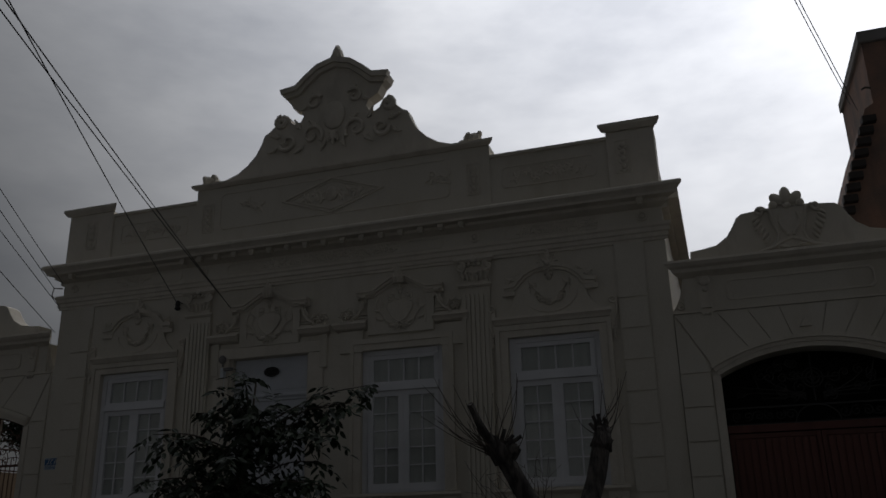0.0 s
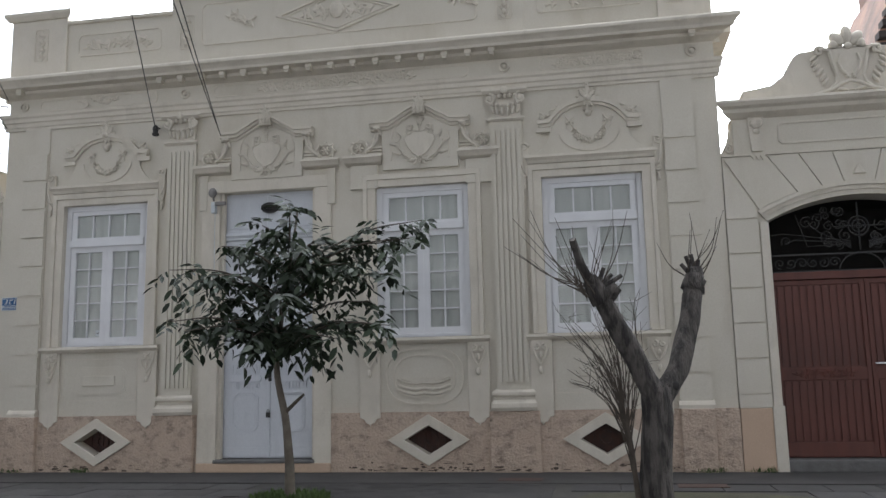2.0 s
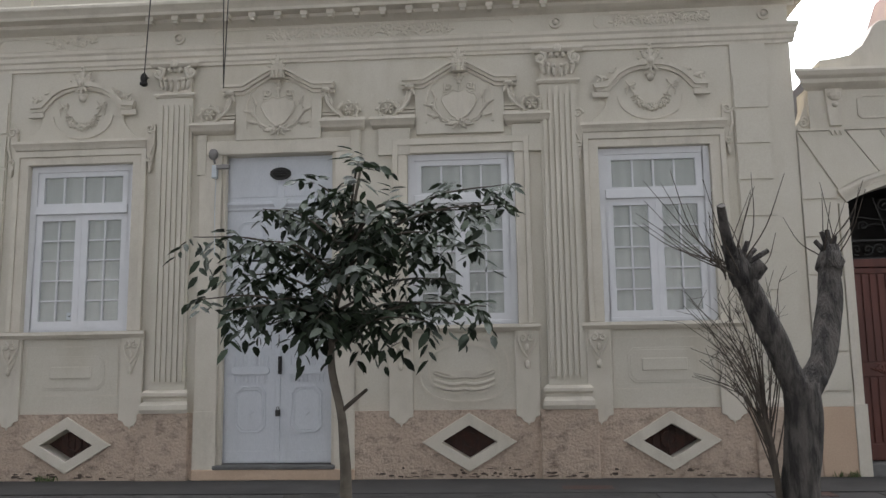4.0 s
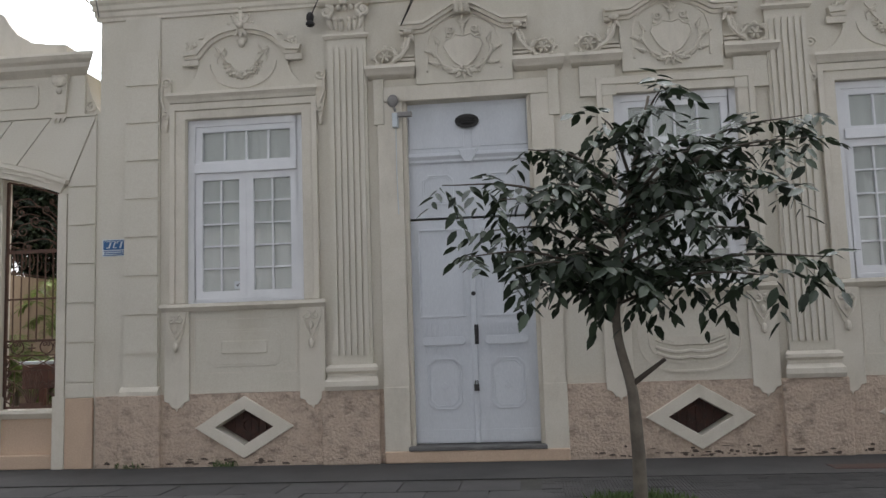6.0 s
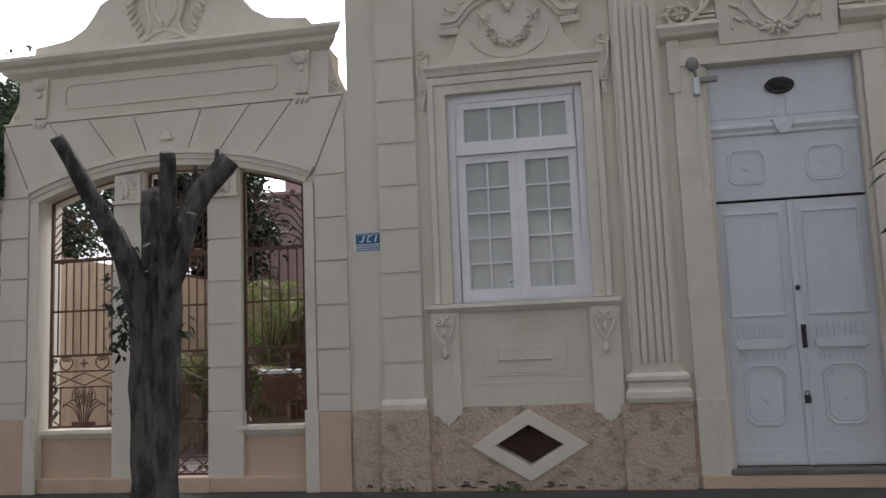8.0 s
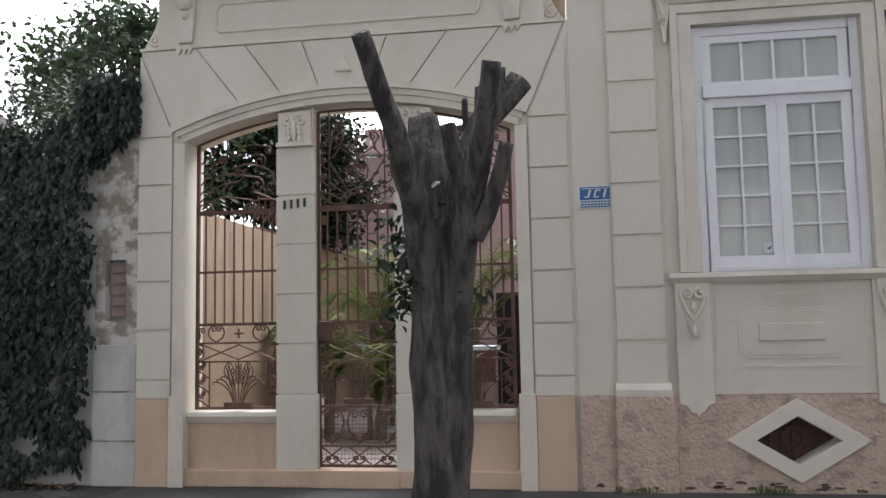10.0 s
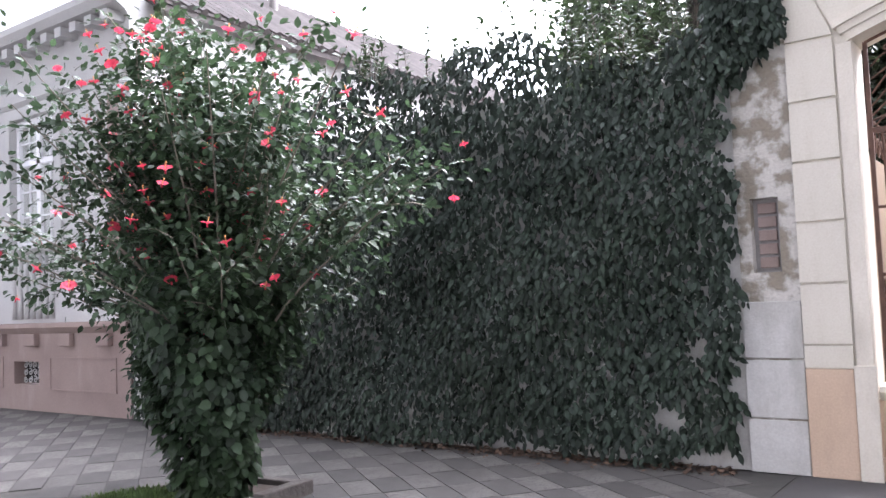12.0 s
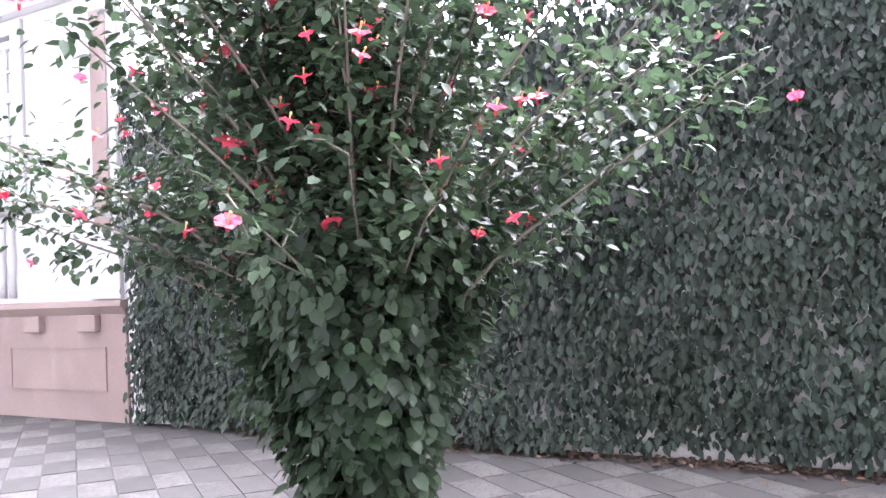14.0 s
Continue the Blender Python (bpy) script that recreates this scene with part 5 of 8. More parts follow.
for sgn in (-1, 1):
    kx = CX + sgn * 2.68
    s = Shape()
    s.tube(spiral(kx, 8.08, 0.11, 1.3, math.pi / 2, Y + 0.08, 14, -sgn), 0.05, 0.05, 7).ell((kx + sgn * 0.08, Y + 0.08, 8.08), (0.13, 0.12, 0.11)).ell((kx - sgn * 0.14, Y + 0.08, 8.02), (0.1, 0.1, 0.06)).ell((kx + sgn * 0.17, Y + 0.08, 8.16), (0.05, 0.07, 0.06))
    part("corner_ornament", s, CREAM_TRIM, house)
    s = Shape().tube(spiral(CX + sgn * 1.12, 9.05, 0.13, 1.4, math.pi / 2, Y - 0.02, 16, sgn), 0.045, 0.06, 7)
    part("crest_scroll", s, CREAM_TRIM, house)

part("wall_joint", Shape().box(-12.719, -12.681, Y + 0.004, Y + 0.42, 0.0, 4.52), CREAM, left_gate)

# ---- garden gateway: piers, low walls, grilles ----
PIERS = [(-15.65, -15.27), (-14.43, -14.04)]
GR = left_gate
SPR, APX, OW, GCX = 3.50, 3.82, 1.70, -14.925
RAD = (OW * OW + (APX - SPR) ** 2) / (2 * (APX - SPR))


def arch_z(x, cx=GCX, r=RAD, apex=APX):
    return apex - r + math.sqrt(r * r - (x - cx) ** 2)


for a, b in PIERS:
    za, zb = arch_z(a), arch_z(b)
    pier = part("pier", Shape().prism([(a, 0.0), (a, za), (b, zb), (b, 0.0)], Y + 0.05, Y + 0.27), CREAM, GR, bevel=0.01)
    me = Shape().box(a - 0.012, b + 0.012, Y + 0.035, Y + 0.06, 0.01, 0.49).mesh("block")
    me.materials.append(CREAM)
    for z in (0.90, 1.40, 1.90, 2.40):
        o = new("block", me)
        o.location, o.parent = (0, 0, z), pier
    part("block", Shape().box(a - 0.012, b + 0.012, Y + 0.035, Y + 0.06, 2.91, 3.39), CREAM, pier)
    part("pier_foot", Shape().box(a - 0.02, b + 0.02, Y + 0.03, Y + 0.28, 0.16, 0.9), CREAM, pier, bevel=0.012)
    m = (a + b) / 2
    cap = Shape().box(a + 0.02, b - 0.02, Y + 0.0, Y + 0.06, 3.42, min(za, zb) - 0.01).box(a - 0.0, b + 0.0, Y - 0.02, Y + 0.06, 3.40, 3.44)
    for sgn in (-1, 1):
        cap.tube(spiral(m + sgn * 0.075, 3.66, 0.06, 1.2, 1.57, Y - 0.01, 12, -sgn), 0.018, 0.02, 6)
        for k in range(3):
            cap.ell((m + sgn * 0.06, Y - 0.01, 3.58 - 0.055 * k), (0.03, 0.03, 0.045), 6, 4, sgn * 0.5)
    cap.ell((m, Y - 0.02, 3.56), (0.035, 0.035, 0.11), 7, 5)
    part("capital", cap, CREAM_TRIM, pier)
part("base_course", Shape().box(GCX - OW, -15.28, Y + 0.0, Y + 0.40, 0.0, 0.17), PEACH_SMOOTH, GR, bevel=0.012)
part("base_course", Shape().box(-14.42, GCX + OW, Y + 0.0, Y + 0.40, 0.0, 0.17), PEACH_SMOOTH, GR, bevel=0.012)
part("base_course", Shape().box(-15.28, -14.42, Y + 0.0, Y + 0.40, 0.0, 0.165), PEACH_SMOOTH, GR)
BAYS = [(GCX - OW + 0.05, -15.65), (-14.04, GCX + OW - 0.05)]
for a, b in BAYS:
    part("low_wall", Shape().box(a - 0.05, b, Y + 0.10, Y + 0.36, 0.17, 0.62), PEACH_SMOOTH, GR)
    part("ledge", Shape().mould(a - 0.03, b - 0.01, [(-0.3, 0.74), (0.03, 0.73), (0.04, 0.69), (0.01, 0.65), (-0.02, 0.62), (-0.3, 0.62)], Y + 0.06), CREAM_TRIM, GR)


def smooth_line(pts, n=6):
    """A smooth line through control points (x, z)."""
    q = [(2 * pts[0][0] - pts[1][0], 2 * pts[0][1] - pts[1][1])] + list(pts) + [(2 * pts[-1][0] - pts[-2][0], 2 * pts[-1][1] - pts[-2][1])]
    out = []
    for i in range(1, len(q) - 2):
        for k in range(n):
            u = k / n
            out.append(tuple(0.5 * (2 * q[i][d] + (q[i + 1][d] - q[i - 1][d]) * u + (2 * q[i - 1][d] - 5 * q[i][d] + 4 * q[i + 1][d] - q[i + 2][d]) * u * u
                                    + (3 * q[i][d] - q[i - 1][d] - 3 * q[i + 1][d] + q[i + 2][d]) * u ** 3) for d in (0, 1)))
    return out + [tuple(pts[-1])]


def curl(pts, rad, turn, turns=1.35, n=20):
    """A stem through pts whose end rolls up into a spiral; turn 1 rolls to the left of its run, -1 to the right."""
    line = smooth_line(pts)
    (x0, z0), (x1, z1) = line[-2], line[-1]
    d = math.atan2(z1 - z0, x1 - x0)
    side = d + turn * math.pi / 2
    cx, cz = x1 + rad * math.cos(side), z1 + rad * math.sin(side)
    for k in range(1, n + 1):
        u = k / n
        ang = side + math.pi + turn * 2 * math.pi * turns * u
        r = rad * (1 - 0.86 * u)
        line.append((cx + r * math.cos(ang), cz + r * math.sin(ang)))
    return line


def wrought_grille(name, a, b, z0, label, gate=False, handed=1):
    """Wrought iron: bars in the middle, scrollwork with a corn sheaf below, vines or a rising sun above."""
    g = thing(name, label, "grille")
    yg = Y + 0.16
    w, c = b - a, (a + b) / 2
    lo, mid, hi = 1.61, 2.15, 2.77
    r = 0.0085

    def bar(part_name, line, r0=r, r1=None):
        part(part_name, Shape().tube([(x, yg, z) for x, z in line], r0, r1 or r0, 5), IRON_RUST, g)

    def rail(z, t, x0=a, x1=b):
        part("rail", Shape().box(x0, x1, yg - 0.013, yg + 0.013, z - t, z + t), IRON_RUST, g)

    for x in (a + 0.018, b - 0.018):
        part("stile", Shape().box(x - 0.017, x + 0.017, yg - 0.017, yg + 0.017, z0, arch_z(x) - 0.03), IRON_RUST, g)
    for z, t in ((z0 + 0.015, 0.015), (lo, 0.014), (mid, 0.011), (hi, 0.03 if gate else 0.022)):
        rail(z, t)
    n = max(4, round(w / 0.105))
    me = Shape().tube([(0, yg, lo), (0, yg, hi)], 0.0095, 0.0095, 6).mesh("bar")
    me.materials.append(IRON_RUST)
    for k in range(1, n):
        o = new("bar", me)
        o.location, o.parent = (a + w * k / n, 0, 0), g
    # band of hearts and a small cross under the bars
    zb = lo - 0.19
    rail(zb, 0.009)
    for hx in (c - w * 0.26, c + w * 0.26):
        for sg in (-1, 1):
            bar("heart_scroll", curl([(hx, zb + 0.01), (hx + sg * 0.07, zb + 0.06), (hx + sg * 0.085, zb + 0.12), (hx + sg * 0.06, zb + 0.165)], 0.036, sg))
    bar("cross", [(c - 0.05, zb + 0.095), (c + 0.05, zb + 0.095)], 0.01)
    bar("cross", [(c, zb + 0.045), (c, zb + 0.145)], 0.01)
    for sg in (-1, 1):
        bar("scroll", curl([(c + sg * w * 0.47, zb + 0.02), (c + sg * w * 0.45, zb + 0.07), (c + sg * w * 0.46, zb + 0.12)], 0.034, sg))
    # crossed diagonals with scrolls at the sides
    zx = zb - 0.19
    rail(zx, 0.008)
    bar("diagonal", [(a + 0.03, zx), (c, zb - 0.02), (b - 0.03, zx)])
    bar("diagonal", [(a + 0.03, zb), (c, zx + 0.02), (b - 0.03, zb)])
    for sg in (-1, 1):
        bar("scroll", curl([(c + sg * w * 0.47, zx + 0.01), (c + sg * (w * 0.47 - 0.05), zx + 0.05), (c + sg * (w * 0.47 - 0.055), zx + 0.09)], 0.036, -sg))
        bar("scroll", curl([(c + sg * w * 0.47, zb - 0.01), (c + sg * (w * 0.47 - 0.05), zb - 0.04), (c + sg * (w * 0.47 - 0.05), zb - 0.07)], 0.032, sg))
    # foot of the gate: lyres over crossed bars
    zs = z0 + 0.05
    if gate:
        zl, zt = z0 + 0.21, z0 + 0.60
        rail(zl, 0.009)
        rail(zt, 0.009)
        for k in range(3):
            x0, x1 = a + w * k / 3, a + w * (k + 1) / 3
            bar("diagonal", [(x0 + 0.02, z0 + 0.03), (x1 - 0.02, zl)])
            bar("diagonal", [(x1 - 0.02, z0 + 0.03), (x0 + 0.02, zl)])
            for sg in (-1, 1):
                bar("scroll", curl([((x0 + x1) / 2, z0 + 0.03), ((x0 + x1) / 2 + sg * 0.05, z0 + 0.06)], 0.03, sg))
                hx = (x0 + x1) / 2
                bar("lyre", curl([(hx, zl + 0.02), (hx + sg * 0.075, zl + 0.11), (hx + sg * 0.12, zl + 0.22), (hx + sg * 0.10, zl + 0.32)], 0.05, sg))
                bar("lyre", curl([(hx + sg * 0.13, zl + 0.16), (hx + sg * 0.09, zl + 0.08)], 0.035, -sg))
        wires = Shape()
        for k in range(1, 22):
            x = a + w * k / 22
            wires.tube([(x, yg + 0.02, z0 + 0.03), (x, yg + 0.02, zt)], 0.0022, 0.0022, 4)
        for k in range(14):
            wires.tube([(a, yg + 0.02, z0 + 0.04 + 0.042 * k), (b, yg + 0.02, z0 + 0.04 + 0.042 * k)], 0.0022, 0.0022, 4)
        tagged(part("wire_mesh", wires, IRON_RUST, g), kind="stuff")
        part("lock_box", Shape().box(a + 0.01, a + 0.16, yg - 0.035, yg + 0.03, 1.42, 1.62), IRON_RUST, g, "rusty steel lock box", bevel=0.006)
        part("tag", Shape().box(a + 0.05, a + 0.10, yg - 0.03, yg - 0.02, 2.6, 2.69), IRON_RUST, g)
        zs = zt + 0.05
    # sheaf of corn over its tie
    part("corn_tie", Shape().box(c - 0.15, c + 0.15, yg - 0.016, yg + 0.016, zs - 0.02, zs + 0.022), IRON_RUST, g)
    H = zx - zs
    for k, (dx, top) in enumerate(((0.0, 0.97), (-0.10, 0.88), (0.10, 0.88))):
        bar("corn_stem", smooth_line([(c + dx * 0.2, zs), (c + dx * 0.4, zs + H * 0.4), (c + dx, zs + H * top)]), 0.008, 0.006)
        ear = Shape()
        for j in range(5):
            for sg in (-1, 1):
                ear.ell((c + dx * (0.62 + 0.08 * j) + sg * 0.020, yg - 0.004, zs + H * (top - 0.42 + 0.085 * j)), (0.009, 0.008, 0.034), 6, 4, -sg * 0.5)
        ear.ell((c + dx, yg, zs + H * top), (0.010, 0.009, 0.03), 6, 4)
        tagged(part("corn_ear", ear, IRON_RUST, g), kind="stuff")
        if dx:
            sg = 1 if dx > 0 else -1
            bar("ear_hoop", smooth_line([(c + dx * 0.5, zs + H * 0.45), (c + dx * 1.0 - 0.055, zs + H * 0.75), (c + dx, zs + H * 0.98), (c + dx + 0.055, zs + H * 0.75), (c + dx * 0.9, zs + H * 0.45)]), 0.006)
    for sg in (-1, 1):
        for q, h in ((0.11, 0.62), (0.155, 0.56), (0.20, 0.5)):
            bar("corn_leaf", curl([(c + sg * 0.04, zs), (c + sg * q * 0.55, zs + H * 0.34), (c + sg * q, zs + H * h), (c + sg * (q + 0.06), zs + H * (h + 0.03))], 0.022, -sg, 0.5, 8), 0.007)
        x = c + sg * (w / 2 - 0.15)
        bar("side_bar", [(x, z0 if not gate else z0 + 0.6), (x, zx)])
        k, z = 0, (z0 if not gate else z0 + 0.6) + 0.03
        while z < zx - 0.12:
            e = c + sg * (w / 2 - 0.04)
            bar("scroll", curl([(x - sg * 0.0 + sg * 0.01, z), (x + sg * 0.05, z + 0.03), (e, z + 0.07)], 0.034, sg))
            bar("scroll", curl([(e, z + 0.10), (x + sg * 0.06, z + 0.115)], 0.026, -sg))
            k, z = k + 1, z + 0.145
    # upper field
    if gate:
        for q in (0.13, 0.17):
            bar("half_ring", [(c + q * math.cos(t), hi + 0.02 + q * math.sin(t)) for t in (math.pi * k / 16 for k in range(17))])
        for k in range(7):
            t = math.pi * (k + 0.5) / 7
            part("stud", Shape().ell((c + 0.15 * math.cos(t), yg, hi + 0.02 + 0.15 * math.sin(t)), (0.012, 0.012, 0.012), 7, 5), IRON_RUST, g)
        for sg in (-1, 1):
            edge = c + sg * (w / 2 - 0.13)
            bar("side_bar", [(edge, hi), (edge, arch_z(edge) - 0.04)])
            for t in (0.12, 0.42, 0.72, 1.02):
                e = (w / 2 - 0.13) / max(math.cos(t), 0.3)
                bar("ray", [(c + sg * 0.17 * math.cos(t), hi + 0.02 + 0.17 * math.sin(t)), (c + sg * min(e * math.cos(t), w / 2 - 0.13), hi + 0.02 + min(e * math.sin(t), 0.62))])
            for k in range(5):
                z = hi + 0.07 + 0.165 * k
                if z + 0.14 < arch_z(edge + sg * 0.06):
                    bar("scroll", curl([(edge + sg * 0.01, z), (edge + sg * 0.06, z + 0.03), (edge + sg * 0.09, z + 0.075)], 0.034, sg))
            bar("lyre", curl([(c, hi + 0.20), (c + sg * 0.10, hi + 0.30), (c + sg * 0.115, hi + 0.40)], 0.05, sg))
            bar("lyre", curl([(c, hi + 0.27), (c + sg * 0.03, hi + 0.36), (c + sg * 0.05, hi + 0.42)], 0.024, -sg))
            bar("vine", curl([(c + sg * 0.06, hi + 0.55), (c + sg * 0.17, hi + 0.62), (c + sg * 0.22, hi + 0.70)], 0.055, sg))
            bar("vine", curl([(c + sg * 0.26, hi + 0.52), (c + sg * 0.20, hi + 0.60), (c + sg * 0.13, hi + 0.80)], 0.045, -sg))
            bar("vine", curl([(c + sg * 0.28, hi + 0.60), (c + sg * 0.26, hi + 0.75), (c + sg * 0.20, hi + 0.88)], 0.04, sg))
        bar("flower", [(c, hi + 0.28), (c, hi + 0.52)])
        for q in (0.035, 0.085):
            bar("ring", [(c + q * math.cos(t), hi + 0.64 + q * math.sin(t)) for t in (2 * math.pi * k / 16 for k in range(17))])
        bar("cross", [(c - 0.11, hi + 0.64), (c + 0.11, hi + 0.64)])
        bar("cross", [(c, hi + 0.52), (c, hi + 0.78)])
    else:
        def at(u, v):
            x = a + w * u if handed > 0 else b - w * u
            return (x, min(hi + v, arch_z(x) - 0.03))
        for pts, rad, t in (([(0.04, 0.08), (0.30, 0.16), (0.62, 0.13)], 0.075, -1), ([(0.04, 0.12), (0.25, 0.28), (0.50, 0.33)], 0.07, 1), ([(0.04, 0.20), (0.30, 0.40), (0.72, 0.36)], 0.085, -1),
                            ([(0.05, 0.30), (0.18, 0.44), (0.32, 0.50)], 0.055, 1), ([(0.05, 0.42), (0.35, 0.58), (0.74, 0.60)], 0.075, -1), ([(0.40, 0.46), (0.62, 0.50), (0.86, 0.42), (0.92, 0.28)], 0.055, -1),
                            ([(0.06, 0.04), (0.14, 0.10), (0.20, 0.03)], 0.045, -1), ([(0.55, 0.02), (0.70, 0.12), (0.90, 0.12)], 0.055, -1), ([(0.42, 0.58), (0.60, 0.70), (0.84, 0.68)], 0.045, -1), ([(0.05, 0.52), (0.14, 0.60), (0.20, 0.62)], 0.035, 1)):
            bar("vine", curl([at(*p) for p in pts], rad, t * handed))
        for u, v, lean in ((0.56, 0.42, 0.6), (0.34, 0.27, 0.9), (0.80, 0.22, -0.5)):
            x, z = at(u, v)
            part("bud", Shape().ell((x, yg, z), (0.012, 0.01, 0.04), 7, 5, -lean * handed), IRON_RUST, g)
    crown = [(a + 0.018 + (w - 0.036) * k / 10) for k in range(11)]
    bar("top_rail", [(x, arch_z(x) - 0.03) for x in crown], 0.014)
    return g


wrought_grille("window_grille", BAYS[0][0], BAYS[0][1], 0.745, "rusty wrought iron grille with bars, scrolls and corn sheaf", handed=1)
wrought_grille("window_grille", BAYS[1][0], BAYS[1][1], 0.745, "rusty wrought iron grille with bars, scrolls and corn sheaf", handed=-1)
wrought_grille("garden_gate", -15.27, -14.43, 0.175, "closed rusty wrought iron garden gate with scrolls and rays", gate=True)

# house number as plain bars
num = thing("number_plate", "dark metal house number on the cream gate pier", "house number")
for k in range(4):
    part("digit", Shape().box(-15.585 + 0.07 * k, -15.56 + 0.07 * k, Y + 0.022, Y + 0.034, 2.76 + 0.006 * k, 2.85 + 0.006 * k), IRON_BLACK, num)

# ---- carriage gate ----
cg = thing("carriage_gate", "closed red-brown painted carriage gate with ribbed leaves", "gate")
gx0, gx1, gc = 0.975 - 1.27, 0.975 + 1.27, 0.975
part("step", Shape().box(gx0 - 0.02, gx1 + 0.02, Y - 0.05, Y + 0.45, 0.0, 0.16), STONE, right_gate, bevel=0.015)
for a, b in ((gx0 + 0.01, gc - 0.004), (gc + 0.004, gx1 - 0.01)):
    lf = part("gate_leaf", Shape().box(a, b, Y + 0.24, Y + 0.28, 0.17, 2.66), GATE_RED, cg)
    me = Shape().box(-0.036, 0.036, Y + 0.222, Y + 0.24, 0.40, 1.22).box(-0.036, 0.036, Y + 0.222, Y + 0.24, 1.44, 2.58).mesh("rib")
    me.materials.append(GATE_RED)
    n = 11
    for k in range(n):
        o = new("rib", me)
        o.location, o.parent = (a + 0.07 + (b - a - 0.14) * (k + 0.5) / n, 0, 0), lf
    part("rail", Shape().box(a, b, Y + 0.212, Y + 0.238, 1.24, 1.42), GATE_RED, lf, bevel=0.006)
    part("rail_relief", leaf_scroll(Shape(), (a + b) / 2, 1.33, 0.8, 0.12, Y + 0.212, 9, True, 0.01), GATE_RED, lf)
    part("rail", Shape().box(a, b, Y + 0.212, Y + 0.238, 0.18, 0.38), GATE_RED, lf, bevel=0.006)
    part("rail", Shape().box(a, b, Y + 0.212, Y + 0.238, 2.59, 2.66), GATE_RED, lf, bevel=0.006)
    for x in (a + 0.03, b - 0.03):
        part("stile", Shape().box(x - 0.03, x + 0.03, Y + 0.208, Y + 0.238, 0.18, 2.66), GATE_RED, lf, bevel=0.006)
part("handle", Shape().tube([(gc + 0.06, Y + 0.21, 1.46), (gc + 0.06, Y + 0.16, 1.46), (gc + 0.22, Y + 0.16, 1.46)], 0.012), WHITE, cg, "pale metal lever handle")
part("transom", Shape().box(gx0, gx1, Y + 0.18, Y + 0.30, 2.67, 2.78), GATE_RED, cg, bevel=0.008)
fan = thing("fanlight_grille", "black wrought iron scrollwork over the carriage gate", "grille")
RR = (1.27 ** 2 + 0.32 ** 2) / (2 * 0.32)
yf = Y + 0.22


def rarch(x):
    return arch_z(x, gc, RR, 3.84)


part("rail", Shape().box(gx0, gx1, yf - 0.012, yf + 0.012, 2.78, 2.80).box(gx0, gx1, yf - 0.012, yf + 0.012, 3.02, 3.045), IRON_BLACK, fan)
part("half_ring", Shape().tube([(gc + 0.30 * math.cos(q), yf, 2.79 + 0.24 * math.sin(q)) for q in (math.pi * k / 18 for k in range(19))], 0.013, 0.013, 6), IRON_BLACK, fan)
for rr, zz in ((0.14, 3.42), (0.09, 3.42), (0.035, 3.42)):
    part("ring", Shape().tube([(gc + rr * math.cos(q), yf, zz + rr * math.sin(q)) for q in (2 * math.pi * k / 20 for k in range(21))], 0.012, 0.012, 6), IRON_BLACK, fan)
for k in range(4):
    q = math.pi / 2 * k
    part("spoke", Shape().tube([(gc, yf, 3.42), (gc + (0.34 if k % 2 == 0 else 0.3) * math.cos(q), yf, 3.42 + 0.34 * math.sin(q))], 0.011, 0.011, 6), IRON_BLACK, fan)
rnd = random.Random(4)
for sgn in (-1, 1):
    for k in range(6):
        part("scroll", Shape().tube(spiral(gc + sgn * (0.36 + 0.15 * k), 2.91, 0.08, 1.4, k, yf, 16, sgn * (-1) ** k), 0.01, 0.01, 5), IRON_BLACK, fan)
    for k in range(16):
        x, z, r0 = gc + sgn * rnd.uniform(0.18, 1.2), rnd.uniform(3.12, 3.7), rnd.uniform(0.06, 0.11)
        if z + r0 < rarch(x) - 0.02:
            part("scroll", Shape().tube(spiral(x, z, r0, 1.4, rnd.uniform(0, 6), yf, 16, rnd.choice((-1, 1))), 0.009, 0.009, 5), IRON_BLACK, fan)
    for k in range(6):
        x = gc + sgn * (0.2 + 0.17 * k)
        part("branch", Shape().tube([(gc + sgn * 0.12, yf, 3.1 + 0.02 * k), (x, yf, 3.15 + 0.1 * (k % 3)), (x + sgn * 0.14, yf, min(3.2 + 0.14 * (k % 4), rarch(x) - 0.04))], 0.009, 0.007, 5), IRON_BLACK, fan)


# ---- neighbours and what lies behind ----
LEAF_IVY = material("ivy_leaf", (0.027, 0.040, 0.026), (0.018, 0.028, 0.020), 0.55, 1.2, fine=60, bump=0.1, island=0.42, spec=0.25)
LEAF_TREE = material("dark_tree_leaf", (0.024, 0.034, 0.017), (0.017, 0.026, 0.015), 0.5, 5.0, fine=60, bump=0.1, island=0.5, spec=0.25)
LEAF_HIB = material("hibiscus_leaf", (0.040, 0.066, 0.030), (0.027, 0.047, 0.026), 0.45, 1.5, fine=60, bump=0.1, island=0.45, spec=0.3)
LEAF_FAR = material("far_foliage", (0.036, 0.056, 0.022), (0.024, 0.040, 0.02), 0.45, 2.0, fine=40, bump=0.1, island=0.5)
LEAF_PALM = material("palm_frond", (0.16, 0.19, 0.05), (0.10, 0.14, 0.035), 0.45, 4.0, fine=40, bump=0.1, island=0.4)
GRASS = material("grass_blade", (0.095, 0.145, 0.045), (0.065, 0.105, 0.035), 0.6, 5.0, fine=40, bump=0.0, island=0.4)
LITTER = material("dry_leaf", (0.12, 0.075, 0.05), (0.07, 0.045, 0.03), 0.85, 5.0, fine=40, bump=0.2, island=0.5)
BARK = material("grey_bark", (0.100, 0.089, 0.079), (0.034, 0.030, 0.028), 0.95, 13.0, stretch=(1, 1, 0.26), fine=70, bump=1.0, coarse_bump=2.0, spread=0.17, stain=(0.15, 0.14, 0.125), stain_amount=0.55, stain_scale=3.5, stain_stretch=(1, 1, 0.5))
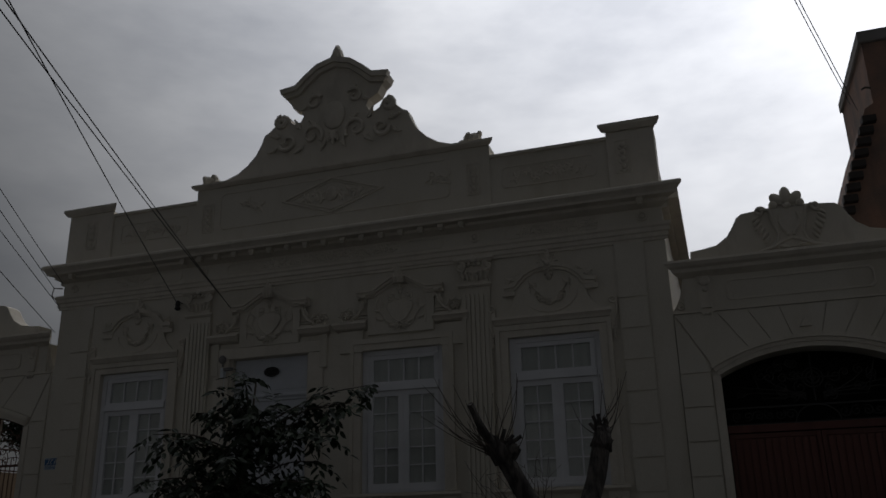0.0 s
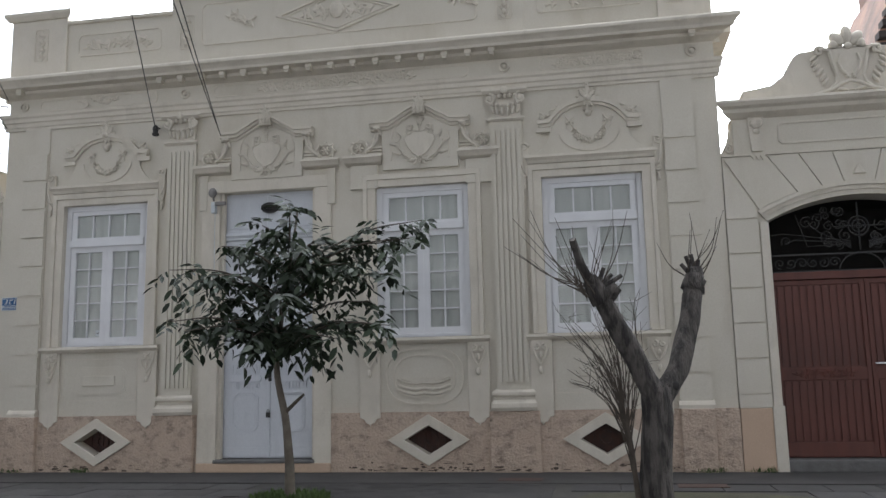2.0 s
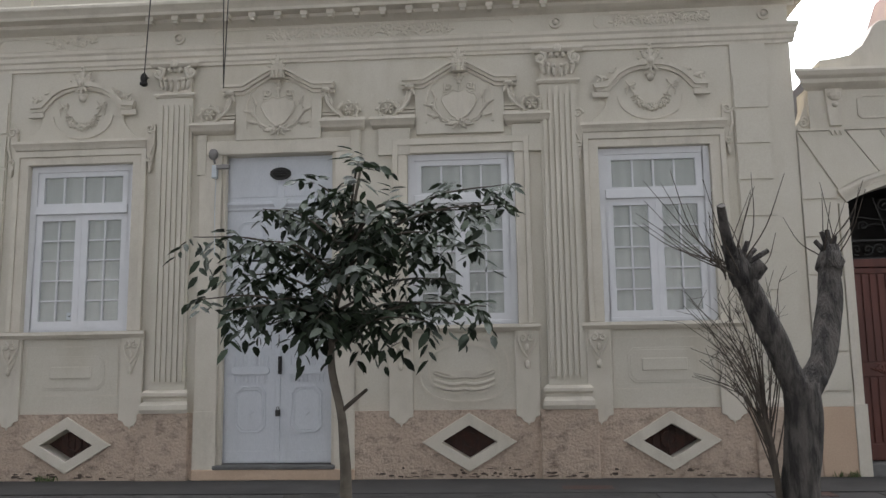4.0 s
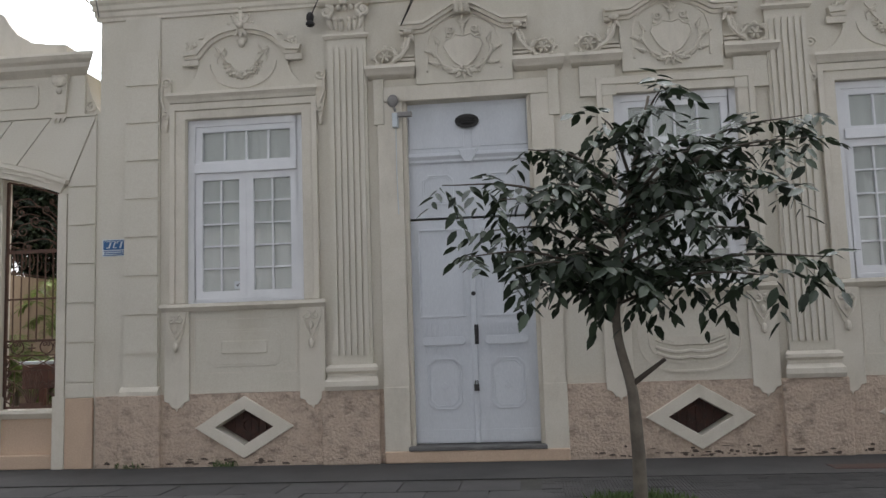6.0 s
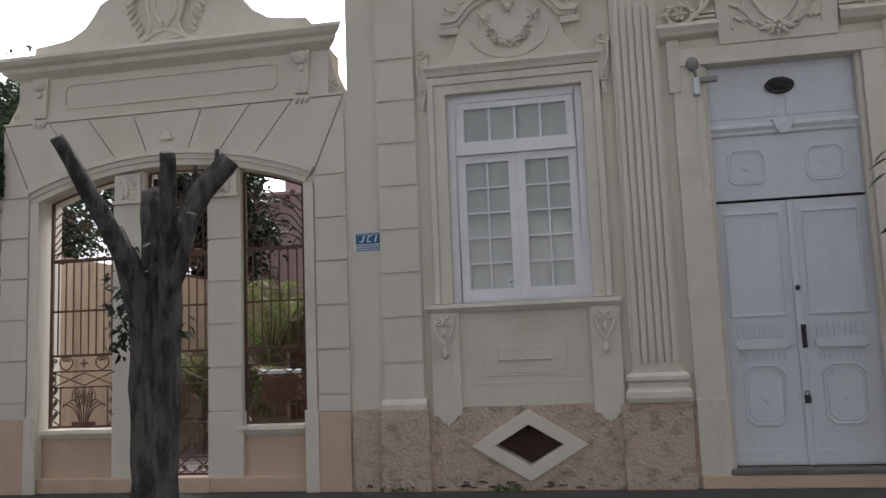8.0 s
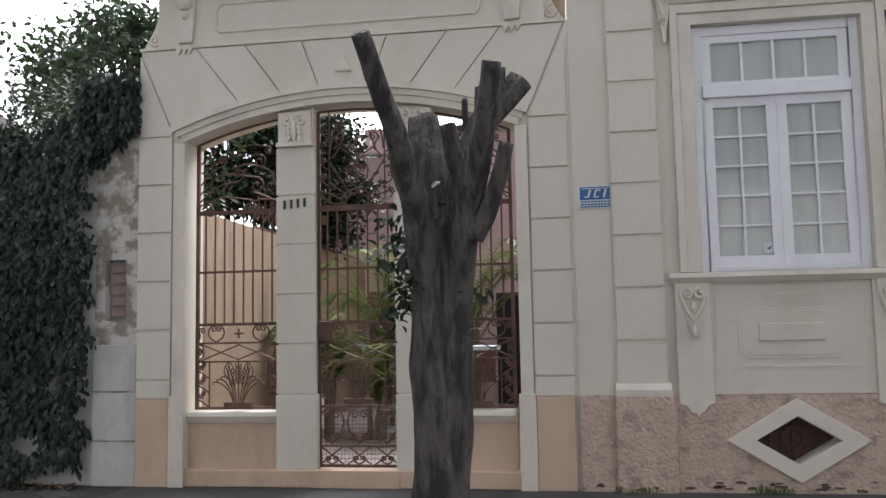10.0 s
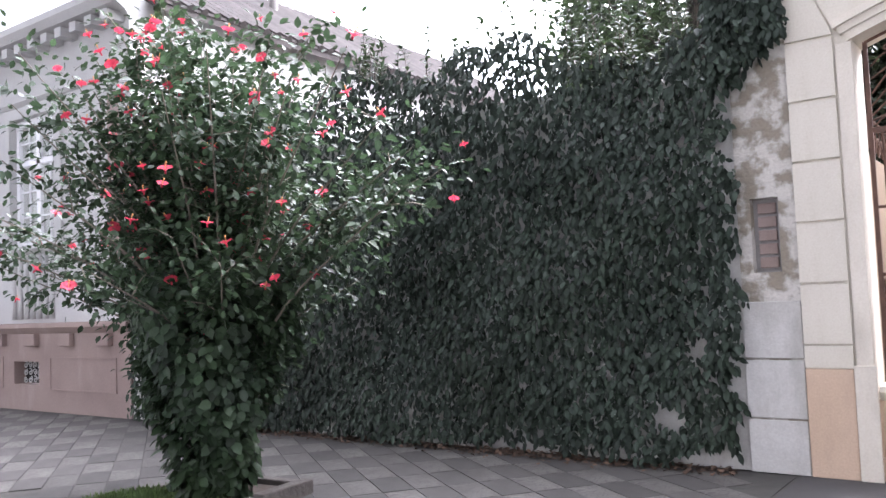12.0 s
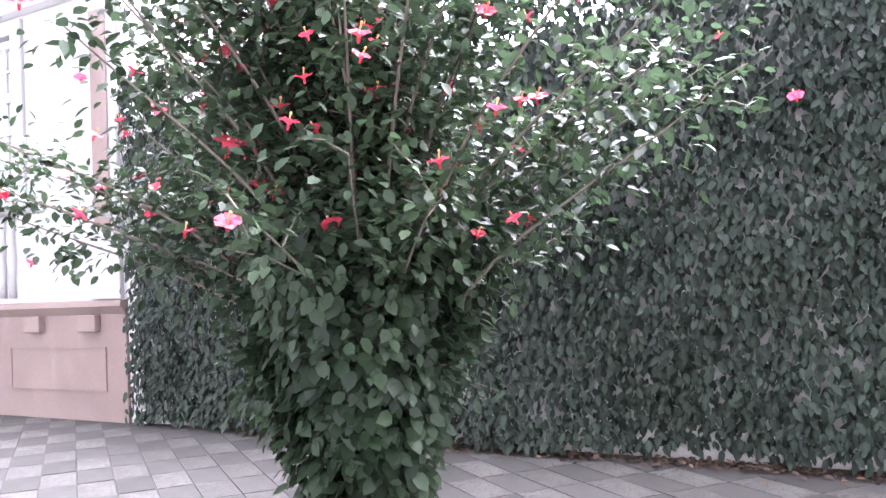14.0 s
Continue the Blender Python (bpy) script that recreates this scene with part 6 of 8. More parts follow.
BARK_THIN = material("twig_bark", (0.085, 0.068, 0.052), (0.05, 0.04, 0.033), 0.9, 9.0, fine=80, bump=0.5)
BARK_PALE = material("pale_stem", (0.17, 0.145, 0.115), (0.10, 0.085, 0.068), 0.9, 9.0, fine=80, bump=0.5)
PETAL = material("red_petal", (0.60, 0.06, 0.10), (0.48, 0.045, 0.08), 0.55, 8.0, fine=60, bump=0.1, island=0.2)
STAMEN = material("yellow_stamen", (0.6, 0.32, 0.12), None, 0.7, 8.0)
EDGE = material("weathered_edging", (0.085, 0.074, 0.066), (0.055, 0.048, 0.043), 0.95, 6.0, fine=80, bump=0.8, coarse_bump=0.8, stain=(0.12, 0.115, 0.10), stain_amount=0.5)
MOSS = material("mossy_dirt", (0.058, 0.054, 0.034), (0.042, 0.043, 0.026), 0.95, 3.0, fine=70, bump=0.8, coarse_bump=0.6, stain=(0.075, 0.078, 0.04), stain_amount=0.6)
SOIL = material("soil", (0.06, 0.045, 0.034), (0.04, 0.03, 0.024), 0.95, 6.0, fine=60, bump=0.9, coarse_bump=0.8)
CABLE = material("black_cable", (0.03, 0.03, 0.03), None, 0.6, 8.0)
BRICKISH = material("stained_brick_plaster", (0.34, 0.20, 0.145), (0.20, 0.15, 0.125), 0.95, 1.6, fine=40, bump=0.6, coarse_bump=0.6, spread=0.3, stain=(0.10, 0.09, 0.085), stain_amount=0.7, stain_scale=1.0)
PEACH_WALL = material("stained_peach_wall", (0.29, 0.21, 0.145), (0.24, 0.175, 0.12), 0.9, 1.5, fine=50, bump=0.4, stain=(0.12, 0.08, 0.06), stain_amount=0.85, stain_scale=1.9, stain_stretch=(1.5, 1.5, 0.25))
PALE_PINK = material("pale_pink_wall", (0.56, 0.41, 0.42), (0.50, 0.36, 0.37), 0.9, 1.5, fine=50, bump=0.3, stain=(0.36, 0.28, 0.27), stain_amount=0.5)
GREY_WALL = material("grey_plaster", (0.30, 0.28, 0.27), (0.22, 0.21, 0.20), 0.95, 1.5, fine=50, bump=0.4, stain=(0.13, 0.12, 0.11), stain_amount=0.6)
COURT = material("court_paving", (0.22, 0.19, 0.172), (0.16, 0.14, 0.127), 0.85, 3.0, fine=60, bump=0.4, stain=(0.10, 0.085, 0.075), stain_amount=0.6)
# Plaster of the unseen wall added across the street as bounce light.
BOUNCE_WALL = material("bounce_wall_plaster", (0.33, 0.325, 0.315), (0.28, 0.275, 0.27), 0.9, 1.0, fine=50, bump=0.3, stain=(0.25, 0.23, 0.2), stain_amount=0.5)
BLUE = material("blue_sign_enamel", (0.025, 0.11, 0.27), None, 0.35, 6.0, bump=0.05)
SIGN_WHITE = material("white_sign_enamel", (0.62, 0.66, 0.68), None, 0.35, 6.0, bump=0.05)
CLAY = material("brown_wood", (0.14, 0.06, 0.04), (0.09, 0.04, 0.03), 0.7, 5.0, fine=60, bump=0.3)


def translucent(m, share):
    """Lets part of the light through a thin leaf or petal."""
    n, l = m.node_tree.nodes, m.node_tree.links
    b = n["Principled BSDF"]
    t, x = n.new("ShaderNodeBsdfTranslucent"), n.new("ShaderNodeMixShader")
    l.new(b.inputs["Base Color"].links[0].from_socket, t.inputs["Color"])
    x.inputs["Fac"].default_value = share
    l.new(b.outputs["BSDF"], x.inputs[1])
    l.new(t.outputs["BSDF"], x.inputs[2])
    l.new(x.outputs["Shader"], n["Material Output"].inputs["Surface"])


for leafy, share in ((LEAF_HIB, 0.35), (LEAF_PALM, 0.45), (GRASS, 0.35), (LEAF_FAR, 0.3), (LEAF_TREE, 0.12), (PETAL, 0.4)):
    translucent(leafy, share)


def leaf_cloud(name, centres, tips, normals, sizes, mat, parent=None, width=0.5, fold=0.12, label="", kind=""):
    """Many small folded leaves in one mesh: base points, directions of the tips, facing, lengths."""
    c, t, nrm, s = (np.asarray(a, dtype=float) for a in (centres, tips, normals, sizes))
    t = t / np.linalg.norm(t, axis=1, keepdims=True)
    side = np.cross(t, nrm)
    side /= np.linalg.norm(side, axis=1, keepdims=True) + 1e-9
    up = np.cross(side, t)
    s = s[:, None]
    wide = side * s * width * 0.5
    pts = np.stack([c, c + t * s * 0.26 + wide * 0.86 + up * s * fold * 0.8, c + t * s * 0.62 + wide * 0.88 + up * s * fold * 0.5, c + t * s - up * s * fold * 0.6,
                    c + t * s * 0.62 - wide * 0.88 + up * s * fold * 0.5, c + t * s * 0.26 - wide * 0.86 + up * s * fold * 0.8, c + t * s * 0.45], axis=1).reshape(-1, 3)
    n = len(c)
    tri = np.array([(1, 0, 6), (2, 1, 6), (3, 2, 6), (4, 3, 6), (5, 4, 6), (0, 5, 6)])
    idx = (np.arange(n)[:, None, None] * 7 + tri[None]).reshape(-1)
    me = bpy.data.meshes.new(name)
    me.vertices.add(n * 7)
    me.vertices.foreach_set("co", pts.reshape(-1))
    me.loops.add(n * 18)
    me.loops.foreach_set("vertex_index", idx.astype(np.int32))
    me.polygons.add(n * 6)
    me.polygons.foreach_set("loop_start", np.arange(0, n * 18, 3, dtype=np.int32))
    me.update(calc_edges=True)
    me.validate()
    me.materials.append(mat)
    ob = new(name, me)
    if parent:
        ob.parent = parent
    if label:
        ob["label"] = label
    if kind:
        ob["kind"] = kind
    return ob


RNG = np.random.default_rng(7)


def unit(n):
    v = RNG.normal(size=(n, 3))
    return v / np.linalg.norm(v, axis=1, keepdims=True)


# garden wall under the ivy
gw = part("garden_wall", Shape().box(-26.38, -17.61, Y + 0.03, Y + 0.33, 0.0, 3.55), WHITEWASH)
tagged(gw, "old whitewashed garden wall, almost hidden by ivy", "wall", kind="structure")
gp = thing("wall_pier", "whitewashed wall pier with peeling plaster and a meter box", "wall pier")
part("core", wall_with_holes(-17.61, -17.135, 0.0, 3.62, Y + 0.0, Y + 0.34, [(-17.50, -17.27, 1.67, 2.30)]), PEELED, gp)
for z0, z1 in ((0.0, 0.44), (0.455, 0.935), (0.95, 1.425)):
    part("course", Shape().box(-17.615, -17.137, Y - 0.022, Y, z0, z1), WHITEWASH, gp, bevel=0.008)
part("meter_box", Shape().box(-17.50, -17.27, Y + 0.10, Y + 0.13, 1.67, 2.30), GREY_WALL, gp)
for k in range(5):
    part("meter_tile", Shape().box(-17.46, -17.31, Y + 0.07, Y + 0.10, 1.71 + 0.115 * k, 1.80 + 0.115 * k), PINK, gp, bevel=0.006)

# ivy on the wall
n_ivy = 34000
ix = RNG.uniform(-26.25, -17.5, n_ivy)


def ivy_top(x):
    return 3.62 + 0.5 * np.clip((-17.7 - x) / 2.2, 0, 1) - 0.25 * np.clip((-22 - x) / 4, 0, 1) + 0.12 * np.sin(x * 3.1) + 0.08 * np.sin(x * 7.7 + 1)


iz = RNG.uniform(0.02, 1.0, n_ivy) * ivy_top(ix)
depth = 0.14 + 0.10 * np.sin(ix * 2.3 + 0.8 * np.sin(iz * 2.1)) * np.sin(iz * 2.7 + 1.0) + RNG.uniform(-0.10, 0.10, n_ivy)
iy = Y - np.clip(depth, -0.02, 0.4)
edge = -17.60 + 0.05 * np.sin(iz * 6.0) + 0.05 * np.sin(iz * 13.0 + 1) - 0.10 * np.clip(1.2 - iz, 0, 1)
keep = ix < edge
for hx, hz, rx, rz in ((-18.25, 0.47, 0.15, 0.10), (-21.7, 1.2, 0.09, 0.08), (-17.95, 1.05, 0.09, 0.09), (-17.9, 0.12, 0.30, 0.08), (-19.9, 0.08, 0.4, 0.05), (-19.4, 0.98, 0.05, 0.04), (-18.9, 0.06, 0.35, 0.08), (-20.8, 0.07, 0.25, 0.06)):
    keep &= ((ix - hx) / rx) ** 2 + ((iz - hz) / rz) ** 2 > RNG.uniform(0.7, 1.3, n_ivy)
ic = np.stack([ix, iy, iz], 1)[keep]
over = 1500
ic = np.concatenate([ic, np.stack([RNG.uniform(-17.75, -17.12, over), Y - RNG.uniform(0.0, 0.22, over), 3.3 + 0.95 * RNG.uniform(0, 1, over) ** 0.8], 1)])
keep = ic[:, 2] > 3.3 + 0.35 * np.clip((ic[:, 0] + 17.6) / 0.45, 0, 1) * (ic[:, 0] > -17.6)
ic = ic[keep | (ic[:, 0] < -17.5)]
m = len(ic)
tips = np.stack([RNG.normal(0, 0.48, m), RNG.normal(-0.3, 0.3, m), RNG.normal(-0.95, 0.25, m)], 1)
nor = np.stack([RNG.normal(0, 0.4, m), np.full(m, -1.0), RNG.normal(0.35, 0.4, m)], 1)
leaf_cloud("ivy", ic, tips, nor, RNG.uniform(0.06, 0.118, m), LEAF_IVY, width=0.5, fold=0.10, label="dense dark green ivy covering the garden wall", kind="stuff")["category"] = "ivy"
# shoots above the wall
sh_c, sh_t, sh_n = [], [], []
stems = Shape()
rs = random.Random(21)
for k in range(120):
    x = rs.uniform(-26.0, -17.9)
    z = float(ivy_top(np.array([x]))[0]) - 0.15
    h = rs.uniform(0.2, 0.75) * (1.25 if -21 < x < -18.5 else 0.9)
    bend = rs.uniform(-0.2, 0.2)
    yy = Y + rs.uniform(-0.2, 0.25)
    pts = [(x + bend * u * u, yy + rs.uniform(-.02, .02), z + h * u) for u in (0, 0.33, 0.66, 1.0)]
    stems.tube(pts, 0.006, 0.003, 4)
    for j in range(int(14 + h * 26)):
        u = rs.random()
        sh_c.append((x + bend * u * u, yy, z + h * u))
        a = rs.uniform(0, 6.28)
        sh_t.append((math.cos(a), math.sin(a), rs.uniform(0.0, 0.9)))
        sh_n.append((rs.uniform(-.5, .5), rs.uniform(-1, 0), 1))
shoots = part("ivy_shoots", stems, BARK_THIN)
tagged(shoots, "upright leafy shoots growing over the garden wall", "ivy", kind="stuff")
leaf_cloud("leaf", sh_c, sh_t, sh_n, RNG.uniform(0.05, 0.10, len(sh_c)), LEAF_FAR, shoots, 0.5)
# dry leaves along the foot of the wall
nl = 1500
lx = RNG.uniform(-24.5, -17.7, nl)
ly = Y - 0.05 - np.abs(RNG.normal(0, 0.14, nl))
leaf_cloud("leaf_litter", np.stack([lx, ly, RNG.uniform(0.006, 0.03, nl)], 1), unit(nl) * (1, 1, 0.25), np.stack([RNG.normal(0, .3, nl), RNG.normal(0, .3, nl), np.ones(nl)], 1), RNG.uniform(0.03, 0.075, nl), LITTER, width=0.6, label="dry brown leaves along the foot of the wall", kind="stuff")["category"] = "leaf litter"

# white and pink house beyond the ivy
nb = thing("neighbour_house", "white two-tone house with pink plinth and tall casement windows", "house")
NX1, NX0 = -26.4, -38.0
nwin = [(-29.9, -28.5), (-33.2, -31.8), (-36.5, -35.1)]
part("wall", wall_with_holes(NX0, NX1, 1.3, 6.3, Y, Y + 0.35, [(a, b, 2.72, 4.92) for a, b in nwin]), OFFWHITE, nb)
part("side_wall", Shape().box(NX1 - 0.35, NX1, Y + 0.35, Y + 12, 0, 6.3), OFFWHITE, nb)
part("plinth", wall_with_holes(NX0, NX1, 0.0, 1.3, Y - 0.07, Y + 0.35, [(-29.75, -28.95, 0.42, 0.80)]), PINK, nb)
part("plinth_ledge", Shape().mould(NX0, NX1 - 0.02, [(-0.1, 1.44), (0.16, 1.42), (0.17, 1.36), (0.12, 1.31), (0.07, 1.26), (-0.1, 1.26)], Y, 0, 0.3), PINK, nb)
for x in np.arange(-27.0, -38, -1.05):
    part("plinth_bracket", Shape().box(x - 0.16, x + 0.16, Y - 0.16, Y - 0.06, 1.06, 1.26), PINK, nb, bevel=0.012)
for a, b in ((-28.6, -26.75), (-31.9, -30.1)):
    part("plinth_panel", Shape().band(*inset(a, b, 0.35, 0.88, 0.001, 0.02), Y - 0.085, Y - 0.065), PINK, nb)
# Near-black plate behind the scrolls: the opening's shade is put into its colour.
vent = part("vent", Shape().box(-29.74, -28.96, Y + 0.12, Y + 0.14, 0.43, 0.79), DARK, nb)
for k in range(5):
    for j in range(3):
        part("vent_scroll", Shape().tube(spiral(-29.66 + 0.155 * k, 0.49 + 0.12 * j, 0.065, 1.2, k + j, Y + 0.08, 12), 0.012, 0.012, 5), OFFWHITE, vent)
for a, b in nwin:
    f = Shape().band([(a, 2.72), (a, 4.92), (b, 4.92), (b, 2.72)], [(a + 0.1, 2.8), (a + 0.1, 4.82), (b - 0.1, 4.82), (b - 0.1, 2.8)], Y + 0.08, Y + 0.18)
    mm = (a + b) / 2
    f.box(mm - 0.06, mm + 0.06, Y + 0.09, Y + 0.17, 2.8, 4.82).box(a + 0.1, b - 0.1, Y + 0.09, Y + 0.17, 4.12, 4.22)
    w = part("window", f, WHITE, nb, bevel=0.006)
    for u0, u1 in ((a + 0.1, mm - 0.06), (mm + 0.06, b - 0.1)):
        bars = Shape()
        for z in (2.8, 3.24, 3.68, 4.12, 4.52):
            bars.box(u0, u1, Y + 0.11, Y + 0.14, z - 0.012, z + 0.012)
        bars.box((u0 + u1) / 2 - 0.01, (u0 + u1) / 2 + 0.01, Y + 0.11, Y + 0.14, 2.8, 4.82)
        part("glazing_bar", bars, WHITE, w)
        g = part("pane", Shape().box(u0, u1, Y + 0.142, Y + 0.147, 2.8, 4.82), GLASS, w)
        g.visible_shadow = False
    part("curtain", Shape().box(a, b, Y + 0.152, Y + 0.16, 2.72, 4.92), CURTAIN, w)
    part("window_frame", Shape().prism([(a - 0.22, 2.72), (a - 0.22, 5.1), (b + 0.22, 5.1), (b + 0.22, 2.72), (b, 2.72), (b, 4.92), (a, 4.92), (a, 2.72)], Y - 0.05, Y), OFFWHITE, w, bevel=0.01)
    part("sill", Shape().mould(a - 0.3, b + 0.3, [(0, 2.74), (0.13, 2.72), (0.13, 2.66), (0.06, 2.6), (0, 2.58)], Y), OFFWHITE, w)
    for k in range(7):
        x = a + (b - a) * (k + 0.5) / 7
        part("baluster", Shape().tube([(x, Y - 0.02, 1.5), (x, Y - 0.02, 1.75), (x, Y - 0.02, 2.0), (x, Y - 0.02, 2.3), (x, Y - 0.02, 2.55)], [0.05, 0.04, 0.07, 0.04, 0.05], None, 8), OFFWHITE, w, smooth=True)
for x in (-26.75, -30.95, -34.2):
    part("pilaster", Shape().box(x - 0.26, x + 0.26, Y - 0.06, Y, 1.44, 5.5), OFFWHITE, nb, bevel=0.012)
    part("pilaster_panel", Shape().box(x - 0.14, x + 0.14, Y - 0.085, Y - 0.06, 2.3, 4.9), PINK, nb, bevel=0.01)
part("string_course", Shape().mould(NX0, NX1, [(0, 5.3), (0.08, 5.28), (0.08, 5.2), (0.03, 5.15), (0, 5.14)], Y), OFFWHITE, nb)
part("cornice", Shape().mould(NX0, NX1, [(-0.1, 6.35), (0.42, 6.32), (0.42, 6.22), (0.32, 6.12), (0.1, 6.08), (0.0, 6.0)], Y, 0, 0.5), OFFWHITE, nb)
for x in np.arange(-26.6, -38, -0.42):
    part("cornice_block", Shape().box(x - 0.09, x + 0.09, Y - 0.30, Y - 0.01, 5.92, 6.07), OFFWHITE, nb)
part("parapet", Shape().box(NX0, NX1, Y, Y + 0.3, 6.35, 6.6), OFFWHITE, nb)
part("roof", Shape().add([(NX1 + 0.25, Y + 0.3, 6.25), (NX1 + 0.25, Y + 12.5, 6.25), (-29.2, Y + 12.5, 8.3), (-29.2, Y + 0.3, 8.3), (NX1 + 0.25, Y + 0.3, 6.13), (NX1 + 0.25, Y + 12.5, 6.13), (-29.2, Y + 12.5, 8.18), (-29.2, Y + 0.3, 8.18)],
                         [(0, 1, 2, 3), (7, 6, 5, 4), (0, 4, 5, 1), (2, 6, 7, 3), (0, 3, 7, 4), (1, 5, 6, 2)]), ROOF_TILE, nb)
rt = Shape()
for k in range(46):
    yy = Y + 0.4 + k * 0.262
    rt.tube([(NX1 + 0.28, yy, 6.27), (-27.7, yy, 7.3), (-29.2, yy, 8.33)], 0.075, 0.075, 6)
for k in range(14):
    u = k / 14
    rt.box(NX1 + 0.25 - 3.05 * u - 0.02, NX1 + 0.25 - 3.05 * u + 0.02, Y + 0.3, Y + 12.5, 6.25 + 2.05 * u, 6.25 + 2.05 * u + 0.05)
tagged(part("roof_tiles", rt, ROOF_TILE, nb), kind="stuff")
part("chimney", Shape().tube([(-28.4, 18.2, 6.9), (-28.4, 18.2, 8.7)], 0.09, 0.09, 10).tube([(-28.4, 18.2, 8.7), (-28.4, 18.2, 8.95)], 0.15, 0.15, 10), GREY_WALL, nb)
part("wall_end", Shape().box(-26.4, -26.16, Y - 0.03, Y + 0.03, 0, 1.9), WHITEWASH, nb)

# court behind the garden gate
court = part("court_paving", Shape().box(-17.0, -12.7, Y + 0.42, 23, -0.03, 0.01), COURT)
tagged(court, "worn light paving of the garden court", "paving", kind="structure")
sl = Shape().box(-0.245, 0.245, -0.245, 0.245, 0.0, 0.03).mesh("slab")
sl.materials.append(COURT)
for i in range(8):
    for j in range(12):
        o = new("slab", sl)
        o.location, o.parent = (-16.6 + 0.5 * i, 14.2 + 0.5 * j, 0.0), court
lw = part("court_wall", Shape().box(-17.3, -17.0, Y + 0.45, 22.5, 0, 2.95), PEACH_WALL)
tagged(lw, "stained peach garden wall with dark streaks", "wall", kind="structure")
rail = thing("wall_railing", "rusty wrought iron railing on the garden wall", "railing")
part("rail", Shape().tube([(-17.1, 16.5, 3.5), (-17.1, 22.4, 3.5)], 0.018, 0.018, 6), IRON_RUST, rail)
part("rail", Shape().tube([(-17.1, 16.5, 3.0), (-17.1, 22.4, 3.0)], 0.018, 0.018, 6), IRON_RUST, rail)
for k in range(22):
    yy = 16.6 + 0.27 * k
    pts = [(-17.1, yy + 0.11 * math.cos(a) * (0.2 + a / 9), 3.25 + 0.2 * math.sin(a) * (0.2 + a / 9)) for a in np.arange(0, 7.9, 0.5)]
    part("scroll", Shape().tube(pts, 0.012, 0.012, 5), IRON_RUST, rail)
ph = thing("pink_house", "pale pink house behind the garden with roof vents", "house")
part("wall", Shape().box(-18.2, -15.33, 22.5, 26, 0, 5.2), PALE_PINK, ph)
part("eave", Shape().box(-18.3, -15.27, 22.40, 26, 5.2, 5.30), PALE_PINK, ph, bevel=0.02)
part("roof_step", Shape().box(-17.0, -16.3, 22.6, 23.4, 5.3, 5.8), PALE_PINK, ph)
for x in (-15.75, -15.52):
    part("vent_pipe", Shape().tube([(x, 22.8, 5.30), (x, 22.8, 6.1)], 0.06, 0.06, 8).tube([(x, 22.8, 6.1), (x, 22.8, 6.22)], 0.09, 0.09, 8), GREY_WALL, ph)
part("door", Shape().box(-16.9, -16.0, 22.46, 22.5, 0.03, 2.3), CLAY, ph)
gh = thing("pink_outbuilding", "weathered pale pink outbuilding behind the garden", "house")
part("wall", Shape().box(-14.85, -12.7, 22.0, 26, 0, 5.5), PALE_PINK, gh)
part("roof", Shape().prism([(-14.95, 5.5), (-14.95, 5.60), (-12.7, 5.95), (-12.7, 5.5)], 21.85, 26), ROOF_TILE, gh)
part("door", Shape().box(-14.2, -13.4, 21.95, 22.0, 0.03, 2.2), DARK, gh)
lb = thing("letter_box", "brown wooden letter box with a pale lid behind the grille", "letter box")
part("body", Shape().box(-13.95, -13.5, Y + 0.42, Y + 0.68, 0.98, 1.30), CLAY, lb, bevel=0.01)
part("lid", Shape().prism([(-13.98, 1.30), (-13.98, 1.345), (-13.47, 1.345), (-13.47, 1.30)], Y + 0.39, Y + 0.70), SIGN_WHITE, lb, bevel=0.008)
part("post", Shape().box(-13.76, -13.69, Y + 0.5, Y + 0.57, 0.02, 0.98), CLAY, lb)


def palm(x, y, h, n, spread, seed):
    rp = random.Random(seed)
    p = thing("palm", "feathery yellow-green garden palm", "palm", "palms in the court")
    for k in range(4):
        a = rp.uniform(0, 6.28)
        part("stem", Shape().tube([(x + 0.1 * math.cos(a), y + 0.1 * math.sin(a), 0.0), (x + 0.14 * math.cos(a), y + 0.14 * math.sin(a), h * rp.uniform(0.35, 0.6))], 0.045, 0.035, 7), BARK_PALE, p)
    for k in range(n):
        a, up = rp.uniform(0, 6.28), rp.uniform(0.5, 1.0)
        z0 = h * rp.uniform(0.3, 0.6)
        L = spread * rp.uniform(0.7, 1.1)
        rib = []
        for u in np.linspace(0, 1, 9):
            rib.append((x + math.cos(a) * L * u * 0.9, y + math.sin(a) * L * u * 0.9, z0 + h * 0.55 * up * math.sin(u * 2.1)))
        part("rib", Shape().tube(rib, 0.012, 0.004, 5), LEAF_PALM, p)
        c, t = [], []
        for j in range(60):
            u = 0.15 + 0.85 * j / 60
            i = min(int(u * 8), 7)
            q = Vector(rib[i]).lerp(Vector(rib[i + 1]), u * 8 - i)
            d = (Vector(rib[i + 1]) - Vector(rib[i])).normalized()
            sd = d.cross(Vector((0, 0, 1))).normalized() * (1 if j % 2 else -1)
            c.append(q)
            t.append(sd * 0.9 + d * 0.6 + Vector((0, 0, -0.25)))
        leaf_cloud("frond", c, t, [(0, 0, 1)] * len(c), RNG.uniform(0.22, 0.36, len(c)), LEAF_PALM, p, 0.09, 0.02)


palm(-15.6, 18.2, 2.6, 26, 1.35, 1)
palm(-14.4, 19.2, 2.9, 24, 1.3, 2)
palm(-16.3, 17.2, 1.6, 18, 0.9, 3)
palm(-15.4, 16.6, 1.3, 18, 0.8, 4)


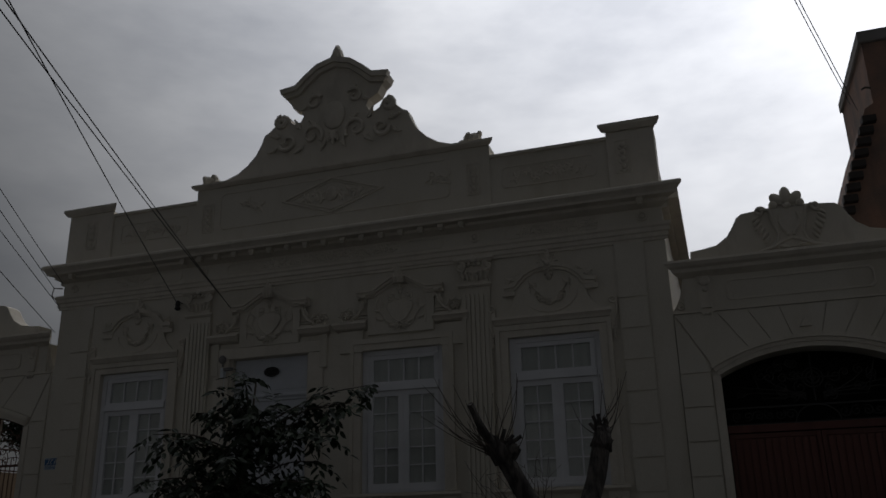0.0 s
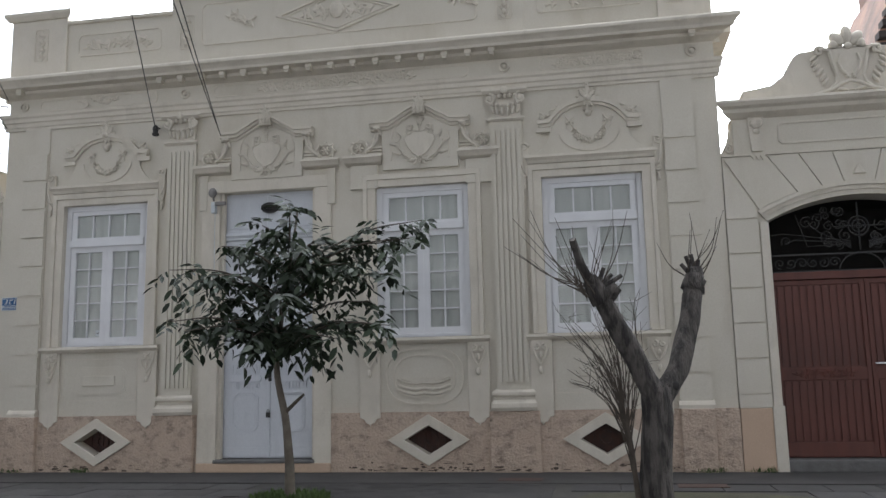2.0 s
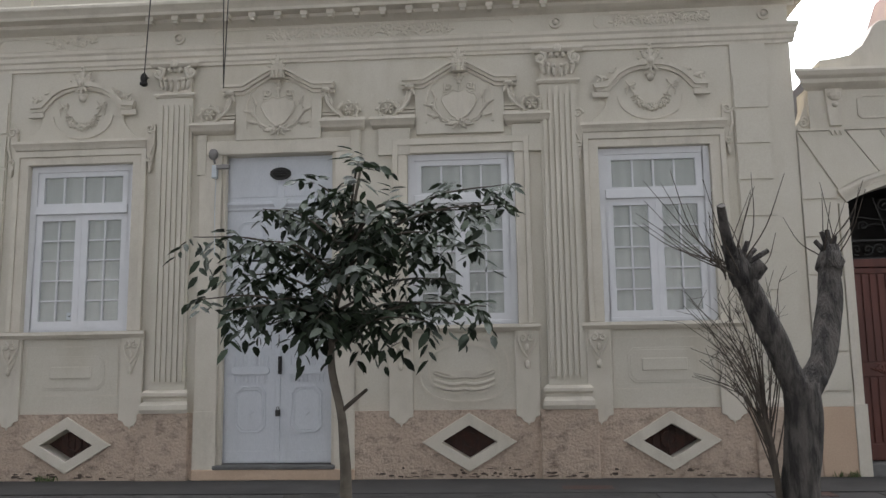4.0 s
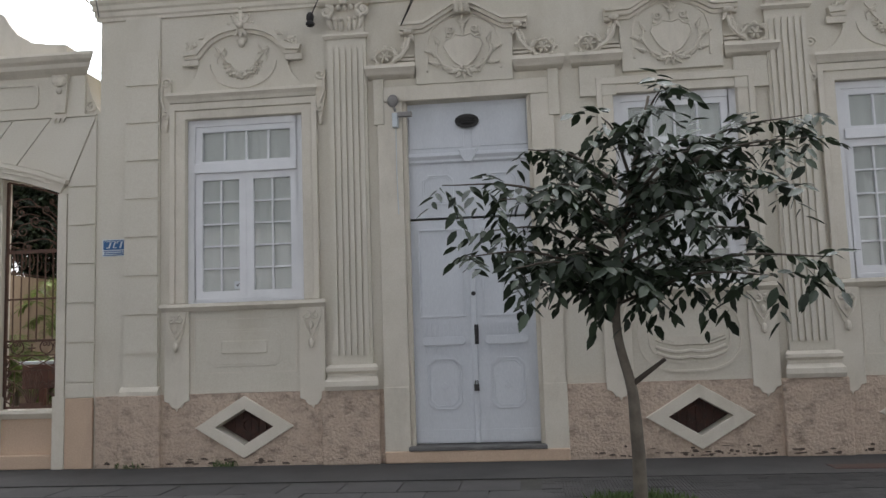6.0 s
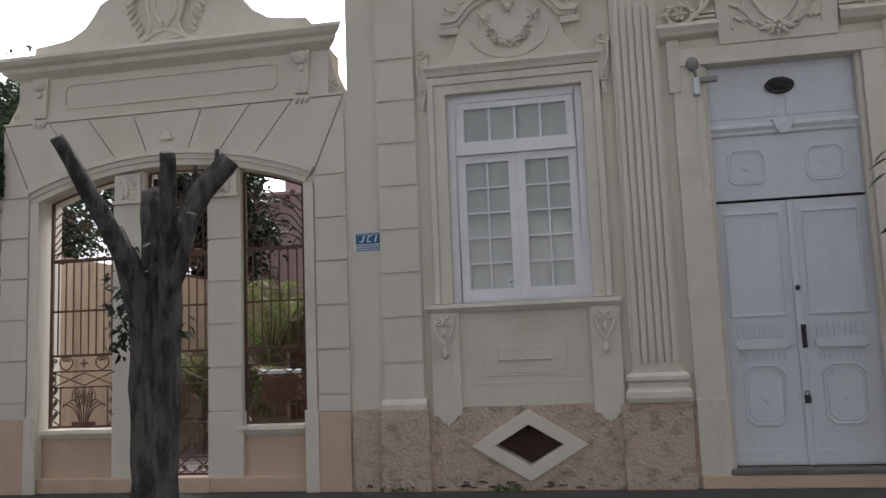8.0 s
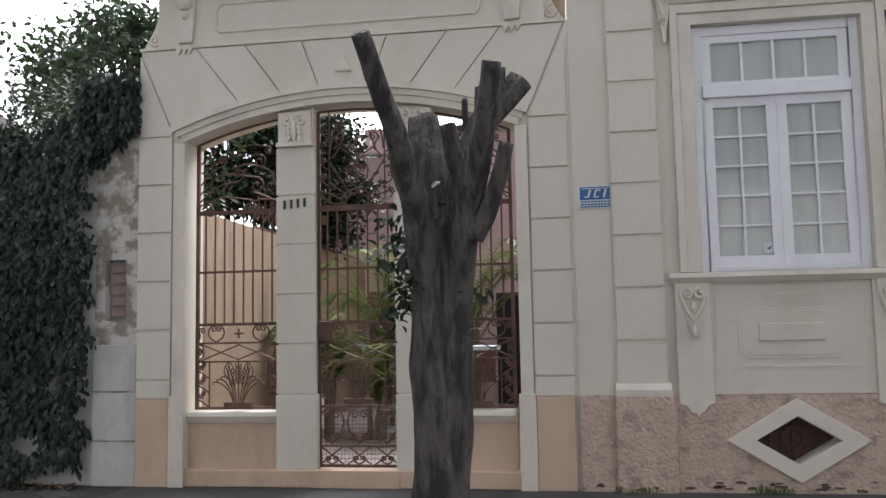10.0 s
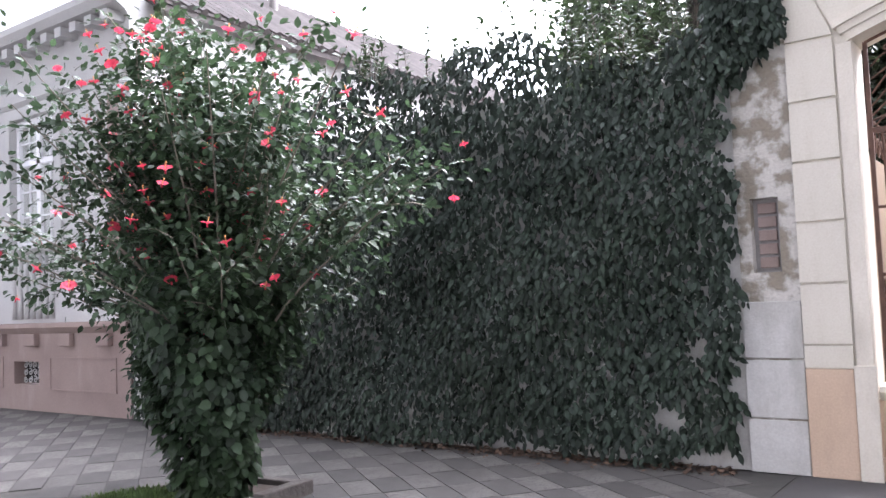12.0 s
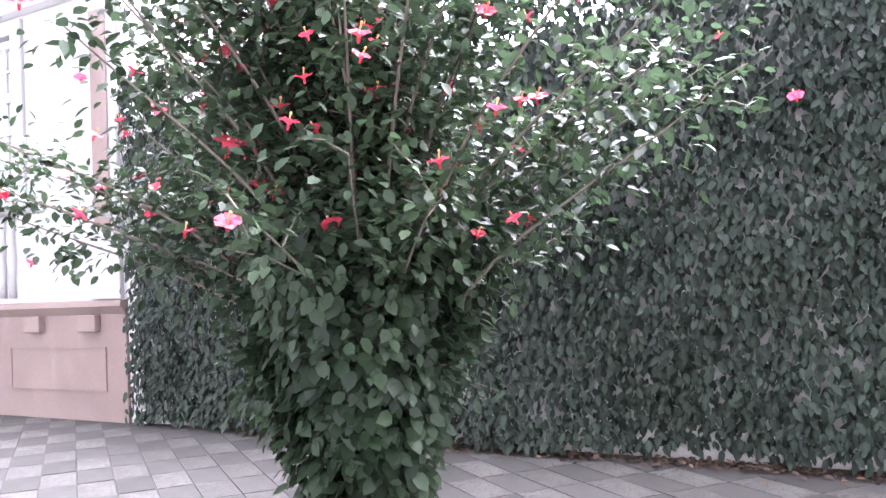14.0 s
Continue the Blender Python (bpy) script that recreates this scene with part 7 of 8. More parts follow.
def bushy_tree(name, label, x, y, z0, crown, n, size, seed, trunk_r=0.15, group="", mat=LEAF_FAR):
    """A tree with trunk, limbs and a crown of clumps with gaps: crown = centre and radii."""
    rp = random.Random(seed)
    t = thing(name, label, "tree", group)
    (cx, cy, cz), (rx, ry, rz) = crown
    trunk = [(x, y, z0), (x + 0.05, y, z0 + (cz - z0) * 0.4), ((x + cx) / 2, (y + cy) / 2, z0 + (cz - z0) * 0.7), (cx, cy, cz)]
    part("trunk", Shape().tube(trunk, trunk_r, trunk_r * 0.5, 9), BARK, t, smooth=True)
    c, tp = [], []
    for k in range(46):
        d = Vector((rp.gauss(0, 1), rp.gauss(0, 1), rp.gauss(0.15, 1))).normalized()
        r = rp.uniform(0.55, 1.0)
        e = Vector((cx + d.x * rx * r, cy + d.y * ry * r, cz + d.z * rz * r))
        mid = Vector((cx, cy, cz)).lerp(e, 0.5) + Vector((0, 0, -0.15))
        part("limb", Shape().tube([(cx, cy, cz - 0.3), mid, e], trunk_r * 0.3, 0.012, 5), BARK, t)
        cl = rp.uniform(0.25, 0.5)
        for j in range(n // 46):
            g = Vector((rp.gauss(0, 1), rp.gauss(0, 1), rp.gauss(0, 0.8))) * cl * 0.6
            c.append(e + g)
            tp.append(Vector((rp.gauss(0, 1), rp.gauss(0, 1), rp.gauss(-0.3, 0.6))))
    leaf_cloud("crown", c, tp, unit(len(c)) + (0, 0, 0.6), RNG.uniform(size * 0.7, size * 1.3, len(c)), mat, t, 0.5, kind="stuff")
    return t


bushy_tree("garden_tree", "dark leafy tree rising behind the garden wall", -18.9, 16.6, 0, ((-18.95, 16.5, 4.5), (1.7, 1.3, 2.0)), 10000, 0.11, 31)
bushy_tree("garden_tree", "dark leafy tree beside the court wall", -18.6, 20.2, 0, ((-18.1, 20.0, 4.5), (1.7, 1.6, 1.45)), 23000, 0.14, 33, mat=LEAF_TREE)
bushy_tree("garden_tree", "tall dark tree showing above the gateway crest", -20.4, 19.0, 0, ((-20.8, 19.0, 5.5), (1.5, 1.2, 1.9)), 8000, 0.13, 35)

# building beyond the carriage gate
rb = thing("brick_building", "stained brick and plaster building beyond the carriage gate", "building")
part("wall", Shape().prism([(1.2, 0), (1.2, 5.4), (2.0, 6.2), (2.26, 7.0), (2.56, 7.9), (2.84, 8.65), (3.0, 8.75), (3.0, 10.0), (9.0, 10.0), (9.0, 0)], 16.0, 19.0), BRICKISH, rb)
part("coping", Shape().box(2.94, 9.0, 15.92, 19.0, 10.0, 10.24), GREY_WALL, rb, bevel=0.02)
for k in range(11):
    u = k / 11
    part("verge_tile", Shape().box(1.96 + 0.86 * u, 2.2 + 0.86 * u, 15.86, 16.1, 6.2 + 2.35 * u, 6.33 + 2.35 * u), ROOF_TILE, rb, bevel=0.01)
part("hook", Shape().tube([(3.0, 15.98, 9.05), (2.9, 15.94, 9.06), (2.84, 15.94, 9.02)], 0.02, 0.02, 6), IRON_BLACK, rb)
part("lean_to_roof", Shape().prism([(0.45, 5.35), (0.45, 6.3), (2.1, 6.38), (2.1, 5.35)], 16.1, 18.6), ROOF_TILE, rb)
# Passage walls and ceiling are added blockers; their near-black colour paints in the shade.
cl = part("passage_end_blocker", Shape().box(-0.88, 3.0, 15.4, 15.7, 0, 4.1), DARK)
tagged(cl, "added near-black end wall that keeps the carriage passage dark", "wall", kind="structure")
cv = part("passage_sky_blocker", Shape().box(-0.87, 2.81, Y + 0.425, 15.4, 3.95, 4.05), DARK)
tagged(cv, "added near-black ceiling that keeps sky light out of the carriage passage", "ceiling", kind="structure")
ws = part("passage_side_blocker", Shape().box(2.3, 2.8, Y + 0.43, 15.4, 0, 3.95), DARK)
tagged(ws, "added near-black side wall that keeps light out of the carriage passage", "wall", kind="structure")
wr = part("wall_east", Shape().box(2.82, 30, Y, Y + 0.4, 0, 5.0), CREAM)
tagged(wr, "plain cream wall beyond the carriage gateway", "wall", kind="structure")
# Unseen wall added across the street: blocks low sky, bounces light onto the facades.
wa = part("unseen_bounce_wall", Shape().box(-80, 60, -5.4, -5.0, -0.2, 5.6), BOUNCE_WALL)
tagged(wa, "unseen plain wall added across the street to block low sky and bounce light", "wall", kind="structure")


# ---- pavement ----
pv = part("pavement", Shape().box(-60, 40, 9.64, Y + 0.02, -0.2, -0.012), JOINT)
tagged(pv, "dark cement pavement of worn slabs along the house fronts", "pavement", kind="structure")
PAVE_PIECE = material("pavement_slab", (0.060, 0.057, 0.056), (0.044, 0.042, 0.041), 0.9, 1.6, fine=80, bump=0.5, vary=0.15, stain=(0.05, 0.047, 0.044), stain_amount=0.7)
slab_me = []
for k in range(4):
    s = Shape()
    w, d = 0.296, 0.296
    s.add([(-w, -d, -0.02), (w, -d, -0.02), (w, d, -0.02), (-w, d, -0.02), (-w + 0.006, -d + 0.006, 0.0), (w - 0.006, -d + 0.006, 0.0005 * k), (w - 0.006, d - 0.006, 0.0), (-w + 0.006, d - 0.006, 0.001 * k)],
          [(4, 5, 6, 7), (0, 1, 5, 4), (1, 2, 6, 5), (2, 3, 7, 6), (3, 0, 4, 7)])
    me = s.mesh("slab")
    me.materials.append(PAVE_PIECE)
    slab_me.append(me)
rs = random.Random(3)
far = Shape()
for i in range(48):
    for j in range(6):
        x, y = -17.0 + 0.6 * i + (0.3 if j % 2 else 0), 9.94 + 0.6 * j
        if y > 12.1 or -7.3 < x < -3.2 and y > 9.9 or -3.3 < x < -0.2 and y < 11.3 or abs(x + 6.45) < 0.45 and abs(y - 10.5) < 0.5 or abs(x + 2.3) < 0.5 and abs(y - 10.6) < 0.4 or abs(x + 13.62) < 0.5 and abs(y - 10.75) < 0.5:
            continue
        if x < 3:
            o = new("slab", slab_me[rs.randrange(4)])
            o.location, o.parent = (x, y, rs.uniform(-0.003, 0.002)), pv
            o.rotation_euler = (rs.uniform(-.004, .004), rs.uniform(-.004, .004), 0)
        else:
            far.box(x - 0.296, x + 0.296, y - 0.296, y + 0.296, -0.02, 0.0)
tagged(part("far_slabs", far, PAVE, pv), kind="stuff")
part("cement_strip", Shape().box(-17.2, 12, 12.12, Y - 0.02, -0.012, 0.003), PAVE, pv)
rib_me = []
for k in range(2):
    q = Shape().box(-0.098, 0.098, -0.098, 0.098, -0.02, -0.004)
    for j in range(6):
        u = -0.082 + 0.0328 * j
        if k == 0:
            q.box(u - 0.010, u + 0.010, -0.096, 0.096, -0.004, 0.004)
        else:
            q.box(u - 0.010, u + 0.010, -0.096, 0.0, -0.004, 0.003).box(u - 0.010, u + 0.010, 0.004, 0.096, -0.004, 0.004)
    me = q.mesh("ribbed_tile", weld=False)
    me.materials.append(PAVE_PIECE)
    rib_me.append(me)
for i in range(19):
    for j in range(11):
        x, y = -7.1 + 0.2 * i, 9.98 + 0.2 * j
        if abs(x + 6.42) < 0.5 and abs(y - 10.45) < 0.5:
            continue
        o = new("ribbed_tile", rib_me[rs.randrange(2)])
        o.location, o.parent = (x, y, rs.uniform(-0.004, 0.002)), pv
        o.rotation_euler = (rs.uniform(-.012, .012), rs.uniform(-.012, .012), rs.uniform(-.01, .01))
part("mossy_patch", Shape().prism([(0.0, 0.0), (0.1, 0.9), (0.35, 1.45), (1.2, 1.6), (2.2, 1.5), (2.95, 1.1), (3.05, 0.0)], -0.012, 0.002), MOSS, pv).matrix_world = Matrix(((1, 0, 0, -3.3), (0, 0, 1, 9.72), (0, -1, 0, -0.006), (0, 0, 0, 1)))
part("tile_bed", Shape().box(-7.25, -3.28, 9.66, 12.12, -0.012, -0.006), JOINT, pv)
for x, y in ((-1.6, 11.9), (-3.9, 12.5)):
    part("drain_cover", Shape().box(x - 0.3, x + 0.3, y - 0.15, y + 0.15, -0.01, 0.008), GRATE, pv, bevel=0.004)

# chequered tiles before the ivy wall
TILE_PALE = material("pale_patterned_tile", (0.110, 0.104, 0.094), (0.080, 0.075, 0.068), 0.85, 3.0, fine=70, bump=0.4, vary=0.18, stain=(0.09, 0.085, 0.08), stain_amount=0.75, stain_scale=3.0, stain_stretch=(1, 1, 1))
TILE_GREY = material("grey_patterned_tile", (0.054, 0.050, 0.046), (0.041, 0.038, 0.035), 0.85, 3.0, fine=70, bump=0.4, vary=0.18, stain=(0.06, 0.056, 0.054), stain_amount=0.7, stain_scale=3.0, stain_stretch=(1, 1, 1))


def crackle(m):
    """Adds the fine dark net of worn relief lines that the tiles carry."""
    n, l = m.node_tree.nodes, m.node_tree.links
    b = n["Principled BSDF"]
    src = b.inputs["Base Color"].links[0].from_socket
    co = n.new("ShaderNodeTexCoord")
    v = n.new("ShaderNodeTexVoronoi")
    v.feature = "DISTANCE_TO_EDGE"
    v.inputs["Scale"].default_value = 17.0
    l.new(co.outputs["Object"], v.inputs["Vector"])
    r = n.new("ShaderNodeMapRange")
    r.inputs["From Min"].default_value, r.inputs["From Max"].default_value = 0.02, 0.07
    r.inputs["To Min"].default_value, r.inputs["To Max"].default_value = 0.75, 0.0
    l.new(v.outputs["Distance"], r.inputs["Value"])
    x = n.new("ShaderNodeMix")
    x.data_type = "RGBA"
    x.inputs["B"].default_value = (0.040, 0.037, 0.035, 1)
    l.new(r.outputs["Result"], x.inputs["Factor"])
    l.new(src, x.inputs["A"])
    # street dirt that runs on from tile to tile
    g = n.new("ShaderNodeNewGeometry")
    d = n.new("ShaderNodeTexNoise")
    d.inputs["Scale"].default_value, d.inputs["Detail"].default_value, d.inputs["Roughness"].default_value = 1.1, 8.0, 0.7
    l.new(g.outputs["Position"], d.inputs["Vector"])
    k = n.new("ShaderNodeMapRange")
    k.inputs["From Min"].default_value, k.inputs["From Max"].default_value, k.inputs["To Max"].default_value = 0.42, 0.66, 0.6
    l.new(d.outputs["Fac"], k.inputs["Value"])
    y = n.new("ShaderNodeMix")
    y.data_type = "RGBA"
    y.inputs["B"].default_value = (0.040, 0.036, 0.032, 1)
    l.new(k.outputs["Result"], y.inputs["Factor"])
    l.new(x.outputs["Result"], y.inputs["A"])
    l.new(y.outputs["Result"], b.inputs["Base Color"])


crackle(TILE_PALE)
TS, TA = 0.275, radians(-36)
tp = part("tiled_pavement", Shape().box(-60, -17.25, 9.64, Y - 0.01, -0.15, -0.006), JOINT)
tagged(tp, "worn grey and white chequered pavement tiles", "pavement", kind="structure")
tile_me = {}
for nm, mt in (("pale", TILE_PALE), ("grey", TILE_GREY)):
    g, h = TS - 0.003, TS / 2 - 0.003
    me = Shape().add([(-g, -h, -0.015), (g, -h, -0.015), (g, h, -0.015), (-g, h, -0.015), (-g + 0.003, -h + 0.003, 0.001), (g - 0.003, -h + 0.003, 0.001), (g - 0.003, h - 0.003, 0.001), (-g + 0.003, h - 0.003, 0.001)],
                     [(4, 5, 6, 7), (0, 1, 5, 4), (1, 2, 6, 5), (2, 3, 7, 6), (3, 0, 4, 7)]).mesh("tile")
    me.materials.append(mt)
    tile_me[nm] = me
ca, sa = math.cos(TA), math.sin(TA)
joined = {"pale": Shape(), "grey": Shape()}
count = 0
for i in range(-40, 40):
    for j in range(-40, 40):
        u, v = (2 * i + 0.5) * TS, j * TS
        x, y = -21.0 + u * ca - v * sa, 11.6 + u * sa + v * ca
        if not (9.86 < y < Y - 0.20 and -36 < x < -17.45):
            continue
        if -21.95 < x < -20.45 and y < 11.2:
            continue
        nm = "pale" if (i + j) % 2 == 0 else "grey"
        tilt = (rs.uniform(-.004, .004), rs.uniform(-.004, .004), TA)
        if -25.5 < x < -17.4 and count < 290:
            o = new("tile", tile_me[nm])
            o.location, o.rotation_euler, o.parent = (x, y, rs.uniform(-0.002, 0.002)), tilt, tp
            count += 1
        else:
            g, h = TS - 0.003, TS / 2 - 0.003
            joined[nm].add([(x + a * ca - b * sa, y + a * sa + b * ca, z) for a, b, z in ((-g, -h, -0.012), (g, -h, -0.012), (g, h, -0.012), (-g, h, -0.012), (-g, -h, 0.001), (g, -h, 0.001), (g, h, 0.001), (-g, h, 0.001))],
                           [(4, 5, 6, 7), (0, 1, 5, 4), (1, 2, 6, 5), (2, 3, 7, 6), (3, 0, 4, 7)])
for nm, mt in (("pale", TILE_PALE), ("grey", TILE_GREY)):
    tagged(part("far_tiles", joined[nm], mt, tp), kind="stuff")

kerb = thing("kerb", "whitewashed worn stone kerb along the street", "kerb", kind="structure")
km = []
for k in range(3):
    q = Shape().add([(-0.495, -0.10, -0.2), (0.495, -0.10, -0.2), (0.495, 0.09, -0.2), (-0.495, 0.09, -0.2), (-0.495, -0.085, -0.02), (0.495, -0.085, -0.02 - 0.004 * k), (0.49, 0.09, 0.012), (-0.49, 0.09, 0.012 + 0.003 * k), (-0.49, -0.05, 0.012), (0.49, -0.05, 0.010)],
                    [(0, 1, 5, 4), (4, 5, 9, 8), (8, 9, 6, 7), (2, 3, 7, 6), (1, 2, 6, 9, 5), (3, 0, 4, 8, 7)]).mesh("kerb_stone")
    q.materials.append(KERB_WHITE)
    km.append(q)
for i in range(46):
    o = new("kerb_stone", km[i % 3])
    o.location, o.parent = (-36.0 + i * 1.0, 9.55, rs.uniform(-0.008, 0.008)), kerb


# ---- planting ----
def blades(name, x0, x1, y0, y1, n, h, label, parent=None):
    c = np.stack([RNG.uniform(x0, x1, n), RNG.uniform(y0, y1, n), np.zeros(n)], 1)
    mx, my = (x0 + x1) / 2, (y0 + y1) / 2
    keep = ((c[:, 0] - mx) / (x1 - x0) * 2) ** 2 + ((c[:, 1] - my) / (y1 - y0) * 2) ** 2 < RNG.uniform(0.5, 1.25, n)
    c = c[keep]
    m = len(c)
    t = np.stack([RNG.normal(0, 0.5, m), RNG.normal(0, 0.5, m), np.ones(m)], 1)
    return tagged(leaf_cloud(name, c, t, unit(m), RNG.uniform(h * 0.5, h * 1.2, m), GRASS, parent, 0.14, 0.03), label, "grass", kind="stuff")


bed = thing("planting_bed", "small earth bed with broken stone edging", "planting bed")
part("soil", Shape().box(-21.9, -20.6, 9.66, 11.15, -0.1, 0.02), SOIL, bed)
def beam(x0, y0, x1, y1, w, h):
    dx, dy = x1 - x0, y1 - y0
    L = math.hypot(dx, dy)
    px, py = -dy / L * w / 2, dx / L * w / 2
    return Shape().add([(x0 + px, y0 + py, -0.05), (x0 - px, y0 - py, -0.05), (x1 - px, y1 - py, -0.05), (x1 + px, y1 + py, -0.05), (x0 + px, y0 + py, h), (x0 - px, y0 - py, h), (x1 - px, y1 - py, h), (x1 + px, y1 + py, h)],
                       [(0, 1, 2, 3), (4, 5, 6, 7), (0, 1, 5, 4), (1, 2, 6, 5), (2, 3, 7, 6), (3, 0, 4, 7)])
part("edging", beam(-20.55, 9.75, -20.53, 10.5, 0.11, 0.09), EDGE, bed, bevel=0.012)
part("edging", beam(-20.52, 10.52, -20.58, 11.12, 0.12, 0.11), EDGE, bed, bevel=0.012)
part("edging", beam(-20.62, 11.16, -21.2, 11.12, 0.10, 0.07), EDGE, bed, bevel=0.012)
blades("grass_patch", -22.0, -20.7, 9.68, 10.65, 9000, 0.08, "bright green weeds in the earth bed")
blades("grass_patch", -6.85, -5.95, 10.1, 10.85, 2600, 0.12, "low green tuft round the foot of the young tree")
for x in (-11.0, -12.2, -0.6, -1.3):
    blades("weed", x - 0.2, x + 0.2, Y - 0.16, Y - 0.06, 90, 0.09, "small weeds at the foot of the wall")
for x, y, w in ((-6.42, 10.45, 0.42), (-2.3, 10.1, 0.40), (-13.62, 10.75, 0.36)):
    part("tree_pit", Shape().box(x - w, x + w, y - w, y + w, -0.1, -0.004), SOIL, pv)


def grow(pts, n=7):
    """A smooth line through control points."""
    out = []
    P = [Vector(p) for p in pts]
    P = [P[0] * 2 - P[1]] + P + [P[-1] * 2 - P[-2]]
    for i in range(1, len(P) - 2):
        for k in range(n):
            u = k / n
            a, b, c, d = P[i - 1], P[i], P[i + 1], P[i + 2]
            out.append(0.5 * ((2 * b) + (c - a) * u + (2 * a - 5 * b + 4 * c - d) * u * u + (3 * b - a - 3 * c + d) * u ** 3))
    out.append(P[-2])
    return out


def rough_tube(s, pts, r0, r1, n=12, lump=0.08, seed=0):
    """A tube with an uneven bark outline."""
    rr = random.Random(seed)
    ph = [rr.uniform(0, 6.28) for _ in range(6)]
    m = len(pts)
    k0 = len(s.v)
    s.tube(pts, r0, r1, n)
    for i in range(m):
        c = Vector(pts[i])
        for k in range(n):
            v = Vector(s.v[k0 + i * n + k])
            q = 6.28 * k / n
            f = 1 + lump * (math.sin(3 * q + ph[0] + i * 0.22) + 0.7 * math.sin(5 * q + ph[1] - i * 0.3) + 0.6 * math.sin(i * 0.9 + ph[2] + q) + 0.5 * math.sin(9 * q + ph[3] + i * 0.15)) + rr.uniform(-0.3, 0.3) * lump
            if n > 13:
                f -= 0.9 * lump * max(0.0, math.sin(7 * q + ph[4] + 0.5 * math.sin(i * 0.31)) - 0.55) + 0.8 * lump * max(0.0, math.sin(12 * q + ph[5] + 0.7 * math.sin(i * 0.23)) - 0.6)
            s.v[k0 + i * n + k] = tuple(c + (v - c) * f)
    return s


# young tree before the door
yt = thing("young_tree", "young street tree with dark drooping compound leaves", "tree")
trunk = grow([(-6.40, 10.45, -0.03), (-6.41, 10.42, 0.5), (-6.44, 10.36, 1.0), (-6.53, 10.34, 1.45), (-6.50, 10.32, 1.9), (-6.38, 10.28, 2.6), (-6.20, 10.1, 3.38)])
part("trunk", rough_tube(Shape(), trunk, 0.062, 0.012, 9, 0.05, 1), BARK_PALE, yt, smooth=True)
part("branch_stub", Shape().tube([(-6.44, 10.36, 1.02), (-6.30, 10.30, 1.13), (-6.17, 10.25, 1.23)], 0.026, 0.016, 7), BARK_THIN, yt)
rt_ = random.Random(12)
ends = [(-7.95, 10.35, 2.5), (-7.75, 10.0, 1.8), (-7.55, 10.6, 2.1), (-7.35, 9.6, 1.65), (-5.0, 9.7, 1.65), (-4.8, 10.7, 3.05), (-5.1, 10.5, 2.75), (-5.5, 9.4, 1.5), (-6.15, 9.7, 3.1), (-5.7, 11.0, 2.6),
        (-7.0, 9.5, 2.3), (-6.9, 10.9, 2.75), (-6.1, 9.3, 2.0), (-5.5, 9.8, 2.4), (-7.2, 10.2, 2.75), (-6.5, 9.5, 1.55), (-5.4, 10.4, 2.0), (-5.9, 10.1, 2.75), (-6.6, 10.0, 2.95), (-7.0, 10.9, 1.8), (-5.05, 10.15, 2.3), (-6.25, 11.0, 1.7), (-7.45, 10.1, 2.3),
        (-6.0, 9.9, 1.55), (-5.6, 10.7, 1.75), (-7.15, 10.3, 1.55), (-6.6, 10.9, 2.2), (-5.9, 9.6, 2.55), (-6.95, 9.7, 1.75), (-6.2, 9.9, 2.35), (-4.9, 10.3, 2.75)]
lc, lt, ln, ls = [], [], [], []
for k, e in enumerate(ends):
    e = Vector(e)
    e.z = 1.82 + (e.z - 1.5) * 0.95
    j = max(0, min(len(trunk) - 1, int(len(trunk) * (0.52 + 0.33 * max(0, min(1, (e.z - 1.4) / 1.7))))))
    b = trunk[j]
    mid = b.lerp(e, 0.55) + Vector((0, 0, 0.12))
    limb = grow([b, mid, e], 6)
    part("branch", Shape().tube(limb, 0.017, 0.005, 6), BARK_THIN, yt)
    for i in range(3, len(limb)):
        for q in range(1 if i % 3 else 2):
            d = Vector((rt_.gauss(0, 1), rt_.gauss(0, 1), rt_.gauss(-0.1, 0.6))).normalized()
            L = rt_.uniform(0.18, 0.36)
            for w in range(6):
                u = (w + 1) / 6
                p = limb[i] + d * L * u + Vector((0, 0, -0.12 * u * u))
                lc.append(p)
                sd = d.cross(Vector((0, 0, 1))).normalized() * (1 if w % 2 else -1)
                lt.append(sd * 0.8 + d * 0.6 + Vector((0, 0, rt_.uniform(-0.9, -0.2))))
                ln.append(Vector((rt_.gauss(0, 0.5), rt_.gauss(-0.2, 0.5), 1)))
                ls.append(rt_.uniform(0.11, 0.19))
leaf_cloud("crown", lc, lt, ln, ls, LEAF_TREE, yt, 0.42, 0.07, kind="stuff")

# pollarded tree with two arms
pt = thing("pollarded_tree", "bare pollarded street tree forked into two cut arms", "tree")
tr = grow([(-2.27, 10.02, -0.03), (-2.27, 10.0, 0.4), (-2.23, 9.98, 0.8), (-2.21, 9.98, 1.25)])
part("trunk", rough_tube(Shape(), tr, 0.165, 0.155, 18, 0.05, 3), BARK, pt, smooth=True)
la = grow([(-2.22, 9.98, 1.08), (-2.40, 9.90, 1.5), (-2.64, 9.76, 1.98), (-2.78, 9.68, 2.26)])
part("arm", rough_tube(Shape(), la, 0.125, 0.09, 16, 0.07, 4), BARK, pt, smooth=True)
ra = grow([(-2.20, 10.0, 1.08), (-1.97, 10.12, 1.45), (-1.79, 10.28, 2.0), (-1.72, 10.38, 2.45)])
part("arm", rough_tube(Shape(), ra, 0.12, 0.10, 16, 0.07, 5), BARK, pt, smooth=True)
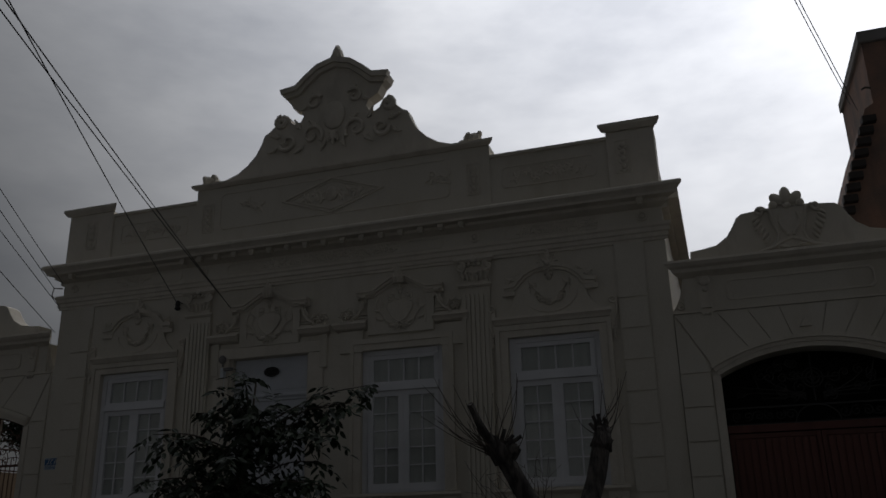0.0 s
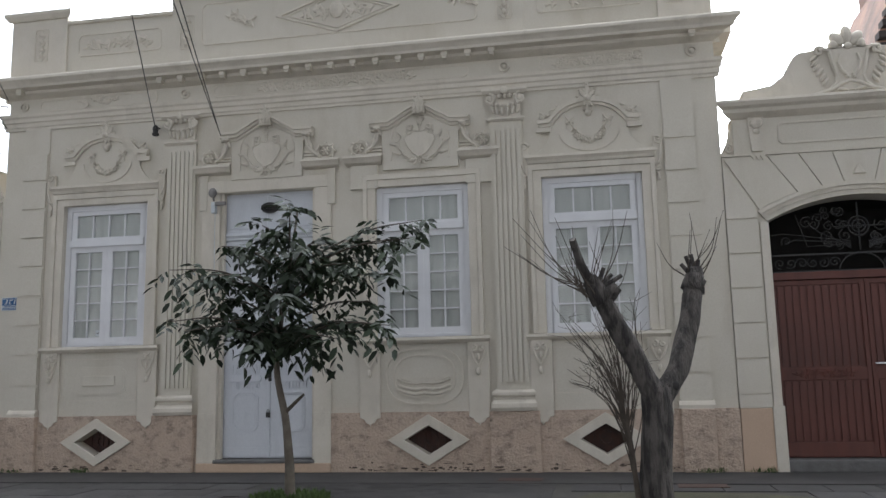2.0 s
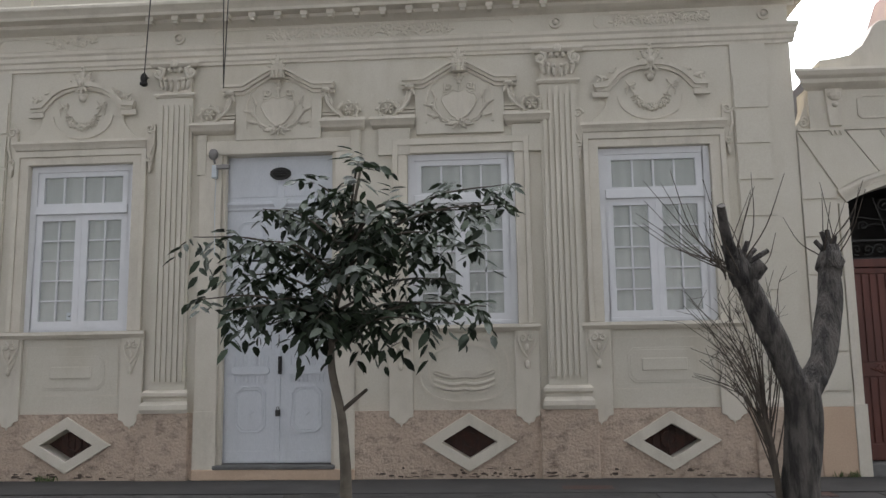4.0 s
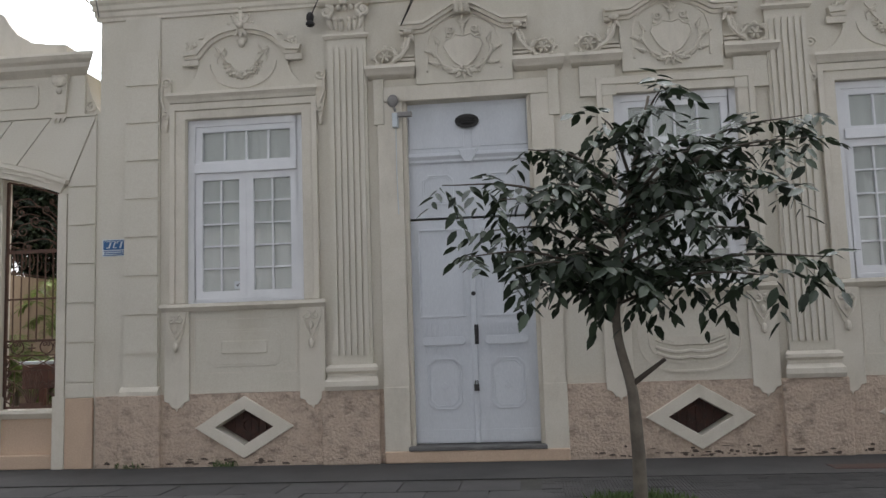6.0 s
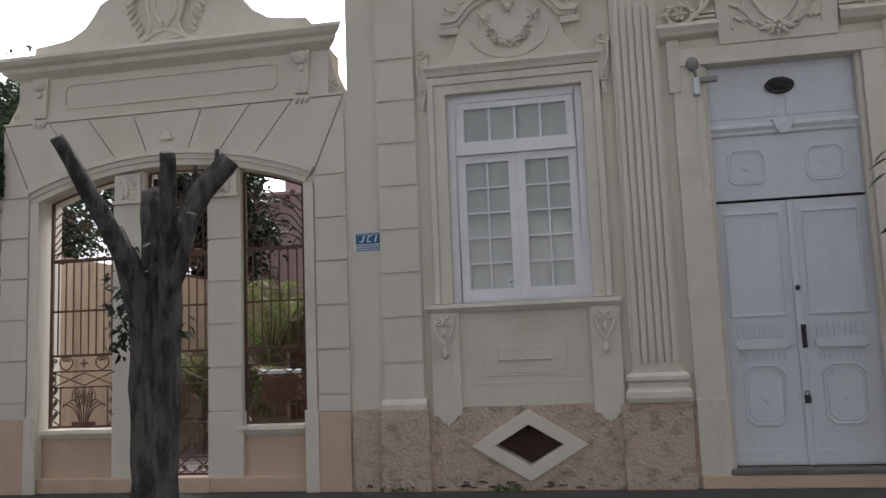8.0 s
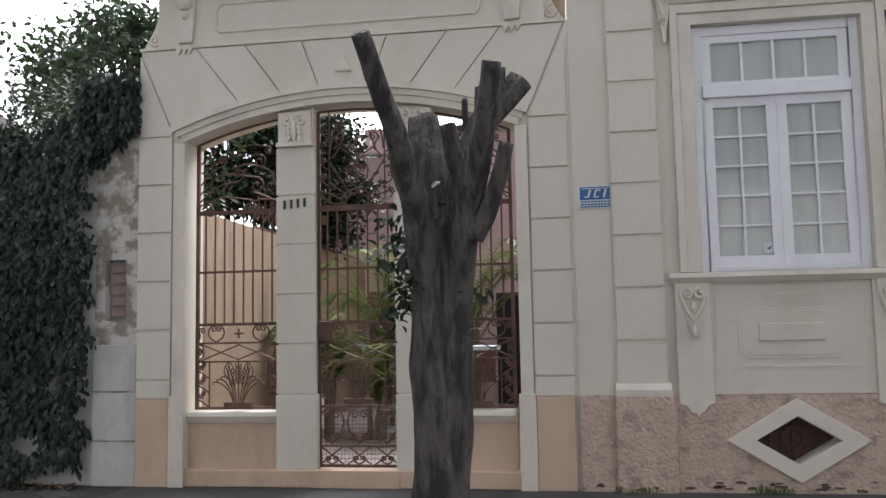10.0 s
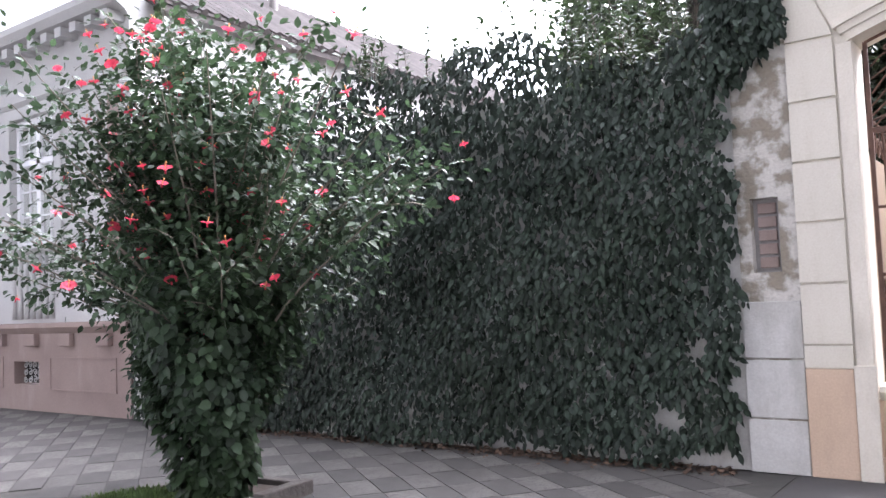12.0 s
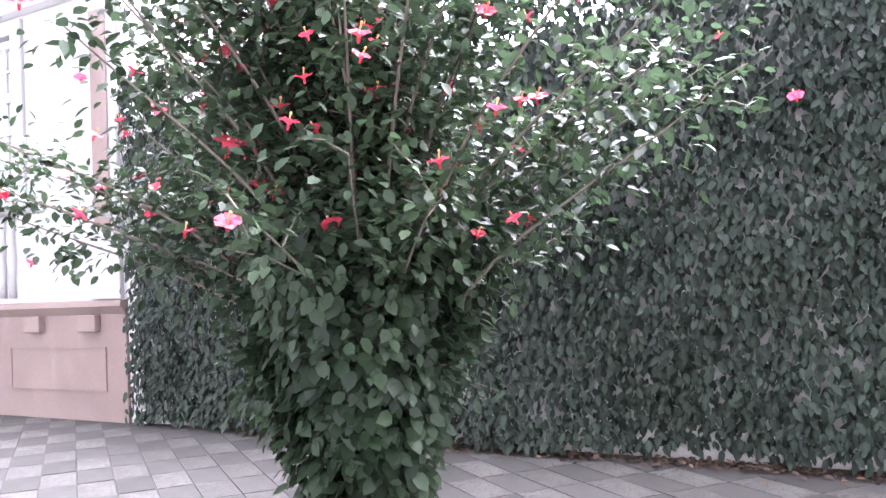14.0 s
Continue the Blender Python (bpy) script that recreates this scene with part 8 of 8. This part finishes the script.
part("knot", rough_tube(rough_tube(Shape(), [(-2.74, 9.70, 2.14), (-2.79, 9.67, 2.24), (-2.83, 9.63, 2.33), (-2.85, 9.60, 2.40)], 0.12, 0.06, 14, 0.16, 61), [(-2.72, 9.70, 2.18), (-2.64, 9.68, 2.23), (-2.57, 9.66, 2.29)], 0.085, 0.05, 14, 0.18, 62), BARK, pt, smooth=True)
part("knot", rough_tube(rough_tube(Shape(), [(-1.75, 10.36, 2.28), (-1.72, 10.38, 2.38), (-1.70, 10.39, 2.48), (-1.70, 10.39, 2.54)], 0.12, 0.07, 14, 0.16, 63), [(-1.70, 10.38, 2.34), (-1.63, 10.38, 2.41)], 0.09, 0.06, 14, 0.18, 64), BARK, pt, smooth=True)
# Solid near-black bulge; the shade of a knot hole is put into its colour.
part("painted_knot_hole", Shape().ell((-2.03, 9.97, 1.26), (0.05, 0.03, 0.055), 9, 6), DARK, pt)
rp = random.Random(8)
part("stub", rough_tube(Shape(), grow([(-2.83, 9.63, 2.3), (-2.92, 9.46, 2.5), (-3.0, 9.28, 2.74)], 4), 0.055, 0.036, 14, 0.1, 6), BARK, pt)
for (bx, by, bz), lst in (((-2.79, 9.66, 2.29), [(-2.70, 9.62, 2.48), (-2.62, 9.70, 2.42), (-2.52, 9.66, 2.40), (-2.9, 9.70, 2.46)]), ((-1.71, 10.38, 2.46), [(-1.80, 10.34, 2.66), (-1.74, 10.36, 2.68), (-1.66, 10.39, 2.62), (-1.85, 10.39, 2.58)])):
    for q in lst:
        part("stub", Shape().tube([(bx, by, bz - 0.05), q], 0.033, 0.022, 7), BARK, pt)
for k in range(34):
    left = k < 24
    b = Vector((-2.82, 9.66, 2.24)) if left else Vector((-1.72, 10.38, 2.50))
    if left:
        d = Vector((rp.uniform(-1.2, 0.5), rp.uniform(-0.6, 0.4), rp.uniform(0.3, 1.0)))
        L = rp.uniform(0.4, 1.05)
    else:
        d = Vector((rp.uniform(-0.6, 0.7), rp.uniform(-0.4, 0.4), rp.uniform(0.5, 1.0)))
        L = rp.uniform(0.3, 0.7)
    d.normalize()
    b = b + Vector((rp.uniform(-.1, .1), rp.uniform(-.08, .08), rp.uniform(-.1, .06)))
    e = b + d * L + Vector((0, 0, 0.1 * L))
    part("twig", Shape().tube(grow([b, b.lerp(e, 0.5) + Vector((rp.uniform(-.06, .06), 0, -0.06)), e], 4), 0.0075, 0.0025, 5), BARK_THIN, pt)
# thin suckers beside it
bu = thing("bare_shrub", "bare thin-stemmed shrub beside the pollarded tree", "shrub")
part("stem", Shape().tube(grow([(-2.44, 10.0, -0.03), (-2.48, 9.97, 0.35), (-2.51, 9.95, 0.7), (-2.60, 9.98, 1.15)]), 0.035, 0.016, 8), BARK_THIN, bu, smooth=True)
for k in range(44):
    rise = rp.uniform(0.4, 1.1)
    b = Vector((-2.48 - 0.08 * rise, 9.96, rise))
    e = Vector((-2.62 + rp.uniform(-0.62, 0.30), 10.1 + rp.uniform(-0.3, 0.4), rp.uniform(1.3, 2.15)))
    mid = b.lerp(e, 0.45) + Vector((0.03 + rp.uniform(-.05, .08), 0, 0.12))
    line = grow([b, mid, e], 5)
    part("stem", Shape().tube(line, 0.0075, 0.0025, 5), BARK_THIN, bu)
    for j in range(4):
        p = line[rp.randrange(4, len(line))]
        part("twig", Shape().tube([p, p + Vector((rp.uniform(-.2, .2), rp.uniform(-.1, .1), rp.uniform(0.02, .22)))], 0.0035, 0.0018, 4), BARK_THIN, bu)

# thick lopped trunk before the garden gate
lt_ = thing("lopped_tree", "thick grey lopped tree trunk with cut limbs and few sprouts", "tree")
LS = 1.17


def lop(p):
    """Points of the lopped tree, drawn about its foot and set to its true size."""
    return (-13.62 + LS * (p[0] + 13.45), 10.75 + LS * (p[1] - 9.9), 1.42 + LS * (p[2] - 1.42) if p[2] > 0 else -0.03)


tk = grow([lop(p) for p in ((-13.45, 9.9, -0.03), (-13.45, 9.9, 0.3), (-13.44, 9.89, 0.7), (-13.41, 9.88, 1.1), (-13.39, 9.87, 1.4), (-13.385, 9.88, 1.8), (-13.38, 9.9, 2.1))], 9)
part("trunk", rough_tube(Shape(), tk, 0.168, 0.112, 44, 0.07, 9), BARK, lt_, smooth=True)
part("trunk_rib", rough_tube(Shape(), grow([lop(p) for p in ((-13.44, 9.88, 0.5), (-13.46, 9.82, 1.2), (-13.46, 9.79, 1.7), (-13.50, 9.70, 2.15), (-13.56, 9.58, 2.4))], 9), 0.13, 0.07, 30, 0.09, 10), BARK, lt_, smooth=True)
part("trunk_rib", rough_tube(Shape(), grow([lop(p) for p in ((-13.42, 9.9, 0.5), (-13.34, 9.89, 1.2), (-13.33, 9.88, 1.7), (-13.29, 9.86, 2.2), (-13.24, 9.82, 2.5))], 9), 0.14, 0.08, 30, 0.09, 11), BARK, lt_, smooth=True)
part("trunk_rib", rough_tube(Shape(), grow([lop(p) for p in ((-13.42, 9.94, 0.5), (-13.40, 10.0, 1.5), (-13.42, 10.05, 2.2), (-13.40, 10.15, 2.5))], 9), 0.15, 0.105, 30, 0.09, 12), BARK, lt_, smooth=True)
for k, (pts, r0, r1) in enumerate((
        ([(-13.47, 9.80, 1.8), (-13.51, 9.62, 2.2), (-13.56, 9.36, 2.55), (-13.655, 9.088, 2.94)], 0.085, 0.048),
        ([(-13.40, 9.88, 1.9), (-13.46, 9.98, 2.4), (-13.52, 10.05, 2.74)], 0.13, 0.095),
        ([(-13.33, 9.88, 1.4), (-13.23, 9.74, 2.05), (-13.12, 9.52, 2.5), (-13.048, 9.387, 2.856)], 0.085, 0.052),
        ([(-13.36, 9.95, 2.1), (-13.22, 10.06, 2.6), (-12.94, 10.11, 2.96)], 0.10, 0.08),
        ([(-13.20, 9.72, 2.0), (-13.08, 9.66, 2.2), (-12.99, 9.60, 2.48)], 0.06, 0.042),
        ([(-13.22, 9.75, 2.1), (-13.28, 9.72, 2.4), (-13.32, 9.70, 2.62)], 0.06, 0.045),
        ([(-13.05, 10.09, 2.75), (-13.04, 10.1, 3.04)], 0.022, 0.016), ([(-13.20, 10.05, 2.6), (-13.19, 10.06, 2.92)], 0.022, 0.017), ([(-13.26, 10.04, 2.55), (-13.27, 10.05, 2.85)], 0.022, 0.018))):
    part("limb", rough_tube(Shape(), grow([lop(p) for p in pts], 7), r0 * LS * 0.93, r1 * LS * 0.93, 22, 0.10, 20 + k), BARK, lt_, smooth=True)
cs, ts, ns_ = [], [], []
for (x, y, z, n, r) in ((-13.64, 9.86, 2.02, 55, 0.07), (-13.62, 9.84, 1.85, 60, 0.07), (-13.60, 9.84, 1.68, 50, 0.06), (-13.52, 9.92, 2.15, 60, 0.08), (-13.50, 9.9, 1.75, 50, 0.08), (-13.18, 9.86, 1.75, 14, 0.05), (-13.62, 9.8, 0.2, 60, 0.09)):
    for k in range(n):
        cs.append(lop((x + rp.gauss(0, r), y + rp.gauss(0, r), max(z + rp.gauss(0, r * 1.1), 0.24))))
        ts.append((rp.gauss(0, 1), rp.gauss(0, 1), rp.gauss(-0.6, 0.5)))
        ns_.append((rp.gauss(0, .5), rp.gauss(-.4, .5), 1))
    part("sprout", Shape().tube([lop((-13.38, 9.88, max(z - 0.25, 0.25))), lop((x, y, z))], 0.012, 0.005, 5), BARK_THIN, lt_)
leaf_cloud("leaves", cs, ts, ns_, RNG.uniform(0.06, 0.12, len(cs)), LEAF_TREE, lt_, 0.45, kind="stuff")

# hibiscus
hb = thing("hibiscus", "large hibiscus bush with glossy leaves and red flowers", "hibiscus")
HBX, HBY = -21.02, 10.62
rp = random.Random(40)
part("trunk", rough_tube(Shape(), grow([(HBX, HBY, -0.03), (HBX - 0.02, HBY - 0.02, 0.25), (HBX - 0.05, HBY - 0.04, 0.6)]), 0.105, 0.085, 10, 0.08, 2), BARK, hb, smooth=True)
hc, ht, hn, hs, fl = [], [], [], [], []
for k in range(104):
    a = rp.uniform(0, 6.283)
    if k < 44:      # upright stems
        r, z = rp.uniform(0.1, 0.9), rp.uniform(2.6, 4.25)
    elif k < 86:    # spreading stems
        r, z = rp.uniform(0.8, 1.75), rp.uniform(1.7, 3.6)
    else:           # low shoots
        r, z = rp.uniform(0.25, 0.55), rp.uniform(0.9, 1.5)
    e = Vector((HBX - 0.15 + r * 1.25 * math.cos(a), HBY - 0.15 + r * 0.8 * math.sin(a), z))
    if k in (86, 87, 88, 89):
        e = Vector((HBX - 2.2 - 0.35 * (k - 86), HBY - 0.7 - 0.1 * (k - 86), 2.0 + 0.3 * (k - 86)))
    if k in (90, 91, 92):
        e = Vector((-19.35 + 0.1 * (k - 90), 11.5 - 0.5 * (k - 90), 2.6 + 0.1 * (k - 90)))
    b = Vector((HBX + rp.uniform(-.1, .1), HBY + rp.uniform(-.1, .1), rp.uniform(0.35, 0.8)))
    mid = b.lerp(e, 0.5) + Vector((-(e.x - b.x) * 0.18, -(e.y - b.y) * 0.18, 0.12))
    line = grow([b, mid, e], 7)
    part("stem", Shape().tube(line, 0.018, 0.004, 5), BARK_PALE, hb)
    fl.append(e)
    for i in range(4, len(line)):
        for q in range(25):
            d = Vector((rp.gauss(0, 1), rp.gauss(0, 1), rp.gauss(0.1, 0.8))).normalized()
            L = rp.uniform(0.03, 0.34)
            p = line[i] + d * L
            hc.append(p)
            ht.append(d + Vector((0, 0, -0.25)))
            hn.append(Vector((rp.gauss(0, .5), rp.gauss(0, .5), 1)))
            hs.append(rp.uniform(0.05, 0.095))
    for w in range(3):
        d = Vector((rp.gauss(0, 1), rp.gauss(0, 1), rp.gauss(0.5, 0.7))).normalized()
        b2 = line[rp.randrange(6, len(line))]
        e2 = b2 + d * rp.uniform(0.2, 0.5)
        part("twig", Shape().tube([b2, b2.lerp(e2, 0.5) + Vector((0, 0, 0.03)), e2], 0.006, 0.003, 4), BARK_PALE, hb)
        fl.append(e2)
        for q in range(20):
            u = rp.random()
            hc.append(b2.lerp(e2, u))
            ht.append(Vector((rp.gauss(0, 1), rp.gauss(0, 1), rp.gauss(0, 0.6))))
            hn.append(Vector((rp.gauss(0, .5), rp.gauss(0, .5), 1)))
            hs.append(rp.uniform(0.05, 0.09))
leaf_cloud("leaves", hc, ht, hn, hs, LEAF_HIB, hb, 0.62, 0.10, kind="stuff")
# dense skirt of larger leaves round the stems
nk = 4600
za = RNG.uniform(0.03, 1.0, nk) * 1.9
aa = RNG.uniform(0, 6.283, nk)
rr = (0.15 + 0.46 * np.clip(za / 1.3, 0, 1) + 0.10 * np.sin(aa * 3 + za * 4)) * np.sqrt(RNG.uniform(0.35, 1.0, nk))
kc = np.stack([HBX - 0.05 + rr * np.cos(aa) * 1.12, HBY - 0.06 + rr * np.sin(aa), za], 1)
kt = np.stack([np.cos(aa) * 0.45 + RNG.normal(0, .45, nk), np.sin(aa) * 0.45 + RNG.normal(0, .45, nk), RNG.normal(-0.75, 0.4, nk)], 1)
kn = np.stack([np.cos(aa) + RNG.normal(0, .3, nk), np.sin(aa) + RNG.normal(0, .3, nk), RNG.normal(0.6, 0.3, nk)], 1)
leaf_cloud("leaves", kc, kt, kn, RNG.uniform(0.07, 0.125, nk), LEAF_HIB, hb, 0.72, 0.10, kind="stuff")


def flower_mesh():
    s = Shape()
    for k in range(5):
        a = 6.283 * k / 5
        ca_, sa_ = math.cos(a), math.sin(a)

        def at(r, w, z):
            return (r * ca_ - w * sa_, r * sa_ + w * ca_, z)
        s.add([at(0.004, 0, 0), at(0.026, -0.026, 0.022), at(0.026, 0.026, 0.020), at(0.056, -0.040, 0.032), at(0.060, 0.032, 0.040), at(0.074, -0.004, 0.026)],
              [(0, 1, 2), (1, 3, 5, 4, 2)])
    s.tube([(0, 0, -0.035), (0, 0, 0.0)], 0.008, 0.012, 6)
    return s.mesh("petals")


fm = flower_mesh()
fm.materials.append(PETAL)
sm_ = Shape().tube([(0, 0, 0), (0.004, 0, 0.04), (0.012, 0, 0.075)], 0.004, 0.006, 5).ell((0.013, 0, 0.078), (0.01, 0.01, 0.012), 6, 4).mesh("stamen")
sm_.materials.append(STAMEN)
spots = [Vector(p) for p in ((-19.86, 10.58, 2.72), (-19.46, 11.68, 2.75), (-20.06, 10.34, 1.68), (-19.72, 9.52, 2.01), (-20.36, 9.71, 2.34), (-20.36, 9.68, 2.47), (-19.99, 10.45, 2.64), (-20.35, 10.5, 1.62), (-20.7, 9.8, 2.35))]
pool = [p for p in fl if p.z > 1.3]
rp.shuffle(pool)
spots += [p for p in pool if p.y < HBY + 0.3][:165] + pool[-10:]
for p in spots:
    o = new("flower", fm)
    d = Vector((rp.gauss(0, .45), rp.gauss(-0.15, .4), 1.0)).normalized()
    out = Vector((p.x - HBX, p.y - HBY - 0.5, 0.25)).normalized()
    o.matrix_world = Matrix.Translation(p + out * rp.uniform(0.08, 0.22) + d * 0.03) @ d.to_track_quat("Z", "Y").to_matrix().to_4x4() @ Matrix.Scale(rp.uniform(0.5, 0.8), 4)
    o.parent = hb
    c = new("stamen", sm_)
    c.parent = o

# ---- small fittings ----
sg = thing("alarm_sign", "small blue and white alarm company plate on the wall", "sign")
part("plate", Shape().box(-12.63, -12.31, Y - 0.008, Y, 2.64, 2.86), SIGN_WHITE, sg, bevel=0.002)
part("field", Shape().box(-12.615, -12.325, Y - 0.012, Y - 0.0085, 2.725, 2.848), BLUE, sg)
part("border", Shape().box(-12.615, -12.325, Y - 0.012, Y - 0.0085, 2.652, 2.662), BLUE, sg)
for pts in ([(-12.575, 2.755), (-12.575, 2.745), (-12.53, 2.745), (-12.505, 2.82), (-12.525, 2.82), (-12.545, 2.757)], [(-12.47, 2.82), (-12.49, 2.745), (-12.44, 2.745), (-12.437, 2.757), (-12.473, 2.757), (-12.457, 2.808), (-12.42, 2.808), (-12.417, 2.82)], [(-12.38, 2.82), (-12.40, 2.745), (-12.38, 2.745), (-12.36, 2.82)]):
    part("emblem", Shape().prism(pts, Y - 0.016, Y - 0.012), SIGN_WHITE, sg)
part("emblem", Shape().prism([(-12.6, 2.835), (-12.34, 2.835), (-12.34, 2.829), (-12.6, 2.829)], Y - 0.016, Y - 0.012), SIGN_WHITE, sg)
for k in range(9):
    part("letter_bar", Shape().box(-12.605 + 0.031 * k, -12.583 + 0.031 * k, Y - 0.012, Y - 0.0085, 2.698, 2.712), BLUE, sg)
    part("letter_bar", Shape().box(-12.605 + 0.031 * k, -12.58 + 0.031 * k, Y - 0.012, Y - 0.0085, 2.672, 2.686), BLUE, sg)
dl = thing("door_lamp", "black oval bulkhead lamp over the door", "lamp")
part("housing", Shape().prism([(dm + 0.15 * math.cos(q), 4.165 + 0.09 * math.sin(q)) for q in (2 * math.pi * k / 24 for k in range(24))], yd - 0.06, yd - 0.01), IRON_BLACK, dl, bevel=0.012)
part("lens", Shape().ell((dm, yd - 0.06, 4.165), (0.11, 0.045, 0.06), 14, 8), DARK, dl, smooth=True)
for k in (-1, 0, 1):
    part("guard", Shape().tube([(dm - 0.14, yd - 0.06, 4.165 + 0.03 * k), (dm, yd - 0.115, 4.165 + 0.032 * k), (dm + 0.14, yd - 0.06, 4.165 + 0.03 * k)], 0.006, 0.006, 5), IRON_BLACK, dl)
sc = thing("security_camera", "small security camera and sensor beside the door head", "camera")
part("mount", Shape().ell((-8.82, Y - 0.10, 4.42), (0.07, 0.06, 0.08), 10, 7).tube([(-8.82, Y - 0.10, 4.4), (-8.79, Y - 0.12, 4.28)], 0.015, 0.015, 7), GREY_WALL, sc, smooth=True)
part("camera_body", Shape().box(-8.76, -8.58, Y - 0.16, Y - 0.10, 4.20, 4.26), GREY_WALL, sc, bevel=0.01)
part("sensor", Shape().box(-8.83, -8.76, Y - 0.14, Y - 0.05, 4.08, 4.26), SIGN_WHITE, sc, bevel=0.01)
part("bracket", Shape().tube([(-8.82, Y - 0.10, 4.42), (-8.82, Y - 0.02, 4.42)], 0.02, 0.02, 7), GREY_WALL, sc)
part("cable", Shape().tube([(-8.795, Y - 0.055, 4.1), (-8.80, Y - 0.05, 3.6), (-8.79, Y - 0.05, 3.0)], 0.006, 0.006, 5), SIGN_WHITE, sc)
ins = thing("insulator", "dark service wire insulator beside the pilaster capital", "insulator")
part("body", Shape().ell((-9.84, Y - 0.14, 5.55), (0.05, 0.05, 0.08), 9, 6).ell((-9.84, Y - 0.14, 5.47), (0.06, 0.06, 0.04), 9, 5), IRON_BLACK, ins, smooth=True)
part("bracket", Shape().tube([(-9.84, Y, 5.6), (-9.84, Y - 0.14, 5.6)], 0.012, 0.012, 6), IRON_BLACK, ins)
hk = thing("wall_hook", "rusty wire hook under the cornice end", "hook")
part("hook", Shape().tube([(-12.7, Y - 0.02, 6.2), (-12.84, Y - 0.1, 6.2), (-12.86, Y - 0.12, 6.05), (-12.80, Y - 0.12, 5.98)], 0.014, 0.012, 6), IRON_RUST, hk)
st = thing("window_sticker", "small white sticker on a window pane", "sticker")
part("sheet", Shape().box(-10.93, -10.83, Y + 0.088, Y + 0.092, 2.17, 2.27), SIGN_WHITE, st)
part("mark", Shape().prism([(-10.91, 2.22), (-10.885, 2.20), (-10.85, 2.25), (-10.88, 2.225)], Y + 0.084, Y + 0.088), IRON_BLACK, st)


def wire(a, b, sag, r=0.007):
    a, b = Vector(a), Vector(b)
    w = thing("overhead_wire", "thin black overhead service wire", "wire", "service wires")
    part("cable", Shape().tube([a.lerp(b, u) + Vector((0, 0, -sag * 4 * u * (1 - u))) for u in np.linspace(0, 1, 14)], r, r, 5), CABLE, w)


for a, b, sag in (((-9.84, Y - 0.14, 5.55), (-3.0, -1.3, 6.7), 0.10), ((-8.68, Y - 0.16, 5.36), (-3.4, -1.5, 6.2), 0.10), ((-8.68, Y - 0.16, 5.37), (-3.7, -1.5, 6.4), 0.14), ((-12.84, Y - 0.1, 6.2), (-6.4, -1.3, 9.6), 0.10), ((-12.7, Y - 0.03, 6.3), (-6.2, -1.3, 9.9), 0.16),
                  ((-12.7, Y - 0.03, 5.8), (-6.5, -1.3, 9.0), 0.10), ((-12.75, Y - 0.03, 5.3), (-6.6, -1.3, 8.2), 0.10), ((2.6, 15.9, 8.75), (0.2, 7.0, 7.5), 0.05), ((2.7, 15.9, 8.6), (0.25, 7.0, 7.45), 0.05)):
    wire(a, b, sag)
